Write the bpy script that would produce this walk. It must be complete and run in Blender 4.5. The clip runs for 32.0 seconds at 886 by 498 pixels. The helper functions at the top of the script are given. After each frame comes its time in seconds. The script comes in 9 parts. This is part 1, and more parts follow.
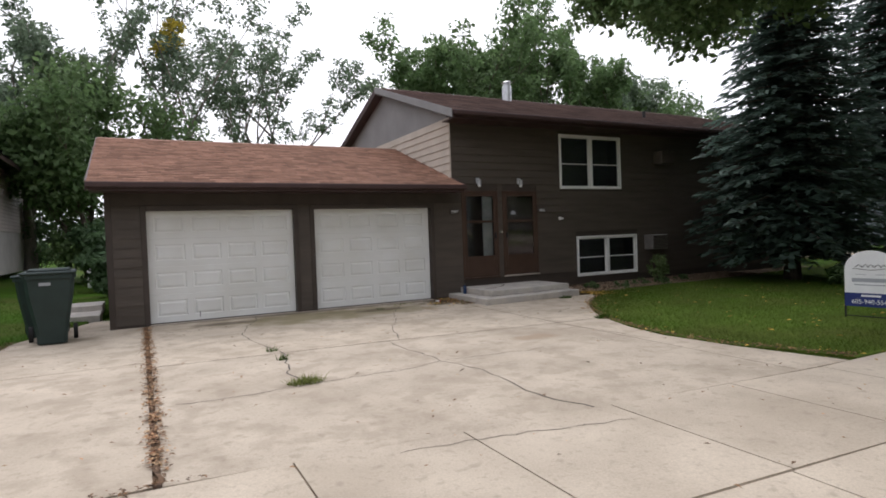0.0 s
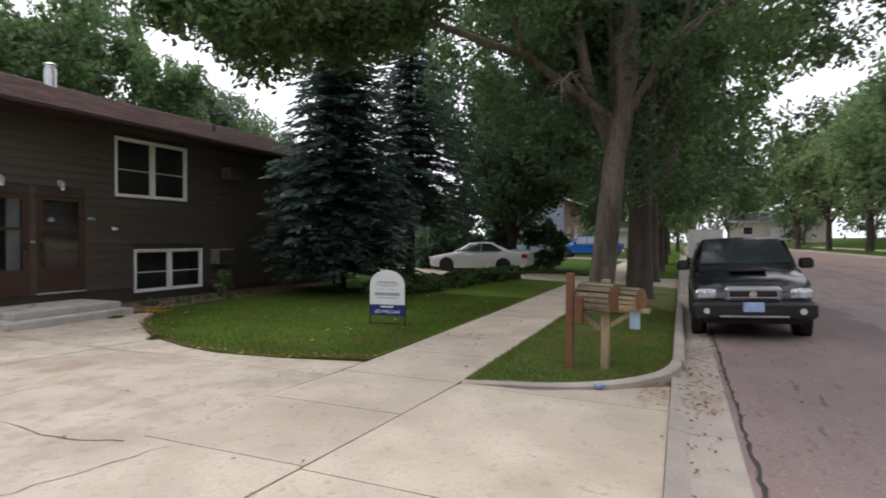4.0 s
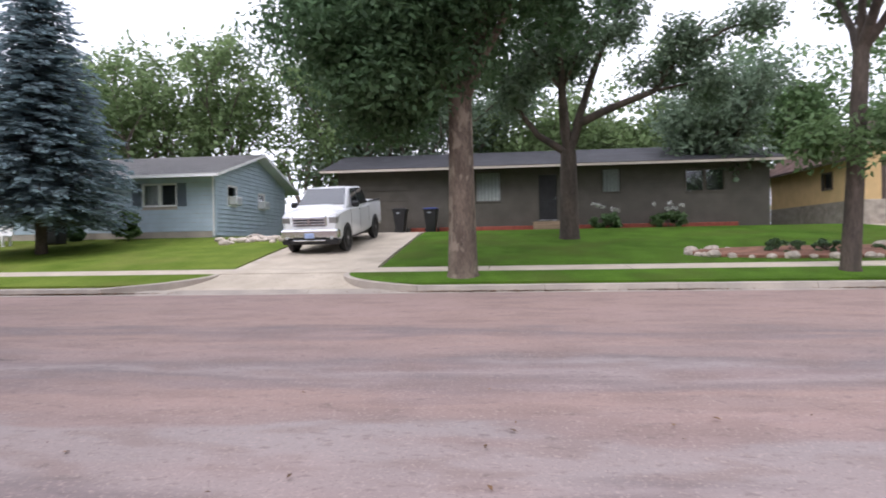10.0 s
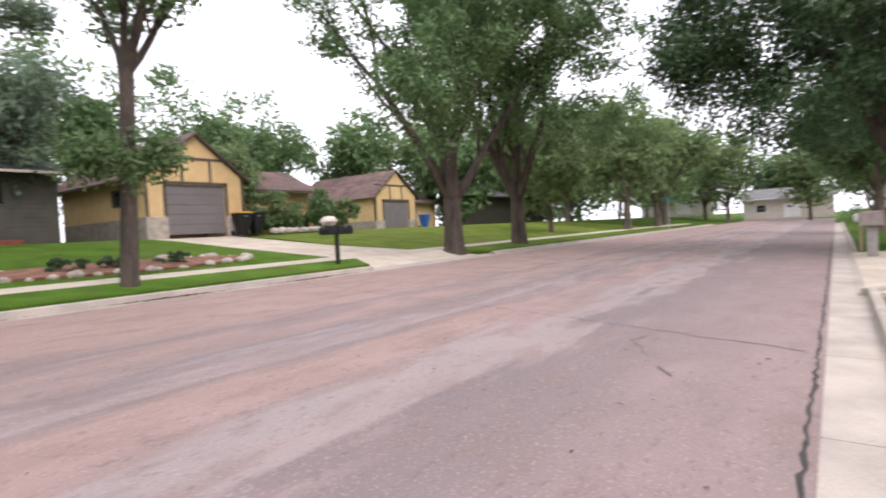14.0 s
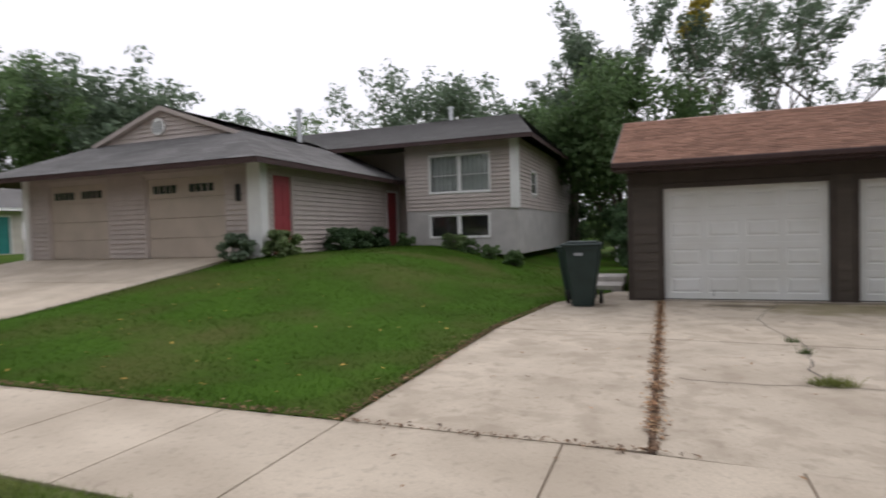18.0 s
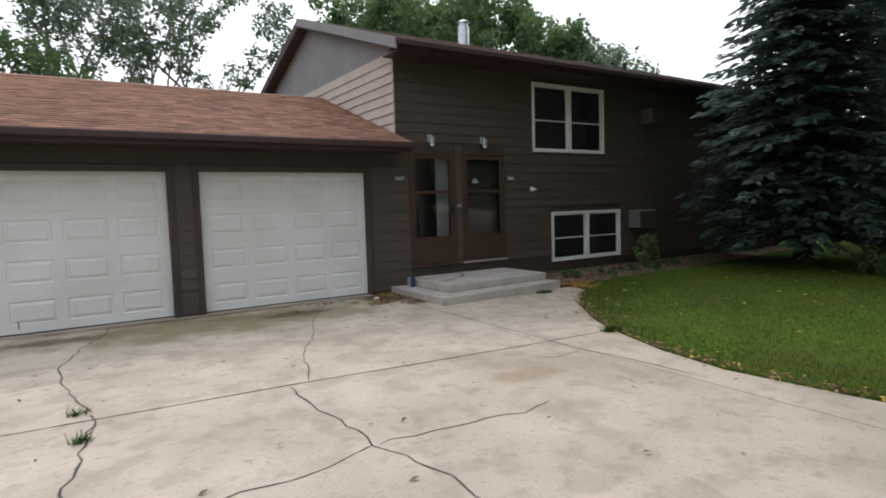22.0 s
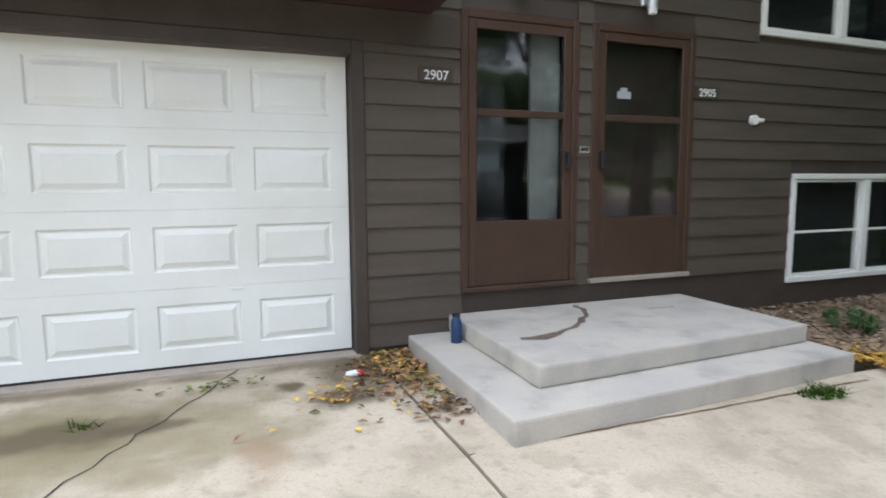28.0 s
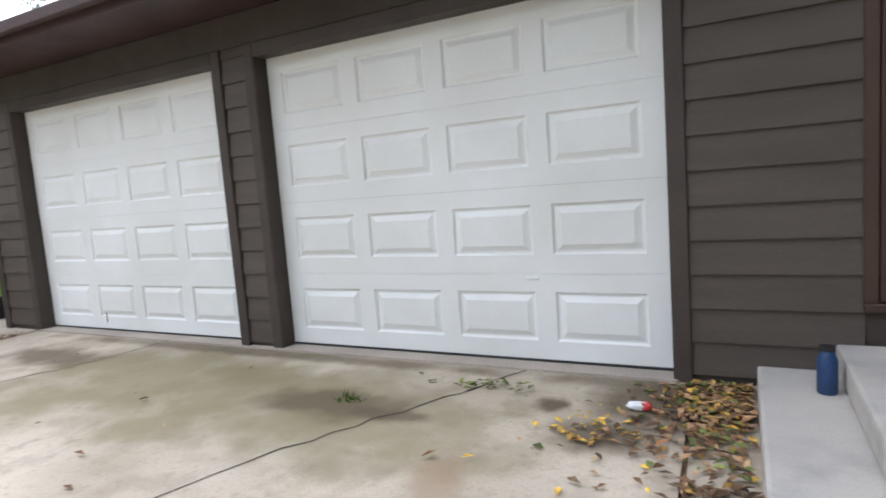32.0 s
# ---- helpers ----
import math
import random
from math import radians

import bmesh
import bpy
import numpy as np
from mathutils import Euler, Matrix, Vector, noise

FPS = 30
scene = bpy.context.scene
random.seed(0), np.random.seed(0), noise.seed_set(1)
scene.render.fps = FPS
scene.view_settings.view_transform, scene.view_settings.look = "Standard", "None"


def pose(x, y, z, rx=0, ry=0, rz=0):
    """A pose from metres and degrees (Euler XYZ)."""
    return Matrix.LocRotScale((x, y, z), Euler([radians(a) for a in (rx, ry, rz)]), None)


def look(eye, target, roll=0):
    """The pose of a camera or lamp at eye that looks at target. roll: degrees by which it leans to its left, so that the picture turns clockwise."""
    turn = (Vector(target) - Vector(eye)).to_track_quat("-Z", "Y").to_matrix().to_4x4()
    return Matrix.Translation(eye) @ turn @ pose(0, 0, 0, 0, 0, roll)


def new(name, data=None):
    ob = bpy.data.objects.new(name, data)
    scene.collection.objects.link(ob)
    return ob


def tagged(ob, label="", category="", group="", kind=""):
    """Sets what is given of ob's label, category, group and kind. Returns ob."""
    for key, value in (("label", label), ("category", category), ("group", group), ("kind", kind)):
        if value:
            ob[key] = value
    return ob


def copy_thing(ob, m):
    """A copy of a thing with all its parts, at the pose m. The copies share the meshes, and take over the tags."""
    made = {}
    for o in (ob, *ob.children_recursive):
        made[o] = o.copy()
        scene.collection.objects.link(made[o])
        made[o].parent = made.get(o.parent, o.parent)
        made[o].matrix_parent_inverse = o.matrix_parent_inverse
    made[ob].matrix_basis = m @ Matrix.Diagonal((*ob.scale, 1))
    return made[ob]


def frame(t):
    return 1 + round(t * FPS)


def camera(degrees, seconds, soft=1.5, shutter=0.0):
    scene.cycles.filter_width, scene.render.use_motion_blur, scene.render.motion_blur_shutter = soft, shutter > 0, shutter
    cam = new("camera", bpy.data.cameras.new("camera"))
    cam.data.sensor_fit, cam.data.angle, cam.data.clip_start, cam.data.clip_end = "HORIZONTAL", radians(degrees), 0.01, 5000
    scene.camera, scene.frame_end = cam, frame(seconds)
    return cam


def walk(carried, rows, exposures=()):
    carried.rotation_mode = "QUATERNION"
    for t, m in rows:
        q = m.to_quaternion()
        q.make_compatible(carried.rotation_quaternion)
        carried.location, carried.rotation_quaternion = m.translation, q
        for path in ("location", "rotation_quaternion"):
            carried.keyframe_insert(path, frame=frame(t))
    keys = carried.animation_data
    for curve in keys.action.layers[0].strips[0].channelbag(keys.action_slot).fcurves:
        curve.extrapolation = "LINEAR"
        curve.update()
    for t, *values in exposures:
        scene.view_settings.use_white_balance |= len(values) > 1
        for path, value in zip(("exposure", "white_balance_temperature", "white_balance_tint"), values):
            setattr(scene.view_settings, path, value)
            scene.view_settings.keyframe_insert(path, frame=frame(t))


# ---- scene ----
cam = camera(74.8, 32.0, soft=1.75, shutter=0.3)
PATH = [
    (0, (-0.109, -12.115, 1.473), (0.816, -10.342, 1.425), -2.1),
    (0.5, (-0.023, -12.157, 1.44), (0.912, -10.389, 1.396), -2.3),
    (1, (0.025, -12.255, 1.452), (1.017, -10.519, 1.403), -2.4),
    (1.5, (0.109, -12.401, 1.493), (1.199, -10.725, 1.438), -2.2),
    (2, (0.158, -12.381, 1.583), (1.403, -10.818, 1.515), -2.1),
    (2.5, (0.201, -12.447, 1.661), (1.619, -11.039, 1.585), -1.6),
    (3, (-0.199, -12.46, 1.604), (1.415, -11.28, 1.556), -0.1),
    (3.5, (-0.059, -12.466, 1.604), (1.685, -11.488, 1.565), 0.2),
    (5.5, (-0.035, -12.544, 1.561), (1.964, -12.589, 1.561), 0.6),
    (6, (0.201, -12.659, 1.487), (2.172, -12.999, 1.502), 0.7),
    (6.5, (0.493, -12.768, 1.451), (2.373, -13.451, 1.474), 1.3),
    (7, (0.659, -12.788, 1.405), (2.381, -13.805, 1.438), 1.6),
    (7.5, (0.588, -12.668, 1.399), (2.098, -13.979, 1.426), 1.7),
    (8, (0.448, -12.575, 1.407), (1.708, -14.129, 1.426), 0.9),
    (8.5, (0.38, -12.433, 1.437), (1.366, -14.173, 1.435), 0.2),
    (9, (0.27, -12.469, 1.447), (0.995, -14.333, 1.436), -0.2),
    (9.5, (0.185, -12.477, 1.439), (0.649, -14.422, 1.427), -0.6),
    (10, (0.247, -12.453, 1.43), (0.449, -14.443, 1.414), -1.0),
    (10.5, (0.18, -12.501, 1.435), (0.154, -14.5, 1.412), -1.5),
    (11, (0.002, -12.52, 1.427), (-0.213, -14.508, 1.397), -2.1),
    (11.5, (-0.13, -12.64, 1.454), (-0.532, -14.599, 1.417), -2.7),
    (12, (-0.109, -12.793, 1.439), (-0.711, -14.699, 1.4), -3.1),
    (12.5, (-0.311, -12.914, 1.447), (-1.1, -14.752, 1.406), -3.4),
    (13, (-0.508, -12.956, 1.418), (-1.547, -14.665, 1.376), -3.7),
    (13.5, (-0.59, -12.883, 1.426), (-1.941, -14.357, 1.378), -3.6),
    (14, (-0.603, -12.8, 1.442), (-2.255, -13.926, 1.388), -3.6),
    (14.5, (-0.541, -12.667, 1.429), (-2.408, -13.382, 1.376), -2.6),
    (15, (-0.594, -12.843, 1.436), (-2.576, -13.099, 1.377), -2.1),
    (15.5, (-0.732, -12.694, 1.445), (-2.72, -12.47, 1.435), -1.9),
    (17.5, (-0.025, -12.07, 1.4), (-1.188, -10.443, 1.385), -1.4),
    (18, (0.029, -11.94, 1.395), (-0.688, -10.074, 1.339), -1.6),
    (18.5, (0.1, -11.654, 1.392), (-0.15, -9.672, 1.291), -1.7),
    (19, (0.15, -11.503, 1.397), (0.389, -9.522, 1.259), -1.7),
    (19.5, (0.249, -11.253, 1.388), (0.837, -9.346, 1.249), -1.3),
    (20, (0.494, -10.886, 1.39), (1.227, -9.029, 1.268), -1.1),
    (20.5, (0.705, -10.593, 1.448), (1.513, -8.77, 1.295), -1.1),
    (21, (0.915, -10.249, 1.486), (1.799, -8.463, 1.318), -1.4),
    (21.5, (1.159, -9.783, 1.536), (2.141, -8.047, 1.39), -1.5),
    (22, (1.478, -9.222, 1.515), (2.562, -7.548, 1.365), -1.7),
    (22.5, (1.762, -8.728, 1.487), (2.936, -7.119, 1.3), -1.7),
    (23, (2.0, -8.312, 1.49), (3.226, -6.743, 1.301), -1.3),
    (23.5, (2.293, -7.827, 1.477), (3.522, -6.257, 1.318), -1.1),
    (24, (2.581, -7.336, 1.496), (3.788, -5.748, 1.356), -0.3),
    (24.5, (2.881, -6.865, 1.504), (4.08, -5.273, 1.342), 0.1),
    (26.5, (4.36, -4.895, 1.303), (5.463, -3.236, 1.133), -1.3),
    (27, (4.593, -4.55, 1.274), (5.625, -2.85, 1.068), -1.4),
    (27.5, (4.79, -4.274, 1.243), (5.709, -2.513, 1.013), -1.0),
    (28, (5.021, -4.132, 1.223), (5.73, -2.275, 1.0), -0.3),
    (28.5, (5.296, -4.031, 1.183), (5.692, -2.082, 0.967), -0.8),
    (29, (5.441, -3.865, 1.237), (5.525, -1.882, 0.989), -0.8),
    (29.5, (5.693, -3.742, 1.258), (5.41, -1.778, 1.005), -1.3),
    (30, (5.966, -3.604, 1.236), (5.352, -1.716, 0.995), -1.3),
    (30.5, (6.113, -3.534, 1.259), (5.292, -1.722, 1.055), -0.7),
    (31, (6.143, -3.503, 1.252), (5.214, -1.742, 1.061), -1.0),
    (31.5, (6.148, -3.454, 1.194), (5.152, -1.732, 0.99), -2.7),
    (32, (6.236, -3.246, 1.097), (5.323, -1.479, 0.885), -4.3),
]
EXPOSURES = [(0.0, 0.13, 6400, 17), (3.5, 0.15, 6400, 17), (5.5, 0.8, 6050, 14), (8.0, 0.74, 6000, 15), (10.0, 0.58, 6050, 20), (12.0, 0.6, 6300, 22), (15.5, 0.84, 6400, 19), (17.5, -0.1, 6450, 17), (18.0, -0.2, 6450, 17), (19.0, -0.5, 6450, 18), (20.0, -0.36, 6450, 17), (22.0, 0.22, 6250, 14), (24.5, 0.74, 5900, 8), (26.5, 1.18, 5950, 10), (28.0, 1.42, 5950, 11), (30.0, 1.55, 5880, 12), (32.0, 1.18, 5930, 14)]
walk(cam, [(t, look(eye, target, roll)) for t, eye, target, roll in PATH], EXPOSURES)

# ---- world and light: a bright overcast day ----
world = bpy.data.worlds.new("overcast_sky")
scene.world = world
world.use_nodes = True
wn, wl = world.node_tree.nodes, world.node_tree.links
wn.clear()
sky = wn.new("ShaderNodeTexSky")
sky.sky_type, sky.sun_disc = "NISHITA", False
sky.sun_elevation, sky.sun_rotation = radians(48), radians(20)
sky.dust_density, sky.ozone_density, sky.air_density = 5.0, 1.0, 1.5
soft_sky = wn.new("ShaderNodeHueSaturation")
soft_sky.inputs["Saturation"].default_value = 0.12
cloud = wn.new("ShaderNodeMix")
cloud.data_type = "RGBA"
cloud.inputs["Factor"].default_value = 0.8
cloud.inputs["B"].default_value = (11.0, 11.3, 11.8, 1)
back = wn.new("ShaderNodeBackground")
back.inputs["Strength"].default_value = 0.12
wout = wn.new("ShaderNodeOutputWorld")
wl.new(sky.outputs["Color"], soft_sky.inputs["Color"])
wl.new(soft_sky.outputs["Color"], cloud.inputs["A"])
wl.new(cloud.outputs["Result"], back.inputs["Color"])
wl.new(back.outputs["Background"], wout.inputs["Surface"])
sun = new("sun", bpy.data.lights.new("sun", "SUN"))
sun.data.energy, sun.data.angle, sun.data.color = 0.8, radians(25), (1.0, 0.97, 0.92)
sun.matrix_world = look((0, 0, 30), (0 - 8, 0 - 22, 0))

# ---- small tools ----
def part(name, bm, material, parent=None, label=""):
    """Links a bmesh, or a mesh, as one object under a thing or a part."""
    if isinstance(bm, bpy.types.Mesh):
        me = bm
    else:
        me = bpy.data.meshes.new(name)
        bm.to_mesh(me)
        bm.free()
    if material is not None and not me.materials:
        me.materials.append(material)
    ob = new(name, me)
    if parent is not None:
        ob.parent = parent
    if label:
        ob["label"] = label
    return ob


def thing(name, x, y, z, label, category, group="", rz=0.0, kind=""):
    ob = new(name)
    ob.empty_display_size = 0.2
    ob.matrix_basis = pose(x, y, z, 0, 0, rz)
    return tagged(ob, label, category, group, kind)


def smooth(ob, angle=40):
    ob.data.shade_smooth()
    ob.data.set_sharp_from_angle(angle=radians(angle))
    return ob


def box(bm, x0, x1, y0, y1, z0, z1, bevel=0.0, seg=1):
    vs = [bm.verts.new(p) for p in ((x0, y0, z0), (x1, y0, z0), (x1, y1, z0), (x0, y1, z0), (x0, y0, z1), (x1, y0, z1), (x1, y1, z1), (x0, y1, z1))]
    fs = [bm.faces.new([vs[i] for i in q]) for q in ((3, 2, 1, 0), (4, 5, 6, 7), (0, 1, 5, 4), (1, 2, 6, 5), (2, 3, 7, 6), (3, 0, 4, 7))]
    if bevel:
        es = list({e for f in fs for e in f.edges})
        bmesh.ops.bevel(bm, geom=es, offset=bevel, segments=seg, affect="EDGES", profile=0.6)
    return bm


def boxes(*rows, bevel=0.0):
    bm = bmesh.new()
    for r in rows:
        box(bm, *r, bevel=bevel)
    return bm


def prism(bm, pts, z0, z1):
    """A flat polygon of (x, y) raised from z0 to z1; z may be functions of x, y."""
    f0 = z0 if callable(z0) else (lambda x, y: z0)
    f1 = z1 if callable(z1) else (lambda x, y: z1)
    lo = [bm.verts.new((x, y, f0(x, y))) for x, y in pts]
    hi = [bm.verts.new((x, y, f1(x, y))) for x, y in pts]
    bm.faces.new(hi)
    bm.faces.new(lo[::-1])
    n = len(pts)
    for i in range(n):
        bm.faces.new((lo[i], lo[(i + 1) % n], hi[(i + 1) % n], hi[i]))
    bmesh.ops.recalc_face_normals(bm, faces=bm.faces)
    return bm


def extrude_x(bm, profile, x0, x1):
    """A closed (y, z) outline swept along x."""
    a = [bm.verts.new((x0, y, z)) for y, z in profile]
    b = [bm.verts.new((x1, y, z)) for y, z in profile]
    n = len(profile)
    bm.faces.new(a)
    bm.faces.new(b[::-1])
    for i in range(n):
        bm.faces.new((a[(i + 1) % n], a[i], b[i], b[(i + 1) % n]))
    bmesh.ops.recalc_face_normals(bm, faces=bm.faces)
    return bm


def tube(bm, pts, radii, sides=8, cap=True):
    """A tapered tube along points."""
    rings = []
    for i, p in enumerate(pts):
        p = Vector(p)
        d = (Vector(pts[min(i + 1, len(pts) - 1)]) - Vector(pts[max(i - 1, 0)])).normalized()
        u = d.orthogonal().normalized() if abs(d.z) < 0.99 else Vector((1, 0, 0))
        if i:
            u = (last_u - d * last_u.dot(d)).normalized()
        last_u = u
        v = d.cross(u)
        rings.append([bm.verts.new(p + radii[i] * (math.cos(a) * u + math.sin(a) * v)) for a in [2 * math.pi * k / sides for k in range(sides)]])
    for r0, r1 in zip(rings, rings[1:]):
        for k in range(sides):
            bm.faces.new((r0[k], r0[(k + 1) % sides], r1[(k + 1) % sides], r1[k]))
    if cap:
        bm.faces.new(rings[0][::-1])
        bm.faces.new(rings[-1])
    return bm


def cyl(bm, c, r, h, axis="z", sides=20, r2=None):
    d = {"x": (h, 0, 0), "y": (0, h, 0), "z": (0, 0, h)}[axis]
    return tube(bm, [c, tuple(a + b for a, b in zip(c, d))], [r, r if r2 is None else r2], sides)


def mesh_arrays(name, verts, faces):
    """A mesh from numpy arrays: verts (n, 3), faces (m, k) of one size."""
    me = bpy.data.meshes.new(name)
    m, k = faces.shape
    me.vertices.add(len(verts))
    me.vertices.foreach_set("co", np.asarray(verts, np.float32).ravel())
    me.loops.add(m * k)
    me.loops.foreach_set("vertex_index", faces.astype(np.int32).ravel())
    me.polygons.add(m)
    me.polygons.foreach_set("loop_start", np.arange(0, m * k, k, dtype=np.int32))
    me.update(calc_edges=True)
    return me


# ---- materials ----
def mat(name, color, rough=0.7, var=0.12, scale=6.0, fine=60.0, bump=0.15, metal=0.0, spec=0.4, tint=None, island=0.0, stretch=(1, 1, 1), obj=0.0, dist=0.01):
    """A surface with two scales of variation in colour and roughness and a fine relief, at real size."""
    m = bpy.data.materials.new(name)
    m.use_nodes = True
    n, l = m.node_tree.nodes, m.node_tree.links
    b = n["Principled BSDF"]
    b.inputs["Metallic"].default_value = metal
    b.inputs["Specular IOR Level"].default_value = spec
    geo = n.new("ShaderNodeNewGeometry")
    mp = n.new("ShaderNodeMapping")
    mp.inputs["Scale"].default_value = stretch
    l.new(geo.outputs["Position"], mp.inputs["Vector"])
    big, small = n.new("ShaderNodeTexNoise"), n.new("ShaderNodeTexNoise")
    big.inputs["Scale"].default_value, small.inputs["Scale"].default_value = scale, fine
    big.inputs["Detail"].default_value, small.inputs["Detail"].default_value = 5, 4
    for t in (big, small):
        l.new(mp.outputs["Vector"], t.inputs["Vector"])
    mix = n.new("ShaderNodeMix")
    mix.data_type = "RGBA"
    other = tint or tuple(c * 0.6 for c in color)
    mix.inputs["A"].default_value = (*[min(1, c * (1 + var)) for c in color], 1)
    mix.inputs["B"].default_value = (*[c * (1 - var) + o * var for c, o in zip([c * (1 - var) for c in color], other)], 1)
    if tint:
        mix.inputs["B"].default_value = (*tint, 1)
    ramp = n.new("ShaderNodeMapRange")
    ramp.inputs["From Min"].default_value, ramp.inputs["From Max"].default_value = 0.35, 0.68
    l.new(big.outputs["Fac"], ramp.inputs["Value"])
    l.new(ramp.outputs["Result"], mix.inputs["Factor"])
    hsv = n.new("ShaderNodeHueSaturation")
    l.new(mix.outputs["Result"], hsv.inputs["Color"])
    val = n.new("ShaderNodeMapRange")
    val.inputs["From Min"].default_value, val.inputs["From Max"].default_value = 0.3, 0.7
    val.inputs["To Min"].default_value, val.inputs["To Max"].default_value = 1 - var, 1 + var
    l.new(small.outputs["Fac"], val.inputs["Value"])
    last = val.outputs["Result"]
    for amount, node, sock in ((island, geo, "Random Per Island"), (obj, None, "Random")):
        if amount:
            if node is None:
                node = n.new("ShaderNodeObjectInfo")
            r = n.new("ShaderNodeMapRange")
            r.inputs["To Min"].default_value, r.inputs["To Max"].default_value = 1 - amount, 1 + amount
            l.new(node.outputs[sock], r.inputs["Value"])
            mul = n.new("ShaderNodeMath")
            mul.operation = "MULTIPLY"
            l.new(last, mul.inputs[0])
            l.new(r.outputs["Result"], mul.inputs[1])
            last = mul.outputs["Value"]
    l.new(last, hsv.inputs["Value"])
    l.new(hsv.outputs["Color"], b.inputs["Base Color"])
    rr = n.new("ShaderNodeMapRange")
    rr.inputs["To Min"].default_value, rr.inputs["To Max"].default_value = max(0.02, rough - 0.1), min(1, rough + 0.1)
    l.new(big.outputs["Fac"], rr.inputs["Value"])
    l.new(rr.outputs["Result"], b.inputs["Roughness"])
    if bump:
        bp = n.new("ShaderNodeBump")
        bp.inputs["Strength"].default_value, bp.inputs["Distance"].default_value = bump, dist
        l.new(small.outputs["Fac"], bp.inputs["Height"])
        l.new(bp.outputs["Normal"], b.inputs["Normal"])
    return m


def leaf_mat(name, color, light, island=0.45, spec=0.3):
    m = mat(name, color, 0.55, 0.15, 0.9, 8.0, 0, spec=spec, tint=light, island=island)
    n, l = m.node_tree.nodes, m.node_tree.links
    b, out = n["Principled BSDF"], n["Material Output"]
    tr = n.new("ShaderNodeBsdfTranslucent")
    sh = n.new("ShaderNodeMixShader")
    sh.inputs["Fac"].default_value = 0.48
    l.new(b.inputs["Base Color"].links[0].from_socket, tr.inputs["Color"])
    l.new(b.outputs["BSDF"], sh.inputs[1])
    l.new(tr.outputs["BSDF"], sh.inputs[2])
    l.new(sh.outputs["Shader"], out.inputs["Surface"])
    return m


def glass_mat(name, tint=(0.9, 0.95, 0.95)):
    m = bpy.data.materials.new(name)
    m.use_nodes = True
    b = m.node_tree.nodes["Principled BSDF"]
    b.inputs["Base Color"].default_value = (*tint, 1)
    b.inputs["Roughness"].default_value = 0.03
    b.inputs["Transmission Weight"].default_value = 1.0
    b.inputs["IOR"].default_value = 1.45
    return m


def split_bands(m, low, high, scale, vec=(1, 1, 1), lo=0.45, hi=0.6):
    """Adds a third, large and stretched variation between the colour so far and another one."""
    n, l = m.node_tree.nodes, m.node_tree.links
    b = n["Principled BSDF"]
    src = b.inputs["Base Color"].links[0].from_socket
    geo, mp, t = n.new("ShaderNodeNewGeometry"), n.new("ShaderNodeMapping"), n.new("ShaderNodeTexNoise")
    mp.inputs["Scale"].default_value = vec
    t.inputs["Scale"].default_value, t.inputs["Detail"].default_value = scale, 6
    l.new(geo.outputs["Position"], mp.inputs["Vector"])
    l.new(mp.outputs["Vector"], t.inputs["Vector"])
    r = n.new("ShaderNodeMapRange")
    r.inputs["From Min"].default_value, r.inputs["From Max"].default_value = lo, hi
    r.inputs["To Max"].default_value = high
    l.new(t.outputs["Fac"], r.inputs["Value"])
    mx = n.new("ShaderNodeMix")
    mx.data_type = "RGBA"
    l.new(r.outputs["Result"], mx.inputs["Factor"])
    l.new(src, mx.inputs["A"])
    mx.inputs["B"].default_value = (*low, 1)
    l.new(mx.outputs["Result"], b.inputs["Base Color"])
    return m


def across(m, stops, y0, y1, amount, wander=0.05):
    """Seal strips and worn tracks that run along x: a colour ramp over y, with crooked edges, mixed over the colour so far."""
    n, l = m.node_tree.nodes, m.node_tree.links
    b = n["Principled BSDF"]
    src = b.inputs["Base Color"].links[0].from_socket
    geo, sep, mp, t = n.new("ShaderNodeNewGeometry"), n.new("ShaderNodeSeparateXYZ"), n.new("ShaderNodeMapping"), n.new("ShaderNodeTexNoise")
    mp.inputs["Scale"].default_value = (0.35, 1.6, 1)
    t.inputs["Scale"].default_value, t.inputs["Detail"].default_value = 1.0, 7
    l.new(geo.outputs["Position"], sep.inputs["Vector"])
    l.new(geo.outputs["Position"], mp.inputs["Vector"])
    l.new(mp.outputs["Vector"], t.inputs["Vector"])
    r, a, w = n.new("ShaderNodeMapRange"), n.new("ShaderNodeMath"), n.new("ShaderNodeMapRange")
    r.inputs["From Min"].default_value, r.inputs["From Max"].default_value = y0, y1
    w.inputs["To Min"].default_value, w.inputs["To Max"].default_value = -wander * 2, wander * 2
    l.new(sep.outputs["Y"], r.inputs["Value"])
    l.new(t.outputs["Fac"], w.inputs["Value"])
    l.new(r.outputs["Result"], a.inputs[0])
    l.new(w.outputs["Result"], a.inputs[1])
    ramp = n.new("ShaderNodeValToRGB")
    e = ramp.color_ramp.elements
    while len(e) < len(stops):
        e.new(0.5)
    for k, (y, c) in zip(e, stops):
        k.position, k.color = (y - y0) / (y1 - y0), (*c, 1)
    l.new(a.outputs["Value"], ramp.inputs["Fac"])
    mx, fa = n.new("ShaderNodeMix"), n.new("ShaderNodeMapRange")
    mx.data_type = "RGBA"
    fa.inputs["From Min"].default_value, fa.inputs["From Max"].default_value = 0.3, 0.6
    fa.inputs["To Min"].default_value, fa.inputs["To Max"].default_value = amount * 0.45, amount
    l.new(t.outputs["Fac"], fa.inputs["Value"])
    l.new(fa.outputs["Result"], mx.inputs["Factor"])
    l.new(src, mx.inputs["A"])
    l.new(ramp.outputs["Color"], mx.inputs["B"])
    l.new(mx.outputs["Result"], b.inputs["Base Color"])
    return m


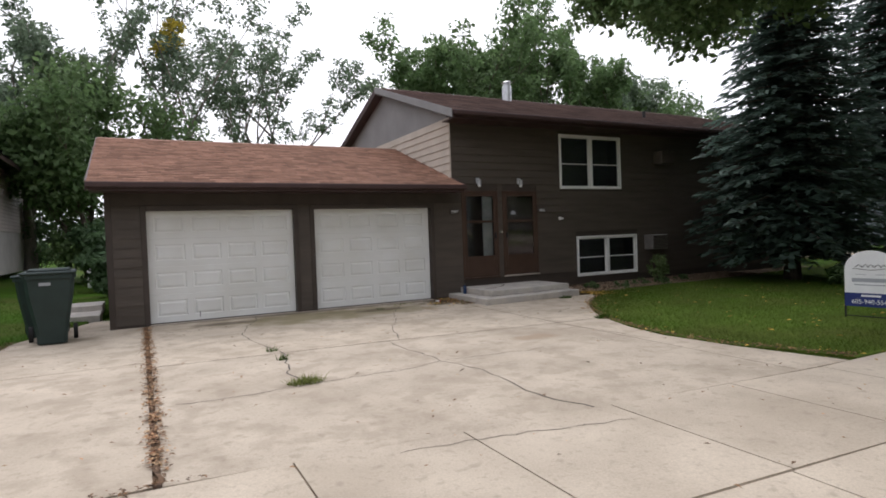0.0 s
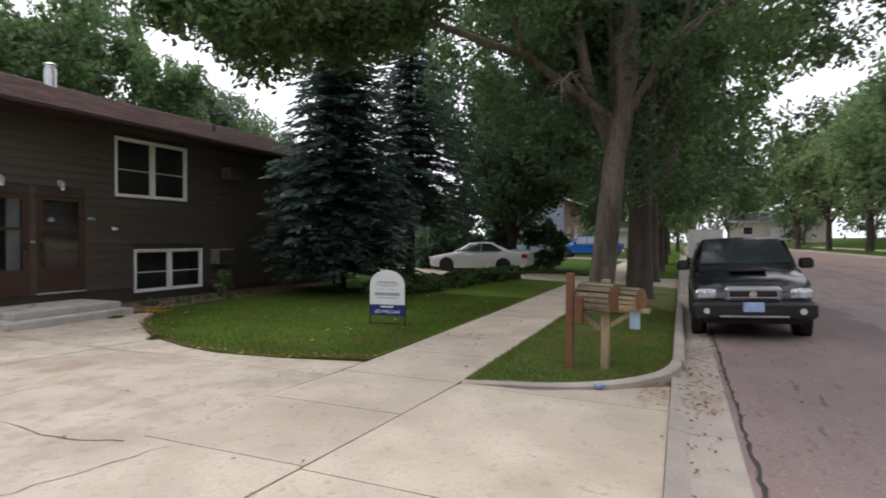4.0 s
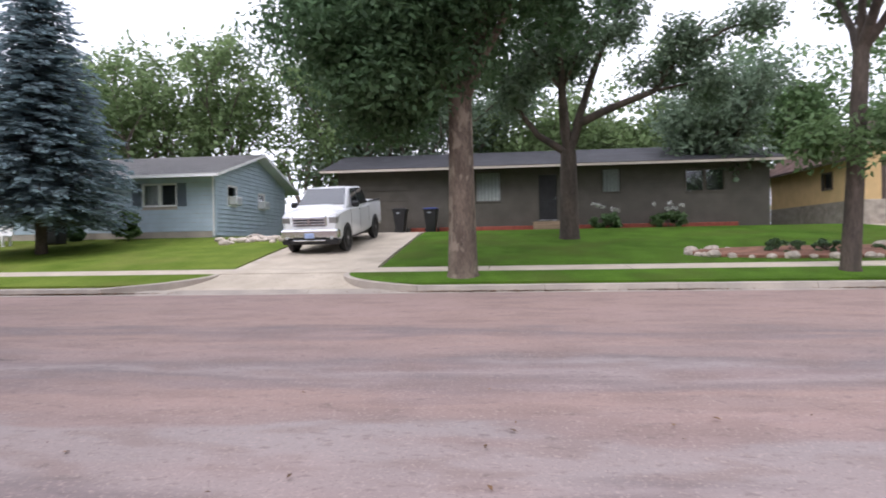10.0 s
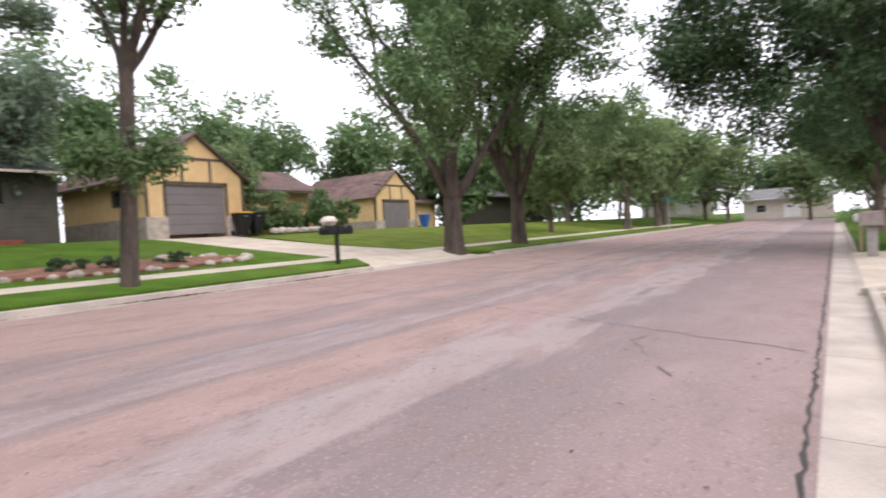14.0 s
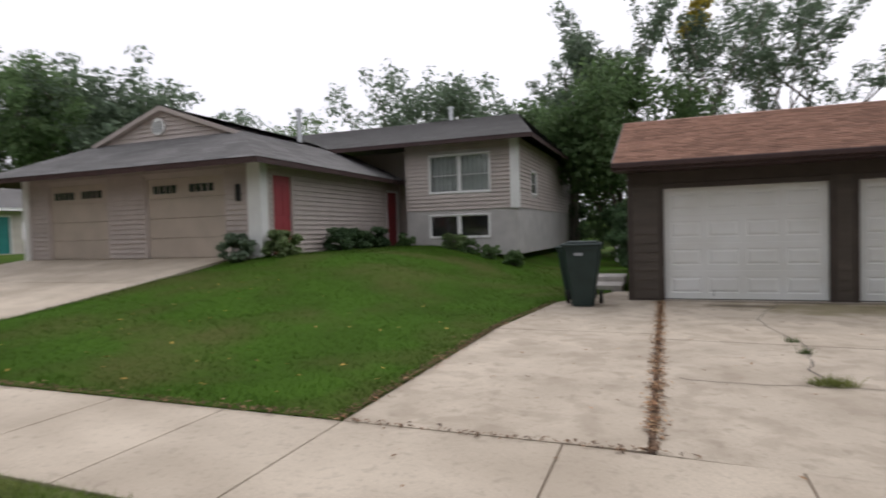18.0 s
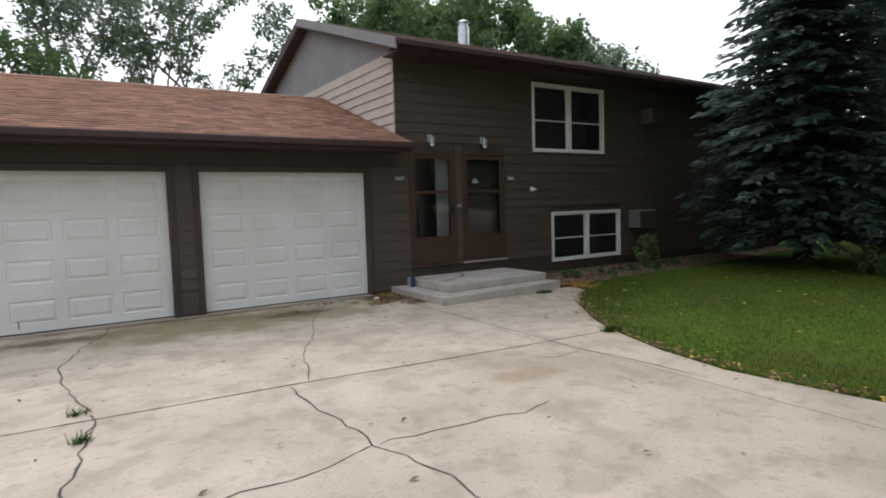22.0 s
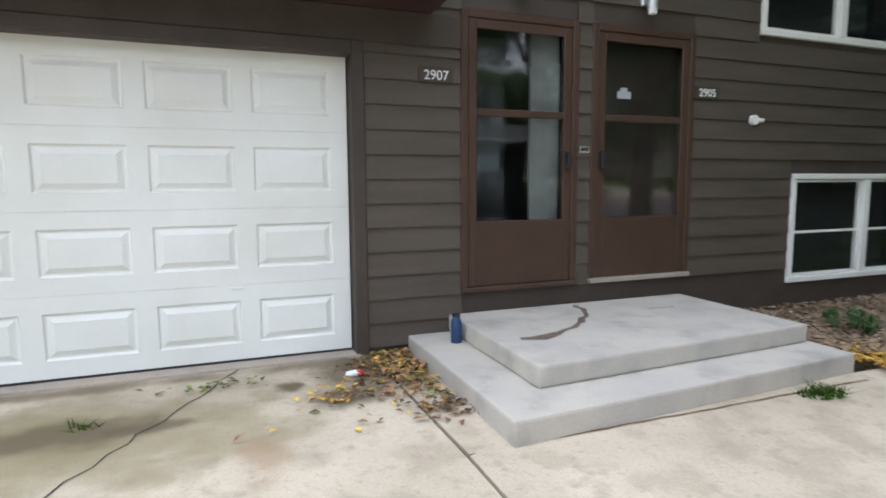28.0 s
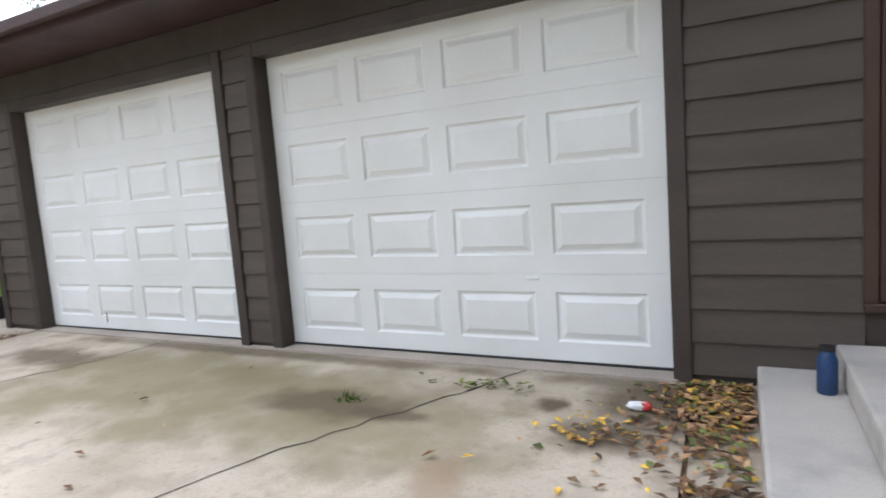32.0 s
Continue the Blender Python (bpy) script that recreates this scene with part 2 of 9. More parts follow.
def stained(m, cx, cy, rx, ry, color, amount, rough_edge=0.7, scale=4.0):
    """A stain with an uneven edge at a place on the ground."""
    n, l = m.node_tree.nodes, m.node_tree.links
    b = n["Principled BSDF"]
    src = b.inputs["Base Color"].links[0].from_socket
    geo, mp, ln, t = n.new("ShaderNodeNewGeometry"), n.new("ShaderNodeMapping"), n.new("ShaderNodeVectorMath"), n.new("ShaderNodeTexNoise")
    mp.inputs["Location"].default_value = (-cx / rx, -cy / ry, 0)
    mp.inputs["Scale"].default_value = (1 / rx, 1 / ry, 0)
    ln.operation = "LENGTH"
    t.inputs["Scale"].default_value, t.inputs["Detail"].default_value = scale, 7
    l.new(geo.outputs["Position"], mp.inputs["Vector"])
    l.new(geo.outputs["Position"], t.inputs["Vector"])
    l.new(mp.outputs["Vector"], ln.inputs[0])
    mad = n.new("ShaderNodeMath")
    mad.operation = "MULTIPLY_ADD"
    mad.inputs[1].default_value = rough_edge * 2
    l.new(t.outputs["Fac"], mad.inputs[0])
    l.new(ln.outputs["Value"], mad.inputs[2])
    r = n.new("ShaderNodeMapRange")
    r.interpolation_type = "SMOOTHSTEP"
    r.inputs["From Min"].default_value, r.inputs["From Max"].default_value = 1.0 + rough_edge * 1.0, 0.35 + rough_edge * 0.9
    r.inputs["To Max"].default_value = amount
    l.new(mad.outputs["Value"], r.inputs["Value"])
    mx = n.new("ShaderNodeMix")
    mx.data_type = "RGBA"
    l.new(r.outputs["Result"], mx.inputs["Factor"])
    l.new(src, mx.inputs["A"])
    mx.inputs["B"].default_value = (*color, 1)
    l.new(mx.outputs["Result"], b.inputs["Base Color"])
    return m


def concrete(name):
    return split_bands(mat(name, (0.52, 0.45, 0.355), 0.85, 0.10, 1.3, 70, 0.35, tint=(0.45, 0.385, 0.30), dist=0.004, obj=0.05), (0.36, 0.30, 0.225), 0.6, 0.7, lo=0.48, hi=0.72)


CONCRETE = split_bands(concrete("concrete"), (0.30, 0.25, 0.19), 0.5, 9.0, lo=0.58, hi=0.72)
DRIVE = split_bands(concrete("drive_concrete"), (0.30, 0.25, 0.185), 0.55, 8.0, lo=0.57, hi=0.72)
split_bands(DRIVE, (0.26, 0.21, 0.15), 0.4, 24.0, lo=0.56, hi=0.74)
split_bands(CONCRETE, (0.28, 0.23, 0.17), 0.35, 24.0, lo=0.56, hi=0.74)
split_bands(DRIVE, (0.34, 0.28, 0.21), 0.5, 3.2, lo=0.5, hi=0.62)
split_bands(DRIVE, (0.62, 0.55, 0.45), 0.3, 55.0, lo=0.6, hi=0.72)
split_bands(DRIVE, (0.20, 0.16, 0.12), 0.45, 70.0, lo=0.62, hi=0.74)
ALGAE, DAMP, TAN = (0.235, 0.20, 0.105), (0.115, 0.086, 0.052), (0.31, 0.21, 0.125)
stained(DRIVE, 2.9, -0.8, 2.3, 1.05, ALGAE, 0.8, 0.9, 1.8)
stained(DRIVE, 4.6, -1.0, 1.1, 0.7, ALGAE, 0.6, 0.9, 3.0)
stained(DRIVE, 4.2, -0.8, 0.65, 0.28, DAMP, 0.8)
stained(DRIVE, 3.4, -0.5, 0.6, 0.3, ALGAE, 0.8)
stained(DRIVE, 5.37, -0.51, 0.14, 0.12, DAMP, 0.95, 0.5, 9)
stained(DRIVE, 5.68, -0.8, 0.30, 0.24, DAMP, 0.85, 0.3, 6)
stained(DRIVE, 5.15, -1.4, 0.16, 0.35, TAN, 0.6)
stained(DRIVE, 1.2, -0.62, 0.85, 0.32, DAMP, 0.8)
stained(DRIVE, 5.6, -0.12, 0.9, 0.16, DAMP, 0.7)
stained(DRIVE, 2.9, -0.12, 3.2, 0.14, DAMP, 0.7, 0.5)
stained(DRIVE, 5.95, -0.4, 0.55, 0.5, DAMP, 0.9, 0.6)
stained(DRIVE, 4.62, -0.86, 0.35, 0.1, DAMP, 0.8, 0.5, 7)
stained(DRIVE, 5.0, -5.2, 0.5, 0.25, TAN, 0.5)
stained(DRIVE, 1.35, -5.9, 0.35, 0.25, DAMP, 0.4)
stained(DRIVE, -1.3, -0.9, 0.6, 0.35, DAMP, 0.6)
CONCRETE_STEP = split_bands(split_bands(mat("step_concrete", (0.50, 0.465, 0.41), 0.8, 0.06, 2.0, 80, 0.2, tint=(0.43, 0.41, 0.385), dist=0.003), (0.34, 0.32, 0.29), 0.5, 2.5, lo=0.52, hi=0.7), (0.25, 0.225, 0.19), 0.4, 4.0, lo=0.55, hi=0.75)
CURB = mat("curb_concrete", (0.39, 0.34, 0.285), 0.9, 0.12, 1.5, 60, 0.3, tint=(0.33, 0.29, 0.25), dist=0.006, obj=0.06)


PINK, LIGHT_GREY, MAUVE, DARK_GREY = (0.31, 0.212, 0.175), (0.28, 0.245, 0.234), (0.235, 0.175, 0.158), (0.145, 0.124, 0.126)
ASPHALT = across(split_bands(mat("pink_asphalt", (0.29, 0.205, 0.187), 0.85, 0.14, 0.8, 130, 0.5, tint=(0.25, 0.178, 0.163), dist=0.006), (0.21, 0.165, 0.157), 0.7, 0.5, (0.22, 1.1, 1), 0.5, 0.64),
                 [(-25.2, PINK), (-21.2, PINK), (-20.6, DARK_GREY), (-19.9, PINK), (-19.3, MAUVE), (-18.9, DARK_GREY), (-18.5, LIGHT_GREY), (-18.1, DARK_GREY), (-17.5, PINK), (-16.9, MAUVE), (-16.65, LIGHT_GREY), (-15.9, LIGHT_GREY), (-15.6, DARK_GREY), (-12.95, MAUVE)], -25.2, -12.95, 0.75, 0.06)
split_bands(ASPHALT, (0.20, 0.14, 0.122), 0.5, 2.2, (0.5, 1.2, 1), 0.5, 0.64)
split_bands(ASPHALT, (0.125, 0.092, 0.086), 0.5, 11.0, (0.7, 1.2, 1), 0.58, 0.72)
split_bands(ASPHALT, (0.42, 0.33, 0.29), 0.5, 34.0, (1, 1, 1), 0.55, 0.7)
split_bands(ASPHALT, (0.13, 0.095, 0.09), 0.5, 48.0, (1, 1, 1), 0.58, 0.72)
ROAD_STAIN = mat("road_stain", (0.155, 0.125, 0.118), 0.9, 0.3, 6, 60, 0.3)
TAR = mat("tar_crack", (0.05, 0.045, 0.04), 0.9, 0.2, 4, 60, 0.3)
DIRT = mat("dry_leaf_dirt", (0.16, 0.10, 0.06), 0.95, 0.35, 5, 40, 0.6, tint=(0.07, 0.045, 0.03))
TURF_DRY = split_bands(mat("dry_turf", (0.12, 0.15, 0.036), 0.9, 0.25, 0.9, 38, 0.9, tint=(0.075, 0.108, 0.02), dist=0.04), (0.20, 0.165, 0.075), 0.6, 0.7, lo=0.5, hi=0.68)
TURF_PALE = split_bands(mat("yellowed_turf", (0.125, 0.165, 0.028), 0.9, 0.25, 0.9, 38, 0.45, tint=(0.095, 0.145, 0.02), dist=0.04, spec=0.05), (0.19, 0.18, 0.055), 0.6, 0.35, lo=0.5, hi=0.72)
SOIL = mat("bare_soil", (0.37, 0.215, 0.128), 0.95, 0.25, 3, 40, 0.7, tint=(0.19, 0.115, 0.07))
MULCH = mat("mulch_bed", (0.24, 0.175, 0.125), 0.95, 0.35, 3, 30, 0.8, tint=(0.14, 0.10, 0.07), dist=0.03)
TURF = split_bands(mat("turf", (0.044, 0.096, 0.010), 0.9, 0.25, 0.9, 38, 0.45, tint=(0.040, 0.084, 0.010), dist=0.04, spec=0.05), (0.105, 0.105, 0.035), 0.7, 0.45, lo=0.48, hi=0.68)
GRASS = leaf_mat("grass_blade", (0.041, 0.092, 0.011), (0.075, 0.118, 0.024), 0.35, 0.05)
BROWN = mat("brown_siding", (0.082, 0.066, 0.053), 0.6, 0.1, 2.5, 70, 0.2, tint=(0.069, 0.056, 0.045), stretch=(0.4, 1, 3), obj=0.06, dist=0.003)
BROWN_TRIM = mat("brown_trim", (0.058, 0.045, 0.037), 0.6, 0.1, 3, 60, 0.15)
FASCIA = mat("fascia_brown", (0.055, 0.03, 0.028), 0.5, 0.1, 3, 60, 0.1)
DOOR_BROWN = mat("storm_door_brown", (0.064, 0.036, 0.025), 0.45, 0.08, 3, 90, 0.05)
GABLE = mat("grey_gable_panel", (0.25, 0.25, 0.25), 0.75, 0.06, 1.5, 50, 0.15)
BEIGE = mat("beige_lap_siding", (0.50, 0.44, 0.37), 0.7, 0.06, 2, 60, 0.1, obj=0.03)
WHITE = mat("white_paint", (0.80, 0.80, 0.78), 0.5, 0.04, 2, 60, 0.05)
DOOR_WHITE = mat("white_steel_door", (0.78, 0.80, 0.79), 0.45, 0.035, 1.2, 150, 0.12, tint=(0.72, 0.73, 0.70), dist=0.001)
SHINGLE = mat("red_brown_shingle", (0.33, 0.185, 0.13), 0.95, 0.12, 5.0, 120, 0.6, tint=(0.27, 0.15, 0.105), island=0.26, dist=0.004)
SHINGLE_DARK = mat("weathered_shingle", (0.155, 0.10, 0.085), 0.95, 0.15, 1.2, 100, 0.5, tint=(0.12, 0.08, 0.07), island=0.2)
SHINGLE_GREY = mat("grey_shingle", (0.21, 0.205, 0.20), 0.95, 0.12, 1.2, 90, 0.5, island=0.15)
GALV = mat("galvanised_flue", (0.60, 0.62, 0.64), 0.35, 0.1, 6, 40, 0.05, metal=0.7)
BARK = mat("grey_bark", (0.155, 0.125, 0.10), 0.95, 0.3, 3, 28, 0.9, tint=(0.085, 0.068, 0.055), stretch=(1, 1, 0.25), dist=0.03)
BARK_PALE = split_bands(mat("flaking_bark", (0.15, 0.115, 0.088), 0.95, 0.3, 3, 28, 0.9, tint=(0.085, 0.062, 0.048), stretch=(1, 1, 0.3), dist=0.05), (0.29, 0.235, 0.18), 0.8, 4.5, (1, 1, 0.45), 0.54, 0.6)
BARK_DARK = mat("dark_bark", (0.085, 0.066, 0.052), 0.95, 0.3, 3, 28, 0.9, tint=(0.05, 0.04, 0.033), stretch=(1, 1, 0.25), dist=0.03)
LEAF = leaf_mat("ash_leaf", (0.112, 0.188, 0.076), (0.152, 0.232, 0.096), 0.3)
LEAF_DARK = leaf_mat("maple_leaf", (0.076, 0.136, 0.066), (0.108, 0.176, 0.082), 0.3)
LEAF_LIGHT = leaf_mat("light_leaf", (0.15, 0.22, 0.09), (0.20, 0.27, 0.115), 0.3)
LEAF_GREY = leaf_mat("poplar_leaf", (0.138, 0.195, 0.128), (0.18, 0.24, 0.155), 0.3)
NEEDLE = leaf_mat("spruce_needle", (0.07, 0.112, 0.09), (0.115, 0.165, 0.138), 0.3)
NEEDLE_BLUE = leaf_mat("blue_spruce_needle", (0.15, 0.21, 0.225), (0.22, 0.28, 0.30), 0.3)
GLASS = glass_mat("window_glass")
HALL = mat("hall_wall", (0.25, 0.25, 0.24), 0.9, 0.08, 6, 60, 0.05)
# Near-black colour that puts the dimness indoors into the surface itself.
UNLIT_TONE = mat("unlit_room_tone", (0.06, 0.06, 0.06), 0.9, 0.1, 2, 20, 0)
CURTAIN = mat("pale_curtain", (0.42, 0.42, 0.40), 0.9, 0.08, 6, 60, 0.1)
VINYL = mat("taupe_vinyl_siding", (0.47, 0.41, 0.375), 0.65, 0.05, 2, 60, 0.08, obj=0.02)
VINYL_TAN = mat("tan_vinyl_siding", (0.60, 0.55, 0.475), 0.65, 0.05, 2, 60, 0.08)
FOUNDATION = mat("grey_foundation", (0.47, 0.45, 0.43), 0.85, 0.08, 2, 60, 0.2)
BLUE_SIDING = mat("pale_blue_siding", (0.42, 0.51, 0.57), 0.6, 0.06, 2, 60, 0.08)
OLIVE_SIDING = mat("olive_grey_siding", (0.088, 0.078, 0.062), 0.65, 0.08, 2, 60, 0.1)
STUCCO = mat("yellow_stucco", (0.66, 0.46, 0.23), 0.9, 0.06, 2, 80, 0.3)
STONE = mat("field_stone", (0.36, 0.31, 0.26), 0.9, 0.2, 4, 40, 0.4, island=0.35, obj=0.2)
TIMBER = mat("dark_timber", (0.10, 0.075, 0.06), 0.7, 0.15, 3, 40, 0.2)
GARAGE_GREY = mat("grey_garage_door", (0.19, 0.17, 0.17), 0.5, 0.05, 2, 60, 0.05)
GARAGE_TAN = mat("tan_garage_door", (0.45, 0.385, 0.32), 0.5, 0.05, 2, 60, 0.05)
RED_DOOR = mat("red_door", (0.33, 0.045, 0.055), 0.4, 0.06, 3, 50, 0.03)
TEAL_DOOR = mat("teal_door", (0.02, 0.22, 0.20), 0.4, 0.06, 3, 50, 0.03)
BIN_GREEN = mat("dark_green_bin", (0.02, 0.038, 0.036), 0.5, 0.1, 4, 80, 0.1)
BLACK = mat("black_plastic", (0.018, 0.018, 0.019), 0.5, 0.15, 4, 60, 0.08)
RUBBER = mat("tyre_rubber", (0.02, 0.02, 0.02), 0.85, 0.15, 5, 60, 0.2)
CHROME = mat("chrome", (0.75, 0.76, 0.78), 0.15, 0.05, 5, 30, 0, metal=1.0)
STEEL = mat("alloy_steel", (0.45, 0.46, 0.48), 0.35, 0.08, 5, 30, 0.03, metal=0.9)
CAR_BLACK = mat("black_car_paint", (0.012, 0.013, 0.016), 0.14, 0.1, 2, 200, 0, spec=0.7)
CAR_WHITE = mat("white_car_paint", (0.80, 0.81, 0.82), 0.2, 0.02, 2, 200, 0, spec=0.6)
CAR_SILVER = mat("silver_car_paint", (0.74, 0.75, 0.76), 0.25, 0.04, 2, 200, 0, metal=0.0, spec=0.6)
CAR_BLUE = mat("blue_car_paint", (0.008, 0.13, 0.52), 0.22, 0.05, 2, 200, 0, spec=0.6)
CAR_RED = mat("red_car_paint", (0.42, 0.03, 0.03), 0.22, 0.05, 2, 200, 0, spec=0.6)
CAR_GLASS = mat("tinted_car_glass", (0.03, 0.036, 0.04), 0.04, 0.05, 2, 60, 0, spec=1.0)
CAR_GLASS.node_tree.nodes["Principled BSDF"].inputs["IOR"].default_value = 1.75
LAMP_CLEAR = mat("headlamp_lens", (0.62, 0.64, 0.66), 0.12, 0.1, 20, 60, 0, spec=0.8)
LAMP_REFLECTOR = mat("headlamp_reflector", (0.60, 0.62, 0.66), 0.2, 0.35, 14, 40, 0.5, metal=0.75, dist=0.02)
LAMP_RED = mat("tail_lamp", (0.42, 0.02, 0.02), 0.2, 0.1, 20, 60, 0)
AMBER = mat("amber_lens", (0.6, 0.2, 0.02), 0.2, 0.1, 20, 60, 0)
CEDAR = mat("red_cedar_post", (0.20, 0.095, 0.05), 0.8, 0.2, 3, 50, 0.4, stretch=(1, 1, 0.2), obj=0.1)
PINE = mat("weathered_pine", (0.33, 0.25, 0.15), 0.85, 0.2, 3, 50, 0.4, stretch=(1, 1, 0.3), tint=(0.15, 0.12, 0.08), obj=0.25)
PLATE = mat("licence_plate", (0.38, 0.48, 0.74), 0.4, 0.1, 10, 60, 0.05)
SIGN_WHITE = mat("sign_white", (0.78, 0.79, 0.80), 0.4, 0.03, 5, 60, 0)
SIGN_BLUE = mat("sign_blue", (0.02, 0.035, 0.16), 0.4, 0.05, 5, 60, 0)
SIGN_GREY = mat("sign_grey_print", (0.35, 0.37, 0.40), 0.5, 0.05, 5, 60, 0)
BLUE_CAN = mat("blue_can", (0.02, 0.05, 0.13), 0.35, 0.15, 8, 60, 0.05)
YELLOW_LEAF = mat("fallen_yellow_leaf", (0.60, 0.40, 0.06), 0.7, 0.2, 20, 90, 0.1, tint=(0.26, 0.12, 0.04), island=0.5)
BROWN_LEAF = mat("fallen_brown_leaf", (0.17, 0.095, 0.045), 0.8, 0.2, 20, 90, 0.1, tint=(0.09, 0.05, 0.03), island=0.5)

GRASS_DRY = leaf_mat("dry_grass_blade", (0.135, 0.20, 0.045), (0.22, 0.235, 0.08), 0.4, 0.05)
SLATE = mat("dark_slate_shingle", (0.10, 0.10, 0.11), 0.6, 0.1, 1, 60, 0.3, island=0.2)

APT_SIDING = mat("brown_tan_siding", (0.30, 0.25, 0.205), 0.7, 0.06, 2, 60, 0.08)
DOOR_DARK = mat("dark_inner_door", (0.028, 0.018, 0.014), 0.6, 0.1, 3, 60, 0.05)
LITTER = mat("dry_tan_litter", (0.27, 0.19, 0.115), 0.95, 0.35, 9, 60, 0.7, tint=(0.13, 0.085, 0.05))

WOOD_CHIP = mat("wood_chip", (0.34, 0.255, 0.175), 0.85, 0.2, 20, 90, 0.1, tint=(0.20, 0.14, 0.095), island=0.45)
TAN_LEAF = mat("fallen_tan_leaf", (0.38, 0.26, 0.14), 0.8, 0.2, 20, 90, 0.1, tint=(0.27, 0.11, 0.05), island=0.5)
GREEN_LEAF = mat("fallen_green_leaf", (0.16, 0.19, 0.05), 0.7, 0.2, 20, 90, 0.1, tint=(0.10, 0.12, 0.03), island=0.5)

STEP_STAIN = mat("step_stain", (0.15, 0.115, 0.09), 0.8, 0.25, 8, 60, 0.1)
# Turf colour darkened to hold the shade under the trees across the street.
TURF_SHADED = split_bands(mat("tree_shade_turf", (0.066, 0.128, 0.014), 0.9, 0.25, 0.9, 38, 0.45, tint=(0.05, 0.10, 0.012), dist=0.04, spec=0.05), (0.10, 0.125, 0.028), 0.6, 0.45, lo=0.48, hi=0.7)
TURF_WARM = split_bands(mat("warm_turf", (0.088, 0.142, 0.022), 0.9, 0.25, 0.9, 38, 0.45, tint=(0.066, 0.116, 0.016), dist=0.04, spec=0.05), (0.13, 0.14, 0.035), 0.6, 0.45, lo=0.48, hi=0.7)
GRASS_WARM = leaf_mat("warm_grass_blade", (0.09, 0.152, 0.025), (0.15, 0.188, 0.05), 0.4, 0.05)

# ---- terrain ----
def ease(v, a, b):
    v = min(1.0, max(0.0, (v - a) / (b - a)))
    return v * v * (3 - 2 * v)


PROFILE = [(-400, 6.0), (-120, 3.5), (-60, 2.5), (-40, 2.05), (-37.5, 1.95), (-31, 1.15), (-28.6, 0.82), (-27.2, 0.74), (-25.8, 0.55), (-25.65, 0.34), (-25.2, 0.35), (-12.95, -0.15), (-12.5, -0.17), (-12.0, -0.126), (0, -0.03), (14, 0.05), (60, 0.6), (400, 6.0)]


def level(y):
    for (y0, z0), (y1, z1) in zip(PROFILE, PROFILE[1:]):
        if y <= y1:
            return z0 + (z1 - z0) * (y - y0) / (y1 - y0)
    return PROFILE[-1][1]


def terrain(x, y):
    """Height of the ground: the near plots, the street that falls towards them, and the rise of the plots across."""
    z = level(y)
    if y > -12:
        z += 0.92 * ease(-x, 2.6, 8.0) * min(1.0, max(0.0, (y + 7.9) / 8.4)) ** 1.6
        z += 0.12 * ease(x, 17.0, 24.0) * ease(y, -8.4, -3.5)
    return z


def strip(name, pts, z0, z1, material, parent=None, label="", kind="structure", category=""):
    ob = part(name, prism(bmesh.new(), pts, z0, z1), material, parent)
    if parent is None:
        tagged(ob, label, category, "", kind)
    return ob


# the ground sheet, grass to the horizon, set low under the road and the slabs
xs = sorted(set([-400, -200, -120, -80, -60] + list(np.arange(-50, 60.1, 2.0)) + [-2.6, -5, 80, 120, 200, 400]))
ys = sorted(set([y for y, _ in PROFILE] + [-200, -80, -50, -45, -34, -29.5, -20, -16, -8.4, -6, -4, -2, 0.5, 4, 8, 20, 30, 100, 200]))
gv, gf = [], []
for y in ys:
    for x in xs:
        drop = 0.05 if -12.0 < y < -9.0 or -27.3 < y < -25.6 else 0.09
        if -26 < y < -12.4:
            drop = 0.2
        gv.append((x, y, terrain(x, y) - drop))
nx = len(xs)
for j in range(len(ys) - 1):
    for i in range(nx - 1):
        gf.append((j * nx + i, j * nx + i + 1, (j + 1) * nx + i + 1, (j + 1) * nx + i))
ground = part("ground", mesh_arrays("ground", np.array(gv, float), np.array(gf)), TURF)
tagged(ground, "grassy ground that reaches the horizon", "ground", "", "structure")

# the road, laid as long runs between the two gutters
bm = bmesh.new()
road_y = [-12.95, -14, -16, -18, -20, -22, -24, -25.2]
road_x = list(np.arange(-120, 141, 10))
vs = [[bm.verts.new((x, y, level(y) + 0.03 * math.sin(math.pi * (y + 12.95) / -12.25))) for x in road_x] for y in road_y]
for a, b in zip(vs, vs[1:]):
    for i in range(len(road_x) - 1):
        bm.faces.new((a[i], b[i], b[i + 1], a[i + 1]))
bmesh.ops.recalc_face_normals(bm, faces=bm.faces)
road = part("road", bm, ASPHALT)
tagged(road, "worn pinkish asphalt street with grey patches and cracks", "road", "", "structure")


def road_z(y):
    return level(y) + 0.03 * math.sin(math.pi * (y + 12.95) / -12.25)


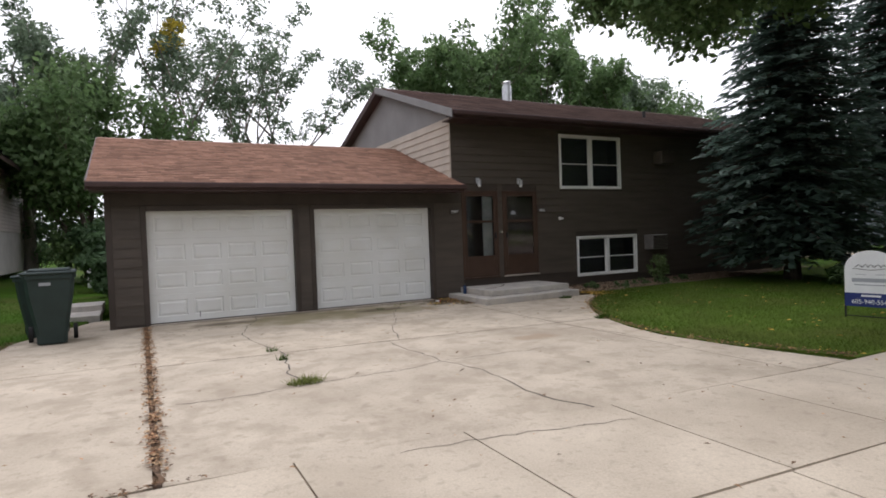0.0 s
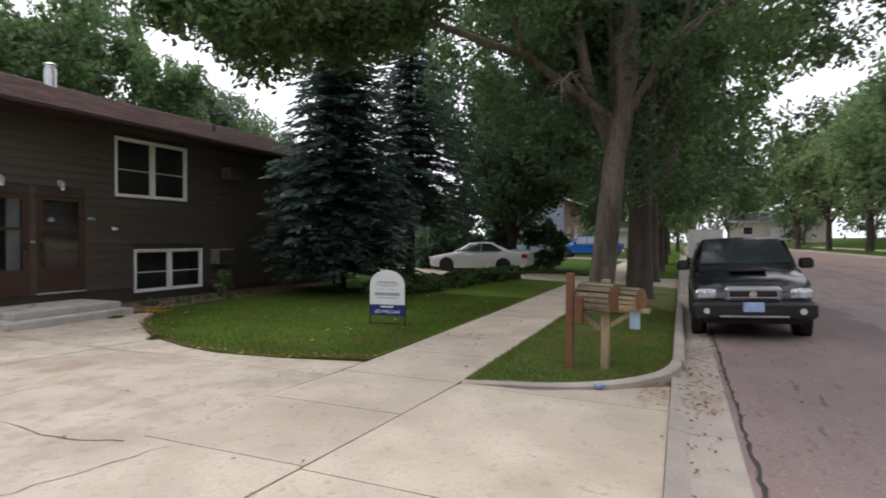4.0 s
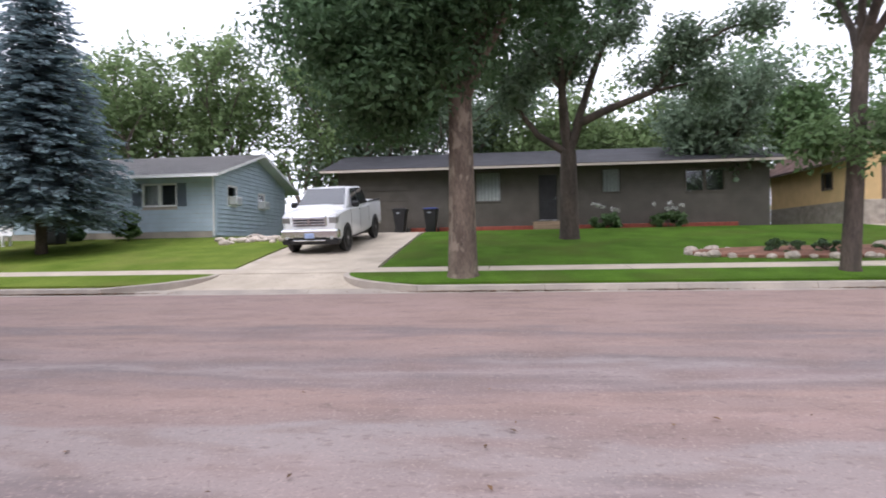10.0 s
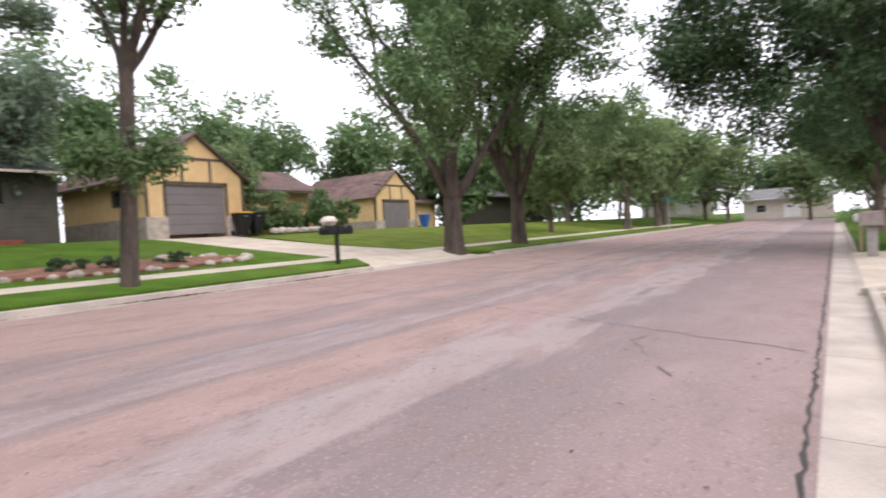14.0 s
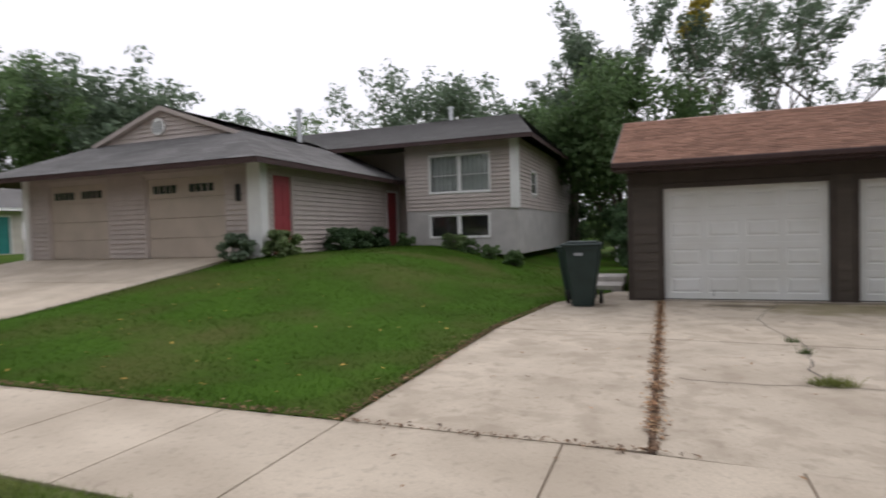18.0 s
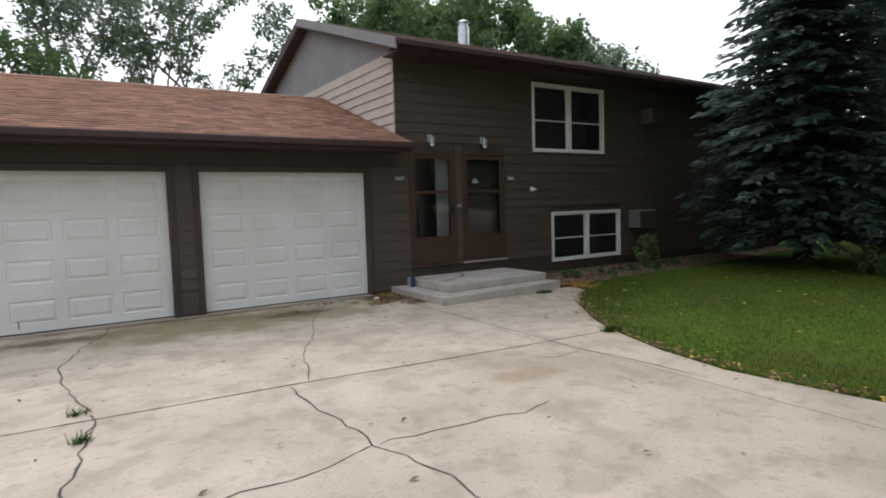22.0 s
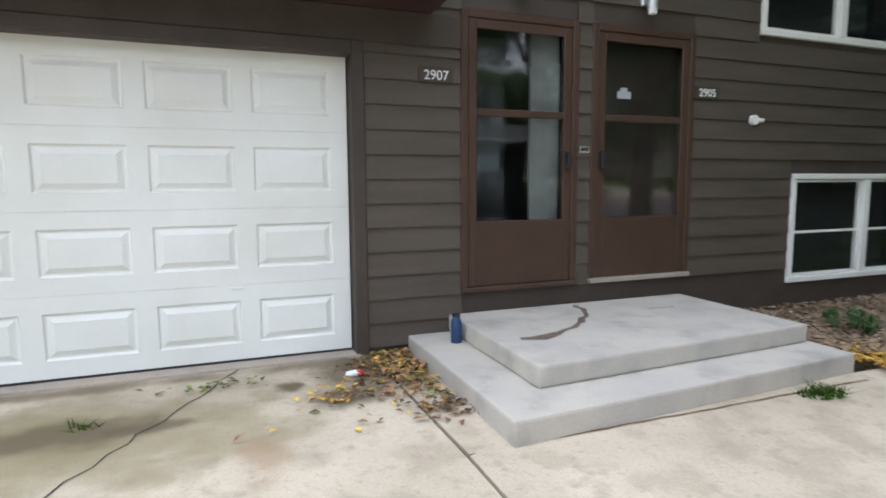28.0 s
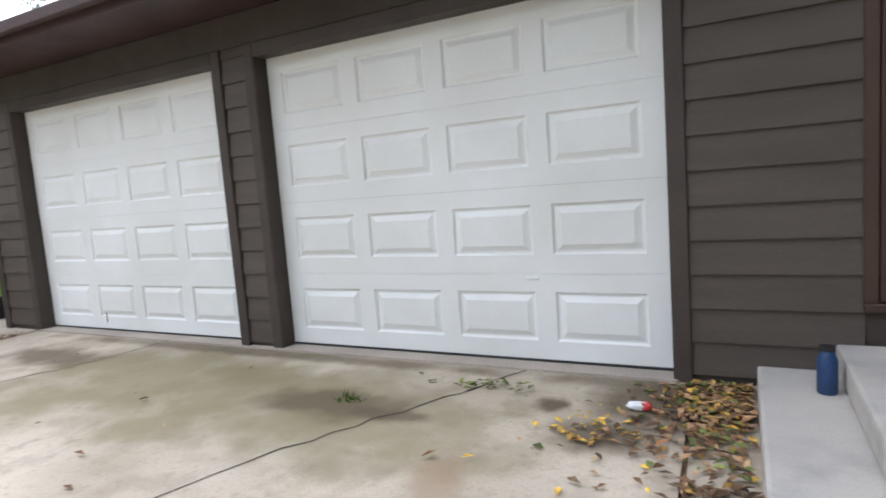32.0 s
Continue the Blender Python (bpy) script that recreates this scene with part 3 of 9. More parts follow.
def crack(name, pts, width, material, parent, zf, seed=1, lift=0.004, jag=0.05):
    """A thin crooked filled crack lying on a surface."""
    rnd = random.Random(seed)
    fine = []
    for (x0, y0), (x1, y1) in zip(pts, pts[1:]):
        n = max(2, int(math.hypot(x1 - x0, y1 - y0) / 0.12))
        for i in range(n):
            f = i / n
            fine.append((x0 + (x1 - x0) * f + rnd.uniform(-jag, jag), y0 + (y1 - y0) * f + rnd.uniform(-jag, jag)))
    fine.append(pts[-1])
    bm = bmesh.new()
    old = None
    for i, (x, y) in enumerate(fine):
        a, b = fine[max(0, i - 1)], fine[min(len(fine) - 1, i + 1)]
        d = Vector((b[0] - a[0], b[1] - a[1]))
        d = d.normalized() if d.length > 1e-6 else Vector((1, 0))
        w = width * rnd.uniform(0.4, 1.0) * 0.5
        p = [bm.verts.new((x - d.y * w * s, y + d.x * w * s, zf(x, y) + lift)) for s in (1, -1)]
        if old:
            bm.faces.new((old[0], old[1], p[1], p[0]))
        old = p
    return part(name, bm, material, parent)


rz = lambda x, y: road_z(y)
crack("crack", [(6.68, -15.08), (6.2, -15.02), (5.81, -15.06), (5.3, -14.8), (4.81, -14.65), (4.4, -14.5), (3.98, -14.35), (3.2, -14.3)], 0.028, TAR, road, rz, 3, jag=0.035)
crack("crack", [(4.81, -14.65), (4.7, -14.9)], 0.03, TAR, road, rz, 4)
crack("seam", [(6, -18.9), (14, -18.85), (30, -18.9), (70, -18.9)], 0.025, TAR, road, rz, 5)
crack("crack", [(10, -22.1), (32, -21.6), (60, -21.3)], 0.06, TAR, road, rz, 6)
crack("crack", [(-8.2, -13.1), (-9.4, -17.5), (-10.2, -21.0), (-11.5, -25.0)], 0.02, TAR, road, rz, 7)
crack("seam", [(-40, -13.05), (-20, -13.02), (0, -13.03), (20, -13.02), (60, -13.05)], 0.05, TAR, road, rz, 8, jag=0.02)
crack("patch", [(5.9, -13.66), (6.2, -13.68)], 0.06, ROAD_STAIN, road, rz, 9, jag=0.02)
crack("patch", [(6.0, -13.92), (6.3, -13.95)], 0.06, ROAD_STAIN, road, rz, 10, jag=0.02)
crack("patch", [(6.9, -13.86), (7.4, -13.9)], 0.06, ROAD_STAIN, road, rz, 11, jag=0.02)
crack("patch", [(-7.2, -14.6), (-7.9, -15.0), (-8.3, -14.9)], 0.06, ROAD_STAIN, road, rz, 12)
crack("patch", [(-6.4, -14.2), (-6.8, -14.4)], 0.06, ROAD_STAIN, road, rz, 13)
crack("crack", [(16, -19), (16.3, -21.3), (17, -23)], 0.035, TAR, road, rz, 14)
crack("crack", [(-21, -16.2), (-20.6, -19.4)], 0.05, TAR, road, rz, 15)
for k in range(60):
    rs = random.Random(900 + k)
    x, y = rs.uniform(1, 16), -13.15 - abs(rs.gauss(0, 1.0))
    d = rs.uniform(0.05, 0.35)
    crack("road_stain", [(x, y), (x + d, y + rs.uniform(-0.06, 0.06))], rs.uniform(0.02, 0.06), ROAD_STAIN, road, rz, 900 + k, jag=0.03)
crack("tar_strip", [(7.6, -17.2), (10, -17.6), (13, -17.5)], 0.06, TAR, road, rz, 16)

# gutters and kerbs
def kerb_run(name, x0, x1, side, n, label):
    """Kerb and gutter in lengths of about three metres. side: 1 near, -1 across."""
    top = thing(name, 0, 0, 0, label, "kerb", kind="structure")
    step = (x1 - x0) / n
    for i in range(n):
        a, b = x0 + i * step + 0.006, x0 + (i + 1) * step - 0.006
        if side > 0:
            k = 0.15 if x1 < 0 else 0.0
            prof = [(-12.95, -0.3), (-12.95, -0.146), (-12.56 + k, -0.168), (-12.53 + k, -0.045), (-12.50 + k, -0.03), (-12.40 + k, -0.03), (-12.38 + k, -0.05), (-12.38 + k, -0.3)]
        else:
            prof = [(-25.2, 0.2), (-25.2, 0.354), (-25.62, 0.345), (-25.65, 0.475), (-25.68, 0.495), (-25.79, 0.5), (-25.81, 0.48), (-25.81, 0.2)]
        part("kerb_length", extrude_x(bmesh.new(), prof, a, b), CURB, top)
    return top


def gutter_run(name, x0, x1, side, n, label):
    top = thing(name, 0, 0, 0, label, "gutter", kind="structure")
    step = (x1 - x0) / n
    for i in range(n):
        a, b = x0 + i * step + 0.006, x0 + (i + 1) * step - 0.006
        prof = [(-12.95, -0.3), (-12.95, -0.146), (-12.56, -0.165), (-12.38, -0.12), (-12.38, -0.3)] if side > 0 else [(-25.2, 0.2), (-25.2, 0.354), (-25.62, 0.345), (-25.81, 0.42), (-25.81, 0.2)]
        part("gutter_length", extrude_x(bmesh.new(), prof, a, b), CURB, top)
    return top


kerb_run("kerb_1", 8.4, 70, 1, 20, "concrete kerb and gutter beside the grass strip")
gutter_run("gutter_1", -2.6, 8.4, 1, 4, "concrete gutter in front of the driveway")
kerb_run("kerb_2", -13.6, -2.6, 1, 4, "concrete kerb and gutter, stained and chipped")
gutter_run("gutter_2", -26, -13.6, 1, 4, "concrete gutter at a driveway entry")
kerb_run("kerb_3", -80, -26, 1, 16, "concrete kerb along the street")
kerb_run("kerb_4", 10.0, 27.5, -1, 6, "concrete kerb across the street")
gutter_run("gutter_3", 2.2, 10.0, -1, 3, "gutter at the driveway of a white pickup")
kerb_run("kerb_5", -15.2, 2.2, -1, 6, "concrete kerb across the street, rust stained")
gutter_run("gutter_4", -23.5, -15.2, -1, 3, "gutter at a curved driveway")
kerb_run("kerb_6", -80, -23.5, -1, 16, "concrete kerb far along the street")
gutter_run("gutter_5", 27.5, 34, -1, 2, "gutter at a far driveway")
kerb_run("kerb_7", 34, 90, -1, 16, "concrete kerb far along the street")

# rounded kerb returns beside the aprons
def kerb_arc(name, pts, z0, z1, w, parent=None):
    bm = bmesh.new()
    rows = []
    for i, (x, y) in enumerate(pts):
        a, b = pts[max(0, i - 1)], pts[min(len(pts) - 1, i + 1)]
        d = Vector((b[0] - a[0], b[1] - a[1])).normalized()
        nrm = Vector((-d.y, d.x))
        f = i / (len(pts) - 1)
        zt = z0 + (z1 - z0) * f
        rows.append([bm.verts.new((x + nrm.x * o, y + nrm.y * o, z)) for o, z in ((0, zt - 0.3), (0, zt - 0.02), (0.025, zt), (w, zt), (w, zt - 0.3))])
    for r0, r1 in zip(rows, rows[1:]):
        for k in range(4):
            bm.faces.new((r0[k], r0[k + 1], r1[k + 1], r1[k]))
    bm.faces.new(rows[0])
    bm.faces.new(rows[-1][::-1])
    bmesh.ops.recalc_face_normals(bm, faces=bm.faces)
    ob = smooth(part(name, bm, CURB), 50)
    return tagged(ob, "rounded concrete kerb return beside a driveway apron", "kerb", "", "structure")


def arc(cx, cy, rx, ry, a0, a1, n=12):
    return [(cx + rx * math.cos(radians(a0 + (a1 - a0) * i / n)), cy + ry * math.sin(radians(a0 + (a1 - a0) * i / n))) for i in range(n + 1)]


kerb_arc("kerb_return_1", [(6.36, -10.08)] + arc(8.4, -10.6, 1.9, 1.9, 180, 270), -0.09, -0.03, 0.13)
kerb_arc("kerb_return_2", arc(-13.5, -11.3, 0.95, 1.06, 270, 180), -0.03, -0.09, 0.13)
kerb_arc("kerb_return_3", arc(10.0, -27.15, 2.3, 1.5, 90, 180), 0.5, 0.745, 0.14)
kerb_arc("kerb_return_4", arc(2.2, -27.15, 2.1, 1.5, 0, 90), 0.745, 0.5, 0.14)

part("paint_mark", prism(bmesh.new(), [(6.70, -11.62), (6.79, -11.70), (6.90, -11.60), (6.80, -11.53)], -0.09, -0.066), mat("blue_marking_paint", (0.22, 0.31, 0.46), 0.85, 0.3, 20, 60), bpy.data.objects["kerb_return_1"], "faded blue paint mark")

# ---- slabs: pavement, driveway, apron ----
def flat(x, y):
    return level(y)


def slab(name, pts, parent, material=CONCRETE, gap=0.008, zf=terrain, thick=0.1):
    cx, cy = sum(p[0] for p in pts) / len(pts), sum(p[1] for p in pts) / len(pts)
    pts = [(x + (cx - x) / max(0.4, math.hypot(cx - x, cy - y)) * gap * 1.4, y + (cy - y) / max(0.4, math.hypot(cx - x, cy - y)) * gap * 1.4) for x, y in pts]
    return part(name, prism(bmesh.new(), pts, lambda x, y: zf(x, y) - thick, zf), material, parent)


pavement = thing("pavement", 0, 0, 0, "pale concrete pavement in square slabs, stained at the joints", "pavement", kind="structure")


def inner(x):
    return -7.93 if x < 0 else -8.47 if x > 6.5 else -7.93 - 0.083 * x


def outer(x):
    return -9.5 if x < -2.3 else -10.04 if x > 6 else -9.62 - 0.07 * x if x > 0 else -9.62 + (x / 2.3) * -0.12


joints = [-60 + 1.55 * i for i in range(32)] + [-10.9, -9.4, -7.9, -6.4, -4.9, -3.6, -2.42, -0.66, 0.78, 2.1, 3.55, 5.0, 6.36] + [7.9 + 1.5 * i for i in range(32)]
for a, b in zip(joints, joints[1:]):
    if b > a + 0.2:
        slab("slab", [(a, outer(a)), (b, outer(b)), (b, inner(b)), (a, inner(a))], pavement)

driveway = thing("driveway", 0, 0, 0, "pale concrete driveway with cracks and leaf litter in its joints", "driveway", kind="structure")
for pts in ([(-2.42, -7.93), (-0.10, -7.93), (-0.10, -3.6), (-2.36, -3.6)], [(-2.36, -3.6), (-0.10, -3.6), (-0.10, 1.5), (-1.0, 1.5), (-2.0, -0.5)],
            [(-0.06, -7.95), (3.6, -8.25), (6.05, -8.43), (6.05, -4.4), (3.2, -4.15), (-0.06, -3.95)],
            [(-0.06, -3.95), (3.2, -4.15), (6.05, -4.4), (6.05, -1.75), (6.0, 0.08), (-0.06, 0.08)], [(6.06, -1.75), (6.34, -1.75), (6.34, 0.08), (6.01, 0.08)],
            [(6.05, -4.4), (7.0, -4.45), (7.3, -3.9), (8.0, -2.95), (9.0, -2.2), (9.3, -1.6), (6.4, -1.6), (6.05, -1.75)],
            [(6.05, -8.43), (6.9, -8.47), (6.62, -7.3), (6.5, -6.2), (6.65, -5.4), (7.0, -4.45), (6.05, -4.4)]):
    slab("slab", pts, driveway, DRIVE)
part("joint_fill", prism(bmesh.new(), [(-2.35, -8.1), (-0.1, -7.95), (6.6, -8.5), (6.45, -5.0), (6.9, -4.5), (7.9, -3.1), (9.0, -2.3), (9.0, -0.1), (-1.2, -0.1), (-2.2, -3.0)], lambda x, y: level(y) - 0.12, lambda x, y: level(y) - 0.022), DIRT, driveway)
part("joint_fill", prism(bmesh.new(), [(-50, -9.45), (-2.3, -9.45), (6.2, -9.95), (50, -9.98), (50, -8.5), (6.5, -8.45), (0, -7.98), (-50, -7.98)], lambda x, y: level(y) - 0.12, lambda x, y: level(y) - 0.022), DIRT, pavement)
for pts in ([(-0.02, -0.05), (5.93, -0.05), (5.93, 0.32), (-0.02, 0.32)],):
    part("threshold", prism(bmesh.new(), pts, -0.1, -0.016), CURB, driveway)
crack("joint_litter", [(-0.07, -7.95), (-0.08, -5.0), (-0.07, -2.5), (-0.09, -0.4)], 0.045, DIRT, driveway, lambda x, y: level(y) - 0.004, 11, 0.006, 0.03)


def drive_crack(seed, width, *pts, jag=0.025):
    return crack("crack", pts, width, TAR, driveway, lambda x, y: level(y), seed, 0.003, jag)


drive_crack(20, 0.016, (5.08, -0.03), (4.97, -0.26), (4.74, -0.7), (4.58, -0.92), (4.36, -1.35), (4.2, -1.75), (3.87, -2.58), (3.56, -3.1), (3.42, -3.6), (3.27, -4.1))
drive_crack(21, 0.018, (3.07, -4.18), (3.04, -4.62), (3.1, -5.2), (3.12, -5.77), (3.3, -6.45), (3.22, -7.3), (3.2, -7.7), (3.38, -8.2))
drive_crack(22, 0.012, (3.13, -5.77), (3.57, -5.8), (4.0, -5.86), (4.3, -5.91), (4.64, -5.85))
drive_crack(23, 0.014, (0.1, -5.95), (0.72, -5.99), (1.3, -5.95), (1.95, -5.91), (2.6, -5.92), (3.08, -5.78), jag=0.035)
drive_crack(24, 0.018, (1.9, 0.02), (1.84, -0.5), (1.55, -1.2), (1.3, -2.2), (1.4, -3.2), (1.55, -3.85), jag=0.02)
drive_crack(25, 0.024, (1.55, -3.95), (1.52, -4.49), (1.36, -5.23), (1.41, -5.9), jag=0.035)
drive_crack(26, 0.010, (5.92, -4.9), (5.65, -4.96), (5.42, -4.82))
drive_crack(27, 0.012, (6.76, -3.5), (7.0, -3.3), (7.21, -3.19), (7.4, -3.1))
drive_crack(28, 0.010, (5.6, -5.71), (5.55, -6.0), (5.7, -6.05))
drive_crack(29, 0.012, (5.91, -3.55), (5.98, -4.5), (6.1, -5.3), (6.15, -6.1))
drive_crack(30, 0.012, (0.0, -3.96), (1.5, -4.04), (3.2, -4.15), (4.5, -4.29), (6.1, -4.41), (7.0, -4.45), jag=0.008)
drive_crack(31, 0.010, (3.45, -8.6), (2.9, -8.5), (2.3, -8.35), (1.5, -8.25))
crack("step_joint", [(6.36, -1.735), (7.2, -1.74), (8.2, -1.735), (8.85, -1.74)], 0.022, DIRT, driveway, lambda x, y: level(y), 47, 0.004, 0.006)
drive_crack(32, 0.010, (0.2, -1.1), (0.6, -1.15), (1.1, -1.0), (1.45, -1.3))

apron = thing("driveway_apron", 0, 0, 0, "concrete apron between the pavement and the street", "driveway", kind="structure")
ap = [(-2.5, -0.8), (-0.8, 0.9), (0.9, 3.5), (3.5, 6.3)]
for a, b in ap:
    slab("slab", [(a, -12.38), (b, -12.38), (b, outer(b) - 0.01), (a, outer(a) - 0.01)], apron)
slab("slab", [(6.3, -12.38), (7.4, -12.38), (6.75, -11.6), (6.42, -10.9), (6.36, -10.06), (6.3, -10.06)], apron)

# the neighbour's wide drive on the same side
drive_2 = thing("driveway", 0, 0, 0, "wide concrete driveway rising to a double garage", "driveway", kind="structure")
for a, b in ((-19.4, -16.6), (-16.6, -13.8), (-13.8, -10.95)):
    for c, d in ((-7.9, -5.0), (-5.0, -2.2), (-2.2, 0.7)):
        slab("slab", [(a, c), (b, c), (b, d), (a, d)], drive_2)
for a, b in ((-26, -22.5), (-22.5, -18.5), (-18.5, -14.5)):
    slab("slab", [(a, -12.38), (b, -12.38), (b, -9.52), (a, -9.52)], drive_2)
slab("slab", [(-14.5, -12.38), (-13.6, -12.38), (-14.3, -11.6), (-14.5, -10.9)], drive_2)
slab("slab", [(-12.0, 0.7), (-9.9, 0.7), (-9.9, 6.0), (-5.0, 7.0), (-5.0, 7.4), (-10.2, 7.4), (-10.2, 0.7)], drive_2)

# across the street
def ramp_up(x, y):
    return 0.362 + (-25.82 - y) / 1.42 * 0.378


pavement_2 = thing("pavement", 0, 0, 0, "concrete pavement across the street", "pavement", kind="structure")
for i in range(44):
    a = -75 + 3.6 * i
    slab("slab", [(a, -28.5), (a + 3.6, -28.5), (a + 3.6, -27.25), (a, -27.25)], pavement_2)
drive_3 = thing("driveway", 0, 0, 0, "concrete driveway rising to a parked white pickup", "driveway", kind="structure")
slab("slab", arc(2.2, -27.2, 2.06, 1.38, 90, 0) + arc(10.0, -27.2, 2.26, 1.38, 180, 90), drive_3, zf=ramp_up)
for c, d in ((-28.5, -31), (-31, -34), (-34, -37.5), (-37.5, -40.3)):
    slab("slab", [(3.75, d), (7.9 - 0.05 * (d + 28), d), (7.9 - 0.05 * (c + 28), c), (3.75, c)], drive_3)
drive_4 = thing("driveway", 0, 0, 0, "curved concrete driveway to a yellow house", "driveway", kind="structure")
for pts in ([(-22.8, -25.82), (-15.6, -25.82), (-16.2, -27.24), (-21.5, -27.24)], [(-21.0, -28.5), (-16.2, -28.5), (-15.4, -32), (-19.3, -32)], [(-19.3, -32), (-15.4, -32), (-14.8, -38.2), (-18.9, -38.2)]):
    slab("slab", pts[::-1], drive_4, zf=ramp_up if pts[0][1] > -26 else terrain)
drive_5 = thing("driveway", 0, 0, 0, "long concrete driveway to a blue house", "driveway", kind="structure")
for pts in ([(27.8, -25.82), (33.6, -25.82), (32.5, -27.24), (28.2, -27.24)], [(28.0, -28.5), (32.0, -28.5), (30.5, -33), (26.0, -33)], [(26.0, -33), (30.5, -33), (29.5, -38), (24.2, -38)]):
    slab("slab", pts, drive_5, zf=ramp_up if pts[0][1] > -26 else terrain)
drive_6 = thing("driveway", 0, 0, 0, "concrete driveway behind the parked cars", "driveway", kind="structure")
slab("slab", [(23.3, -8.45), (27.3, -8.45), (27.3, -3.5), (23.3, -3.5)], drive_6)
slab("slab", [(23.3, -3.5), (27.3, -3.5), (27.3, 2), (23.3, 2)], drive_6)
slab("slab", [(22.6, -12.38), (28, -12.38), (27.3, -10.06), (23.3, -10.06)], drive_6)
slab("slab", [(48, -8.45), (52, -8.45), (52, -3.5), (48, -3.5)], drive_6)
slab("slab", [(48, -3.5), (52, -3.5), (52, 2), (48, 2)], drive_6)


# ---- lawns: turf that follows the ground, and blades where the camera passes near ----
def inside(pts, x, y):
    """Which of the points lie in a polygon."""
    hit = np.zeros(len(x), bool)
    n = len(pts)
    for i in range(n):
        (x0, y0), (x1, y1) = pts[i], pts[(i + 1) % n]
        if y0 == y1:
            continue
        cross = (y0 > y) != (y1 > y)
        hit ^= cross & (x < (x1 - x0) * (y - y0) / (y1 - y0) + x0)
    return hit


def lawn(name, pts, label, blades=0, seed=1, lift=0.03, near=None, tall=0.046, step=1.0, material=None, bare=None):
    bm = bmesh.new()
    bm.faces.new([bm.verts.new((x, y, 0)) for x, y in pts])
    x0, x1 = min(p[0] for p in pts), max(p[0] for p in pts)
    y0, y1 = min(p[1] for p in pts), max(p[1] for p in pts)
    for lo, hi, nrm in ((x0, x1, (1, 0, 0)), (y0, y1, (0, 1, 0))):
        v = lo + step
        while v < hi:
            bmesh.ops.bisect_plane(bm, geom=bm.verts[:] + bm.edges[:] + bm.faces[:], plane_co=Vector(nrm) * v, plane_no=nrm)
            v += step
    bmesh.ops.triangulate(bm, faces=bm.faces)
    rim = [e for e in bm.edges if e.is_boundary]
    for v in bm.verts:
        edge = any(e.is_boundary for e in v.link_edges)
        v.co.z = terrain(v.co.x, v.co.y) + (0.004 if edge else lift + 0.012 * noise.noise(v.co * 0.7))
    skirt = bmesh.ops.extrude_edge_only(bm, edges=rim)
    for g in skirt["geom"]:
        if isinstance(g, bmesh.types.BMVert):
            g.co.z -= 0.12
    bmesh.ops.recalc_face_normals(bm, faces=bm.faces)
    ob = smooth(part(name, bm, material or TURF), 60)
    tagged(ob, label, "lawn", "", "structure")
    if blades:
        rng = np.random.default_rng(seed)
        q = near or pts
        a0, a1 = min(p[0] for p in q), max(p[0] for p in q)
        b0, b1 = min(p[1] for p in q), max(p[1] for p in q)
        x, y = rng.uniform(a0, a1, blades * 3), rng.uniform(b0, b1, blades * 3)
        ok = inside(q, x, y)
        if bare:
            ok &= ((x - bare[0]) / bare[2]) ** 2 + ((y - bare[1]) / bare[3]) ** 2 > rng.uniform(0.35, 1.25, len(x))
        x, y = x[ok][:blades], y[ok][:blades]
        n = len(x)
        z = np.array([terrain(a, b) for a, b in zip(x, y)]) + lift - 0.012
        ang, h = rng.uniform(0, 6.283, n), tall * rng.uniform(0.5, 1.3, n)
        w = 0.004 * rng.uniform(0.7, 1.6, n)
        lx, ly = rng.normal(0, 0.03, n), rng.normal(0, 0.03, n)
        V = np.empty((n, 3, 3))
        V[:, 0] = np.stack([x - np.cos(ang) * w, y - np.sin(ang) * w, z], 1)
        V[:, 1] = np.stack([x + np.cos(ang) * w, y + np.sin(ang) * w, z], 1)
        V[:, 2] = np.stack([x + lx, y + ly, z + h], 1)
        g = part("grass", mesh_arrays("grass", V.reshape(-1, 3), np.arange(n * 3).reshape(-1, 3)), GRASS_DRY if material is TURF_DRY else GRASS_WARM if material is TURF_WARM else GRASS, ob)
        g["kind"] = "stuff"
    return ob


LAWN_EDGE = [(9.15, -2.05), (8.6, -2.45), (8.0, -2.98), (7.5, -3.65), (7.05, -4.4), (6.72, -5.3), (6.56, -6.2), (6.66, -7.2), (6.95, -8.0), (7.1, -8.44)]
lawn("lawn_1", [(9.4, -1.5)] + LAWN_EDGE + [(23.2, -8.44), (23.2, -0.6), (17, -0.9), (13, -1.3)], "green front lawn beside the driveway, some fallen leaves", 110000, 1, material=TURF_WARM, near=[(9.4, -1.5)] + LAWN_EDGE + [(16, -8.44), (16, -2.0), (13, -1.6)])
lawn("lawn_2", [(6.46, -10.1), (6.6, -10.9), (6.95, -11.55), (7.5, -12.05), (8.3, -12.36), (22.5, -12.36), (22.5, -10.07)], "grass strip between pavement and kerb", 70000, 2, material=TURF_DRY, near=[(6.46, -10.1), (6.6, -10.9), (6.95, -11.55), (7.5, -12.05), (8.3, -12.36), (15, -12.36), (15, -10.07)])
lawn("lawn_3", [(-2.46, -7.92), (-2.4, -5.2), (-2.38, -3.4), (-2.0, -0.6), (-1.2, 1.2), (-0.75, 3.0), (-0.75, 7), (-4.6, 7.4), (-9.8, 7.2), (-9.8, 0.8), (-10.9, -2.0), (-10.9, -7.9)], "green sloping lawn of the neighbour, browned at its edge", 100000, 3, step=0.5)
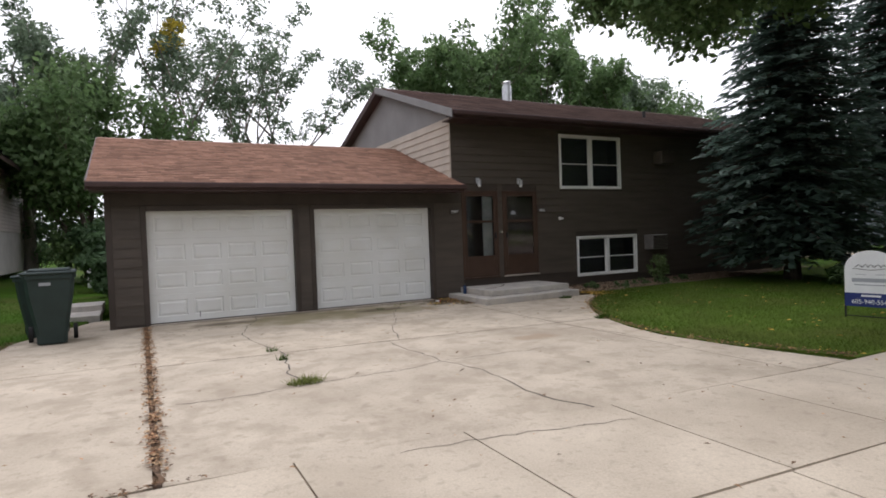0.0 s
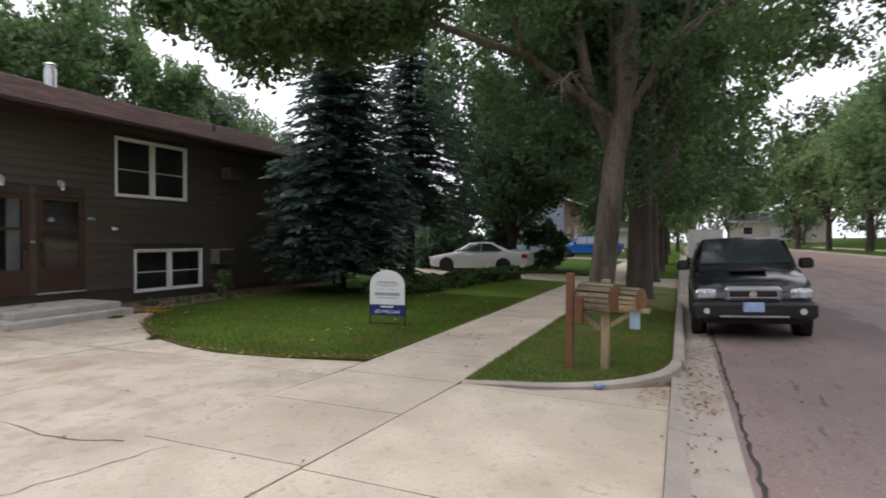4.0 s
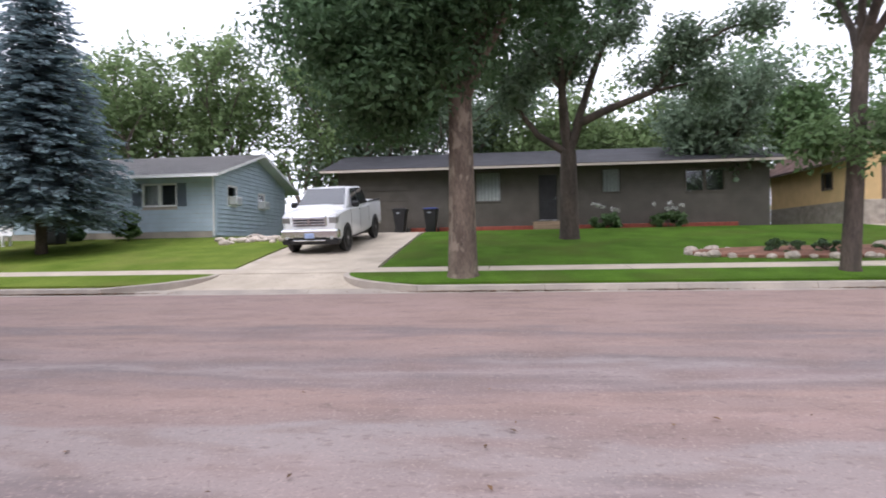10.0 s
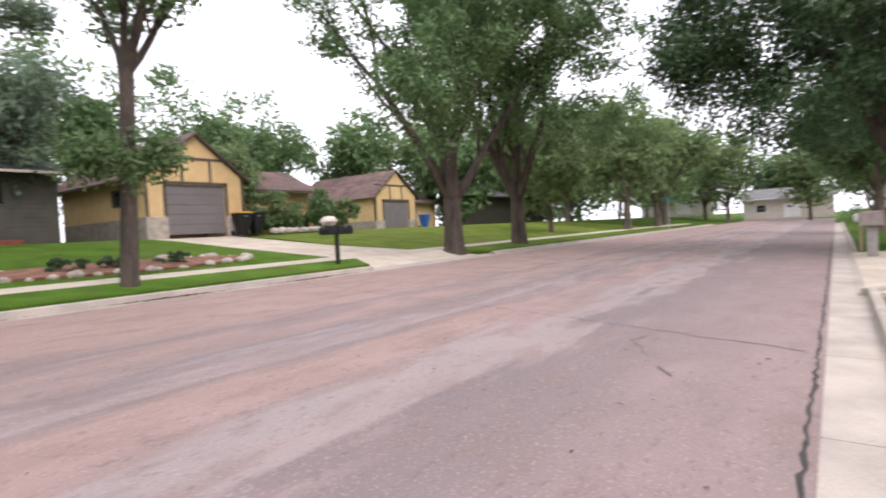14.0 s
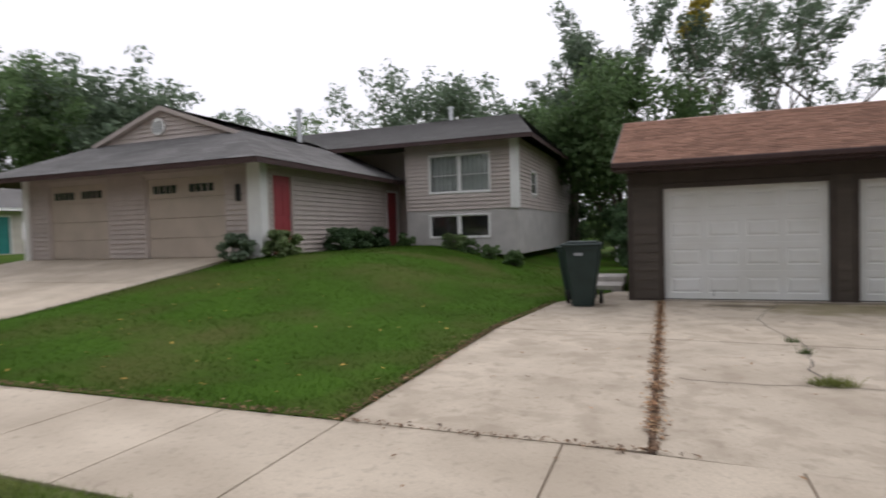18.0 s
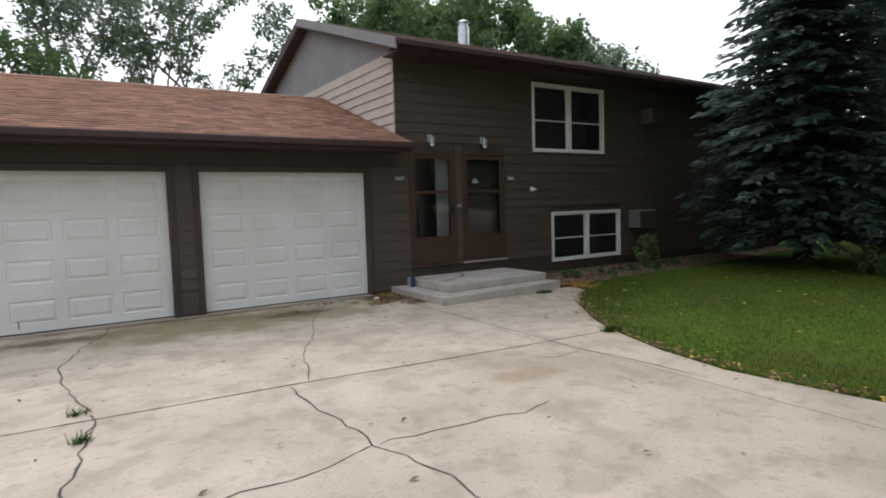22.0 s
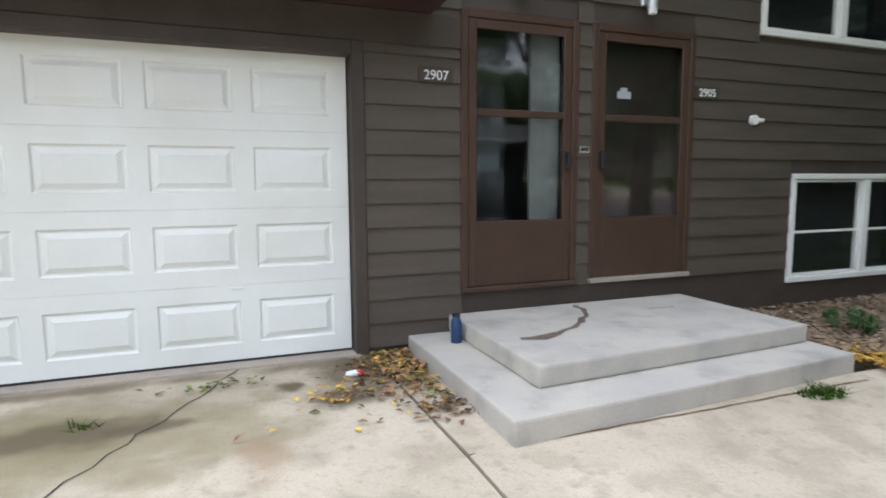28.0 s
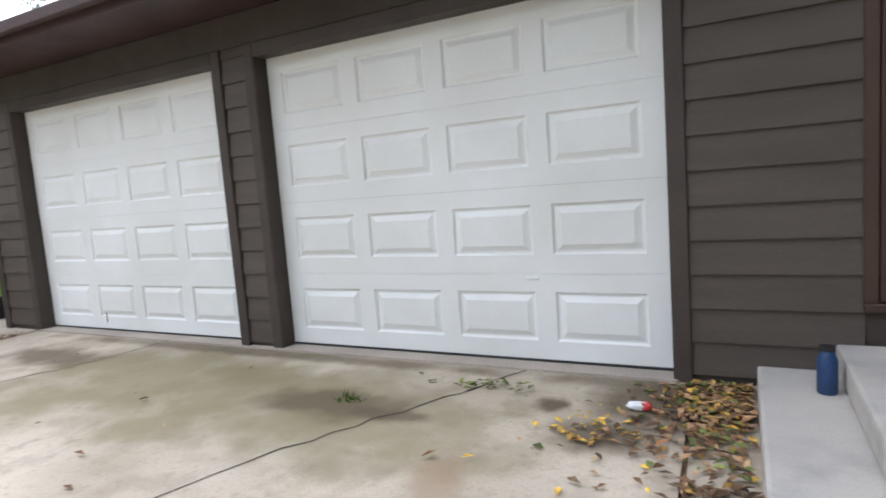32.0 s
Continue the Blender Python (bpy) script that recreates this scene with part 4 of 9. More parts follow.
lawn("lawn_4", [(-2.62, -9.56), (-3.4, -9.54), (-11.6, -9.54), (-14.2, -10.2), (-14.35, -10.9), (-14.1, -11.6), (-13.4, -12.05), (-13.0, -12.22), (-2.62, -12.22)], "rough grass strip beside the kerb with a bare patch", 90000, 4, material=TURF_DRY, bare=(-7.35, -10.9, 0.8, 0.9), near=[(-2.62, -9.56), (-11.6, -9.56), (-14.2, -10.3), (-14.2, -11.4), (-13.2, -12.1), (-2.62, -12.2)])
lawn("lawn_5", [(27.4, -8.44), (39.9, -8.44), (39.9, 2), (27.4, 2)], "lawn beyond the parked car", step=3.0)
lawn("lawn_6", [(28.2, -12.36), (70, -12.36), (70, -10.07), (28.2, -10.07)], "grass strip along the street", step=3.0)
lawn("lawn_7", arc(10.0, -27.2, 2.17, 1.4, 180, 90) + [(27.6, -25.85), (28.0, -27.2)], "grass strip across the street", material=TURF_PALE, step=2.0)
lawn("lawn_8", [(8.0, -28.55), (27.8, -28.55), (25.8, -33), (24.0, -37.4), (12.9, -37.4), (8.5, -37.4), (8.2, -32)], "sunny lawn before the pale blue house", material=TURF_PALE, step=2.0)
# The next two lawns carry tree shade in their turf colour.
lawn("lawn_9", [(-15.3, -25.85)] + arc(2.2, -27.2, 1.97, 1.4, 90, 0) + [(-16.0, -27.2)], "grass strip across the street", material=TURF_SHADED, step=2.0)
lawn("lawn_10", [(-16.0, -28.55), (3.65, -28.55), (3.65, -34), (3.65, -40.2), (-14.6, -40.2), (-15.2, -32)], "lush green lawn before the olive-grey house, darkened as tree shade", material=TURF_SHADED, step=2.0)
lawn("lawn_11", [(-23.4, -25.85), (-60, -25.85), (-60, -27.2), (-21.8, -27.2)], "grass strip far along the street", material=TURF_WARM, step=3.0)
lawn("lawn_12", [(-21.3, -28.55), (-60, -28.55), (-60, -42), (-19.2, -42), (-19.6, -32)], "bright lawn before the yellow houses", material=TURF_PALE, step=3.0)
lawn("lawn_13", [(34, -25.85), (70, -25.85), (70, -27.2), (32.8, -27.2)], "grass strip along the street", step=3.0)
lawn("lawn_14", [(32.3, -28.55), (60, -28.55), (60, -34.8), (29.8, -34.8), (30.8, -33)], "lawn before the tan house", material=TURF_PALE, step=3.0)
lawn("lawn_15", [(-26.2, -12.37), (-26.2, -9.55), (-60, -9.55), (-60, -12.37)], "grass strip under the maple", step=3.0)
# the planting bed along the house wall
lawn("mulch_bed", [(9.1, -0.05), (9.1, -1.4), (9.4, -1.52), (13, -1.35), (17, -0.95), (19.5, -0.8), (19.5, -0.05)], "bed of wood chips and dead leaves along the wall", material=MULCH, lift=0.035)
strip("bare_patch", [(-7.35 + q * 1.0 * math.cos(a), -10.9 + q * 1.08 * math.sin(a)) for a, q in [(6.2832 * k / 90, 0.95 + 0.13 * math.sin(3 * 6.2832 * k / 90 + 1) + 0.07 * math.sin(8 * 6.2832 * k / 90) + 0.06 * math.sin(19 * 6.2832 * k / 90)) for k in range(90)]], lambda x, y: terrain(x, y) - 0.02, lambda x, y: terrain(x, y) + 0.036, SOIL, None, "bare brown soil patch in the grass strip", "structure", "soil")

# ---- walls with openings ----
def frame_at(ox, oy, oz, angle):
    return pose(ox, oy, oz, 0, 0, angle)


def wall_cells(bm, u0, u1, v0, v1, holes, t0, t1):
    """A wall in its own plane (u along x, v up z, y from t0 to t1) as blocks round its openings."""
    us = sorted({u0, u1, *[u for h in holes for u in h[:2] if u0 < u < u1]})
    for a, b in zip(us, us[1:]):
        mid = (a + b) / 2
        cuts = sorted([(h[2], h[3]) for h in holes if h[0] < mid < h[1]])
        low = v0
        for c, d in cuts + [(v1, v1)]:
            if c > low + 1e-4:
                box(bm, a, b, t0, t1, low, c)
            low = max(low, d)
    bmesh.ops.remove_doubles(bm, verts=bm.verts, dist=0.0005)
    return bm


def lap_rows(u0, u1, v0, v1, pitch, holes, top=None):
    """Spans (a, b, low, high) of lap boards between the openings. top: a function that gives the height to which u is covered."""
    rows = []
    n = int(math.ceil((v1 - v0) / pitch - 1e-6))
    for i in range(n):
        lo, hi = v0 + i * pitch, min(v1, v0 + (i + 1) * pitch)
        cuts = sorted([(h[0], min(h[1], u1)) for h in holes if h[2] < hi - 0.02 and h[3] > lo + 0.02 and h[0] < u1 and h[1] > u0])
        a = u0
        for c, d in cuts + [(u1, u1)]:
            if c > a + 0.02:
                rows.append((a, c, lo, hi))
            a = max(a, d)
    return rows


def lap_board(bm, a, b, lo, hi, butt=0.022, y=0.0):
    """One board, thicker at its lower edge, in front of y."""
    p = [(a, y, lo), (b, y, lo), (b, y, hi), (a, y, hi), (a, y - butt, lo), (b, y - butt, lo), (b, y - 0.004, hi + 0.008), (a, y - 0.004, hi + 0.008)]
    v = [bm.verts.new(q) for q in p]
    for q in ((4, 5, 6, 7), (0, 1, 5, 4), (1, 2, 6, 5), (3, 0, 4, 7), (2, 3, 7, 6)):
        bm.faces.new([v[i] for i in q])
    return bm


def window_unit(w, h, parent, x, y, z, kind="pair", frame=WHITE, deep=0.12, trim=0.055, curtain=None, rail=True, label="white-framed window with dark panes", rz=0.0, name="window"):
    """A framed window in an opening w x h whose lower left corner is x, y, z: casing, sashes, glass, and a box coloured
    dark as a dim room behind.
    """
    top = new(name)
    top.parent = parent
    top.matrix_basis = pose(x, y, z, 0, 0, rz)
    top["label"] = label
    bm = bmesh.new()
    for r in ((-trim, w + trim, -trim, 0), (-trim, w + trim, h, h + trim), (-trim, 0, 0, h), (w, w + trim, 0, h)):
        box(bm, r[0], r[1], -0.035, 0.02, r[2], r[3], bevel=0.006)
    part("window_casing", bm, frame, top)
    n = 2 if kind == "pair" else 1
    if n == 2:
        part("mullion", boxes((w / 2 - 0.045, w / 2 + 0.045, -0.03, 0.05, 0.002, h - 0.002), bevel=0.005), frame, top)
    for i in range(n):
        a, b = (0.003, w - 0.003) if n == 1 else ((0.003, w / 2 - 0.047) if i == 0 else (w / 2 + 0.047, w - 0.003))
        s = 0.028
        bm = bmesh.new()
        for r in ((a, b, 0.003, s), (a, b, h - s, h - 0.003), (a, a + s, s, h - s), (b - s, b, s, h - s)):
            box(bm, r[0], r[1], 0.0, 0.05, r[2], r[3])
        if rail:
            box(bm, a + s, b - s, -0.004, 0.045, h * 0.46 - 0.011, h * 0.46 + 0.011)
        part("sash", bm, frame, top)
        pane = part("pane", boxes((a + s - 0.005, b - s + 0.005, 0.02, 0.026, s - 0.005, h - s + 0.005)), GLASS, top)
        pane.visible_shadow = False
    # Shallow box coloured near-black in place of an unlit room.
    part("room_back", boxes((-0.02, w + 0.02, deep + 0.33, deep + 0.35, -0.02, h + 0.02), (-0.02, 0.0, 0.05, deep + 0.33, -0.02, h + 0.02), (w, w + 0.02, 0.05, deep + 0.33, -0.02, h + 0.02), (0, w, 0.05, deep + 0.33, -0.02, 0.0), (0, w, 0.05, deep + 0.33, h, h + 0.02)), UNLIT_TONE, top)
    if curtain:
        bm = bmesh.new()
        for c0, c1 in curtain:
            k = max(4, int((c1 - c0) * w / 0.05))
            vs = [[bm.verts.new((c0 * w + (c1 - c0) * w * i / k, 0.12 + 0.018 * math.sin(i * 1.9), zz)) for i in range(k + 1)] for zz in (0.0, h)]
            for i in range(k):
                bm.faces.new((vs[0][i], vs[0][i + 1], vs[1][i + 1], vs[1][i]))
        part("curtain", bm, CURTAIN, top)
    return top


def shingles(name, parent, x0, x1, depth, origin, material, dirs, tab=0.30, course=0.14, seed=3, lift=0.012, cut=None):
    """Shingle tabs on a slope: u along x from x0 to x1, s up the slope from 0 to depth. dirs = (up the slope, normal)."""
    rnd = np.random.default_rng(seed)
    up, nrm = Vector(dirs[0]).normalized(), Vector(dirs[1]).normalized()
    V, Fc = [], []
    n = int(depth / course)
    o = Vector(origin)
    for j in range(n):
        s0, s1 = j * course, min(depth, (j + 1) * course + 0.03)
        u = x0 - rnd.uniform(0, tab)
        while u < x1:
            w = tab * rnd.uniform(0.75, 1.2)
            a, b = max(x0, u), min(x1, u + w - 0.006)
            u += w
            if b - a < 0.03:
                continue
            t0, t1 = lift + rnd.uniform(0, 0.006), 0.003
            sj = s0 + rnd.uniform(-0.006, 0.006)
            k = len(V)
            for uu, ss, tt in ((a, sj, t0), (b, sj, t0), (b, s1, t1), (a, s1, t1), (a, sj, 0), (b, sj, 0)):
                p = o + Vector((uu, 0, 0)) + up * ss + nrm * tt
                V.append(p[:])
            Fc += [(k, k + 1, k + 2, k + 3), (k + 4, k + 5, k + 1, k)]
    ob = part(name, mesh_arrays(name, np.array(V), np.array(Fc)), material, parent)
    ob["kind"] = "stuff"
    return ob


# ---- the brown house ----
HX0, HX1, HD = 6.51, 19.6, 8.0
EAVE, RIDGE = 4.26, 5.85
G1, G2 = (0.0, 2.74), (3.16, 5.91)
front_holes = [(G1[0], G1[1], -0.2, 2.13), (G2[0], G2[1], -0.2, 2.13), (6.80, 7.72, 0.41, 2.48), (7.97, 8.92, 0.41, 2.48), (9.80, 11.85, 2.63, 3.96), (10.31, 12.39, 0.28, 1.25), (16.2, 17.6, 2.75, 3.9)]
house = thing("house", 6.5, 4, 0, "dark brown split-level duplex with an attached double garage", "house")
house.matrix_basis = pose(0, 0, 0)
wall_front = part("wall_front", wall_cells(bmesh.new(), HX0, HX1, -0.1, EAVE + 0.05, front_holes, 0.0, 0.16), BROWN_TRIM, house)
wall_garage = part("wall_garage", wall_cells(bmesh.new(), -0.66, HX0 - 0.002, -0.1, 2.5, front_holes, 0.0, 0.16), BROWN_TRIM, house)
part("wall_back", boxes((HX0, HX1, HD, HD + 0.15, -0.1, EAVE), (-0.66, HX0 - 0.01, 6.6, 6.75, -0.1, 2.5)), BROWN_TRIM, house)
part("wall_east", boxes((HX1 - 0.15, HX1, 0.16, HD, -0.1, EAVE)), BROWN_TRIM, house)
part("wall_garage_side", boxes((-0.66, -0.5, 0.16, 6.6, -0.1, 2.5)), BROWN_TRIM, house)
# the side wall over the garage roof: a gable panel over lap boards
bm = bmesh.new()
extr = [(0.0, -0.1), (HD, -0.1), (HD, EAVE + 0.15), (HD / 2, RIDGE - 0.12), (0.0, EAVE + 0.15)]
a = [bm.verts.new((HX0, y, z)) for y, z in extr]
b = [bm.verts.new((HX0 + 0.15, y + (0.161 if y == 0 else 0), z)) for y, z in extr]
bm.faces.new(a)
bm.faces.new(b[::-1])
for i in range(5):
    bm.faces.new((a[i], b[i], b[(i + 1) % 5], a[(i + 1) % 5]))
bmesh.ops.recalc_face_normals(bm, faces=bm.faces)
part("wall_west", bm, GABLE, house, "smooth grey gable panel")
for i in range(11):
    z0 = 2.30 + 0.178 * i
    zt = min(z0 + 0.178, EAVE)
    if zt - z0 < 0.03:
        continue
    bm = bmesh.new()
    y1 = 4.9
    p = [(HX0, 0.0, z0), (HX0, y1, z0), (HX0, y1, zt), (HX0, 0.0, zt)]
    v = [bm.verts.new(q) for q in p] + [bm.verts.new((q[0] - (0.032 if q[2] == z0 else 0.006), q[1], q[2] + (0.006 if q[2] != z0 else 0))) for q in p]
    for q in ((7, 6, 5, 4), (4, 5, 1, 0), (0, 3, 7, 4), (5, 6, 2, 1), (3, 2, 6, 7)):
        bm.faces.new([v[k] for k in q])
    bmesh.ops.recalc_face_normals(bm, faces=bm.faces)
    part("siding_board", bm, BEIGE, wall_front)
# lap boards of the front, each a piece of its own; trim round the openings
trim_holes = [(h[0] - 0.09, h[1] + 0.09, h[2] - 0.05, h[3] + 0.09) for h in front_holes[:2]] + [(h[0] - 0.05, h[1] + 0.05, h[2] - 0.01, h[3] + 0.06) for h in front_holes[2:4]] + [(h[0] - 0.07, h[1] + 0.07, h[2] - 0.07, h[3] + 0.07) for h in front_holes[4:]]
for a, b, lo, hi in lap_rows(HX0 + 0.002, HX1 - 0.1, 0.015, EAVE - 0.02, 0.178, trim_holes):
    if a > 6.6 or lo > 2.2:
        part("siding_board", lap_board(bmesh.new(), a, b, lo, hi), BROWN, wall_front)
for a, b, lo, hi in lap_rows(-0.56, 6.748, 0.015, 2.22, 0.178, trim_holes):
    part("siding_board", lap_board(bmesh.new(), a, b, lo, hi), BROWN, wall_garage)
for x in (-0.66, HX1 - 0.1):
    part("corner_board", boxes((x, x + 0.1, -0.03, 0.0, -0.08, 2.42 if x < 0 else 4.2), bevel=0.004), BROWN_TRIM, wall_garage if x < 0 else wall_front)
part("header_board", boxes((-0.56, 6.74, -0.024, -0.001, 2.222, 2.45), bevel=0.004), BROWN_TRIM, wall_garage)
for g in (G1, G2):
    for x0, x1 in ((g[0] - 0.09, g[0]), (g[1], g[1] + 0.09)):
        part("jamb_board", boxes((x0, x1, -0.035, -0.001, -0.05, 2.22), bevel=0.006), BROWN_TRIM, wall_garage)
    part("jamb_board", boxes((g[0], g[1], -0.035, -0.001, 2.13, 2.22), bevel=0.006), BROWN_TRIM, wall_garage)
    # returns of the opening
    for q in ((g[0] - 0.004, g[0] + 0.004, -0.03, 0.09, -0.04, 2.13), (g[1] - 0.004, g[1] + 0.004, -0.03, 0.09, -0.04, 2.13), (g[0] + 0.004, g[1] - 0.004, -0.03, 0.09, 2.122, 2.135)):
        part("door_stop", boxes(q), BROWN_TRIM, wall_garage)


def garage_door(x0, w, h, parent=None):
    """A sectional door: four sections, each with four raised panels."""
    top = thing("garage_door", x0, 0.1, 0.0, "white sectional garage door with raised panels, closed", "garage door", "pair of garage doors")
    sec = h / 4
    for j in range(4):
        z0, z1 = j * sec + 0.001, (j + 1) * sec - 0.0005
        bm = bmesh.new()
        pw = 0.53
        gap = (w - 4 * pw) / 5
        us = [0.0]
        for i in range(4):
            us += [gap + i * (pw + gap), gap + i * (pw + gap) + pw]
        us.append(w)
        vs = [z0, z0 + 0.115, z1 - 0.11, z1]
        grid = [[bm.verts.new((u, 0.0, v)) for u in us] for v in vs]
        for r in range(3):
            for c in range(len(us) - 1):
                if r == 1 and c % 2 == 1:
                    # a panel: a groove, a bevelled rise and a field
                    a, b, lo, hi = us[c], us[c + 1], vs[1], vs[2]
                    loops = [[grid[1][c], grid[1][c + 1], grid[2][c + 1], grid[2][c]]]
                    for inset, y in ((0.012, 0.014), (0.024, 0.014), (0.06, -0.002)):
                        loops.append([bm.verts.new(p) for p in ((a + inset, y, lo + inset), (b - inset, y, lo + inset), (b - inset, y, hi - inset), (a + inset, y, hi - inset))])
                    for l0, l1 in zip(loops, loops[1:]):
                        for k in range(4):
                            bm.faces.new((l0[k], l0[(k + 1) % 4], l1[(k + 1) % 4], l1[k]))
                    bm.faces.new(loops[-1])
                else:
                    bm.faces.new((grid[r][c], grid[r][c + 1], grid[r + 1][c + 1], grid[r + 1][c]))
        edge = [grid[0], grid[-1]]
        back = [[bm.verts.new((u, 0.045, v)) for u in (0, w)] for v in (z0, z1)]
        bm.faces.new(list(grid[0])[::-1] + [back[0][0], back[0][1]])
        bm.faces.new(list(grid[-1]) + [back[1][1], back[1][0]])
        bm.faces.new((back[0][1], back[0][0], back[1][0], back[1][1]))
        bmesh.ops.recalc_face_normals(bm, faces=bm.faces)
        part("door_section", bm, DOOR_WHITE, top)
    part("bottom_seal", boxes((0.0, w, -0.006, 0.05, -0.014, 0.001), bevel=0.004), BLACK, top, "black rubber seal")
    return top


garage_left = garage_door(G1[0] + 0.005, 2.73, 2.125)
garage_right = copy_thing(garage_left, pose(G2[0] + 0.006, 0.1, 0.0))
garage_right["label"] = "white sectional garage door with raised panels, beside the front doors"
garage_left["label"] = "white sectional garage door with raised panels, a scratch near its foot"
part("scratch", boxes((0.86, 0.872, -0.0045, -0.003, 0.06, 0.16)), TAR, garage_left)
part("lift_latch", boxes((1.9, 1.98, -0.012, 0.0, 0.5, 0.51), bevel=0.002), DOOR_WHITE, garage_right)

# roofs
def gable_roof(parent, x0, x1, y_eave, z_eave, y_ridge, z_ridge, material, fascia, thick=0.14, seed=5, course=0.14, back=None, tab=0.3, rake=True):
    sl = Vector((0, y_ridge - y_eave, z_ridge - z_eave))
    yb, zb = back if back else (2 * y_ridge - y_eave, z_eave)
    prof = [(y_eave, z_eave - thick), (y_eave, z_eave), (y_ridge, z_ridge), (yb, zb), (yb, zb - thick), (y_ridge, z_ridge - thick)]
    deck = part("roof_deck", extrude_x(bmesh.new(), prof, x0, x1), fascia, parent)
    n = Vector((0, -sl.z, sl.y)).normalized()
    shingles("shingles", deck, x0 - 0.02, x1 + 0.02, sl.length - 0.01, (0, y_eave - 0.02, z_eave + 0.003), material, (sl, n), seed=seed, course=course, tab=tab)
    sb = Vector((0, y_ridge - yb, z_ridge - zb))
    shingles("shingles", deck, x0 - 0.02, x1 + 0.02, sb.length - 0.01, (0, yb + 0.02, zb + 0.003), material, (sb, Vector((0, sb.z, -sb.y)).normalized() if sb.y > 0 else Vector((0, sb.z, -sb.y)).normalized()), seed=seed + 1, course=course * 2, tab=tab * 2)
    if rake:
        for x in (x0 - 0.025, x1):
            bm = bmesh.new()
            pr = [(y_eave - 0.02, z_eave - thick - 0.02), (y_eave - 0.02, z_eave + 0.02), (y_ridge, z_ridge + 0.02), (yb + 0.02, zb + 0.02), (yb + 0.02, zb - thick - 0.02), (y_ridge, z_ridge - thick - 0.02)]
            part("rake_board", extrude_x(bm, pr, x, x + 0.025), fascia, deck)
    part("ridge_cap", extrude_x(bmesh.new(), [(y_ridge - 0.14, z_ridge - 0.02), (y_ridge, z_ridge + 0.03), (y_ridge + 0.14, z_ridge - 0.02), (y_ridge, z_ridge - 0.01)], x0, x1), material, deck)
    return deck


roof_g = gable_roof(house, -0.88, 6.49, -0.58, 2.60, 3.3, 3.97, SHINGLE, FASCIA, thick=0.13)
part("gutter_board", boxes((-0.9, 6.56, -0.66, -0.60, 2.505, 2.60), bevel=0.01), FASCIA, roof_g, "red-brown eave gutter")
part("soffit", boxes((-0.86, 6.50, -0.58, -0.03, 2.45, 2.47)), FASCIA, roof_g)
roof_h = gable_roof(house, 6.26, HX1 + 0.4, -0.62, 4.28, 4.0, RIDGE + 0.02, SHINGLE_DARK, FASCIA, thick=0.15, seed=9)
part("gutter_board", boxes((6.26, HX1 + 0.4, -0.70, -0.64, 4.19, 4.29), bevel=0.01), FASCIA, roof_h)
part("soffit", boxes((6.3, HX1 + 0.3, -0.62, -0.02, 4.12, 4.14)), FASCIA, roof_h)
bm = bmesh.new()
part("rake_trim", extrude_x(bm, [(-0.66, 4.12), (-0.66, 4.31), (4.0, RIDGE + 0.05), (4.0, RIDGE - 0.12)], 6.205, 6.23), GABLE, roof_h, "grey rake board")
flue = thing("chimney_flue", 10.7, 3.7, 5.7, "galvanised metal chimney flue with a cap on the roof", "chimney")
part("pipe", cyl(bmesh.new(), (0, 0, -0.3), 0.15, 0.85), GALV, flue)
part("flashing", cyl(bmesh.new(), (0, 0, -0.05), 0.24, 0.09, r2=0.16), GALV, flue)
part("cap", cyl(cyl(bmesh.new(), (0, 0, 0.57), 0.12, 0.08), (0, 0, 0.65), 0.19, 0.05, r2=0.10), GALV, flue)
vent = thing("roof_vent", 14.6, 1.6, 4.95, "small dark plumbing vent on the roof", "vent")
part("pipe", cyl(bmesh.new(), (0, 0, -0.2), 0.05, 0.5), BLACK, vent)

# windows of the front
window_unit(2.05, 1.33, house, 9.80, 0.0, 2.63, name="window_1", label="white-framed double window, upper floor")
window_unit(2.08, 0.97, house, 10.31, 0.0, 0.28, name="window_2", label="white-framed double window at ground level")
window_unit(1.4, 1.15, house, 16.2, 0.0, 2.75, name="window_3", frame=BROWN_TRIM)


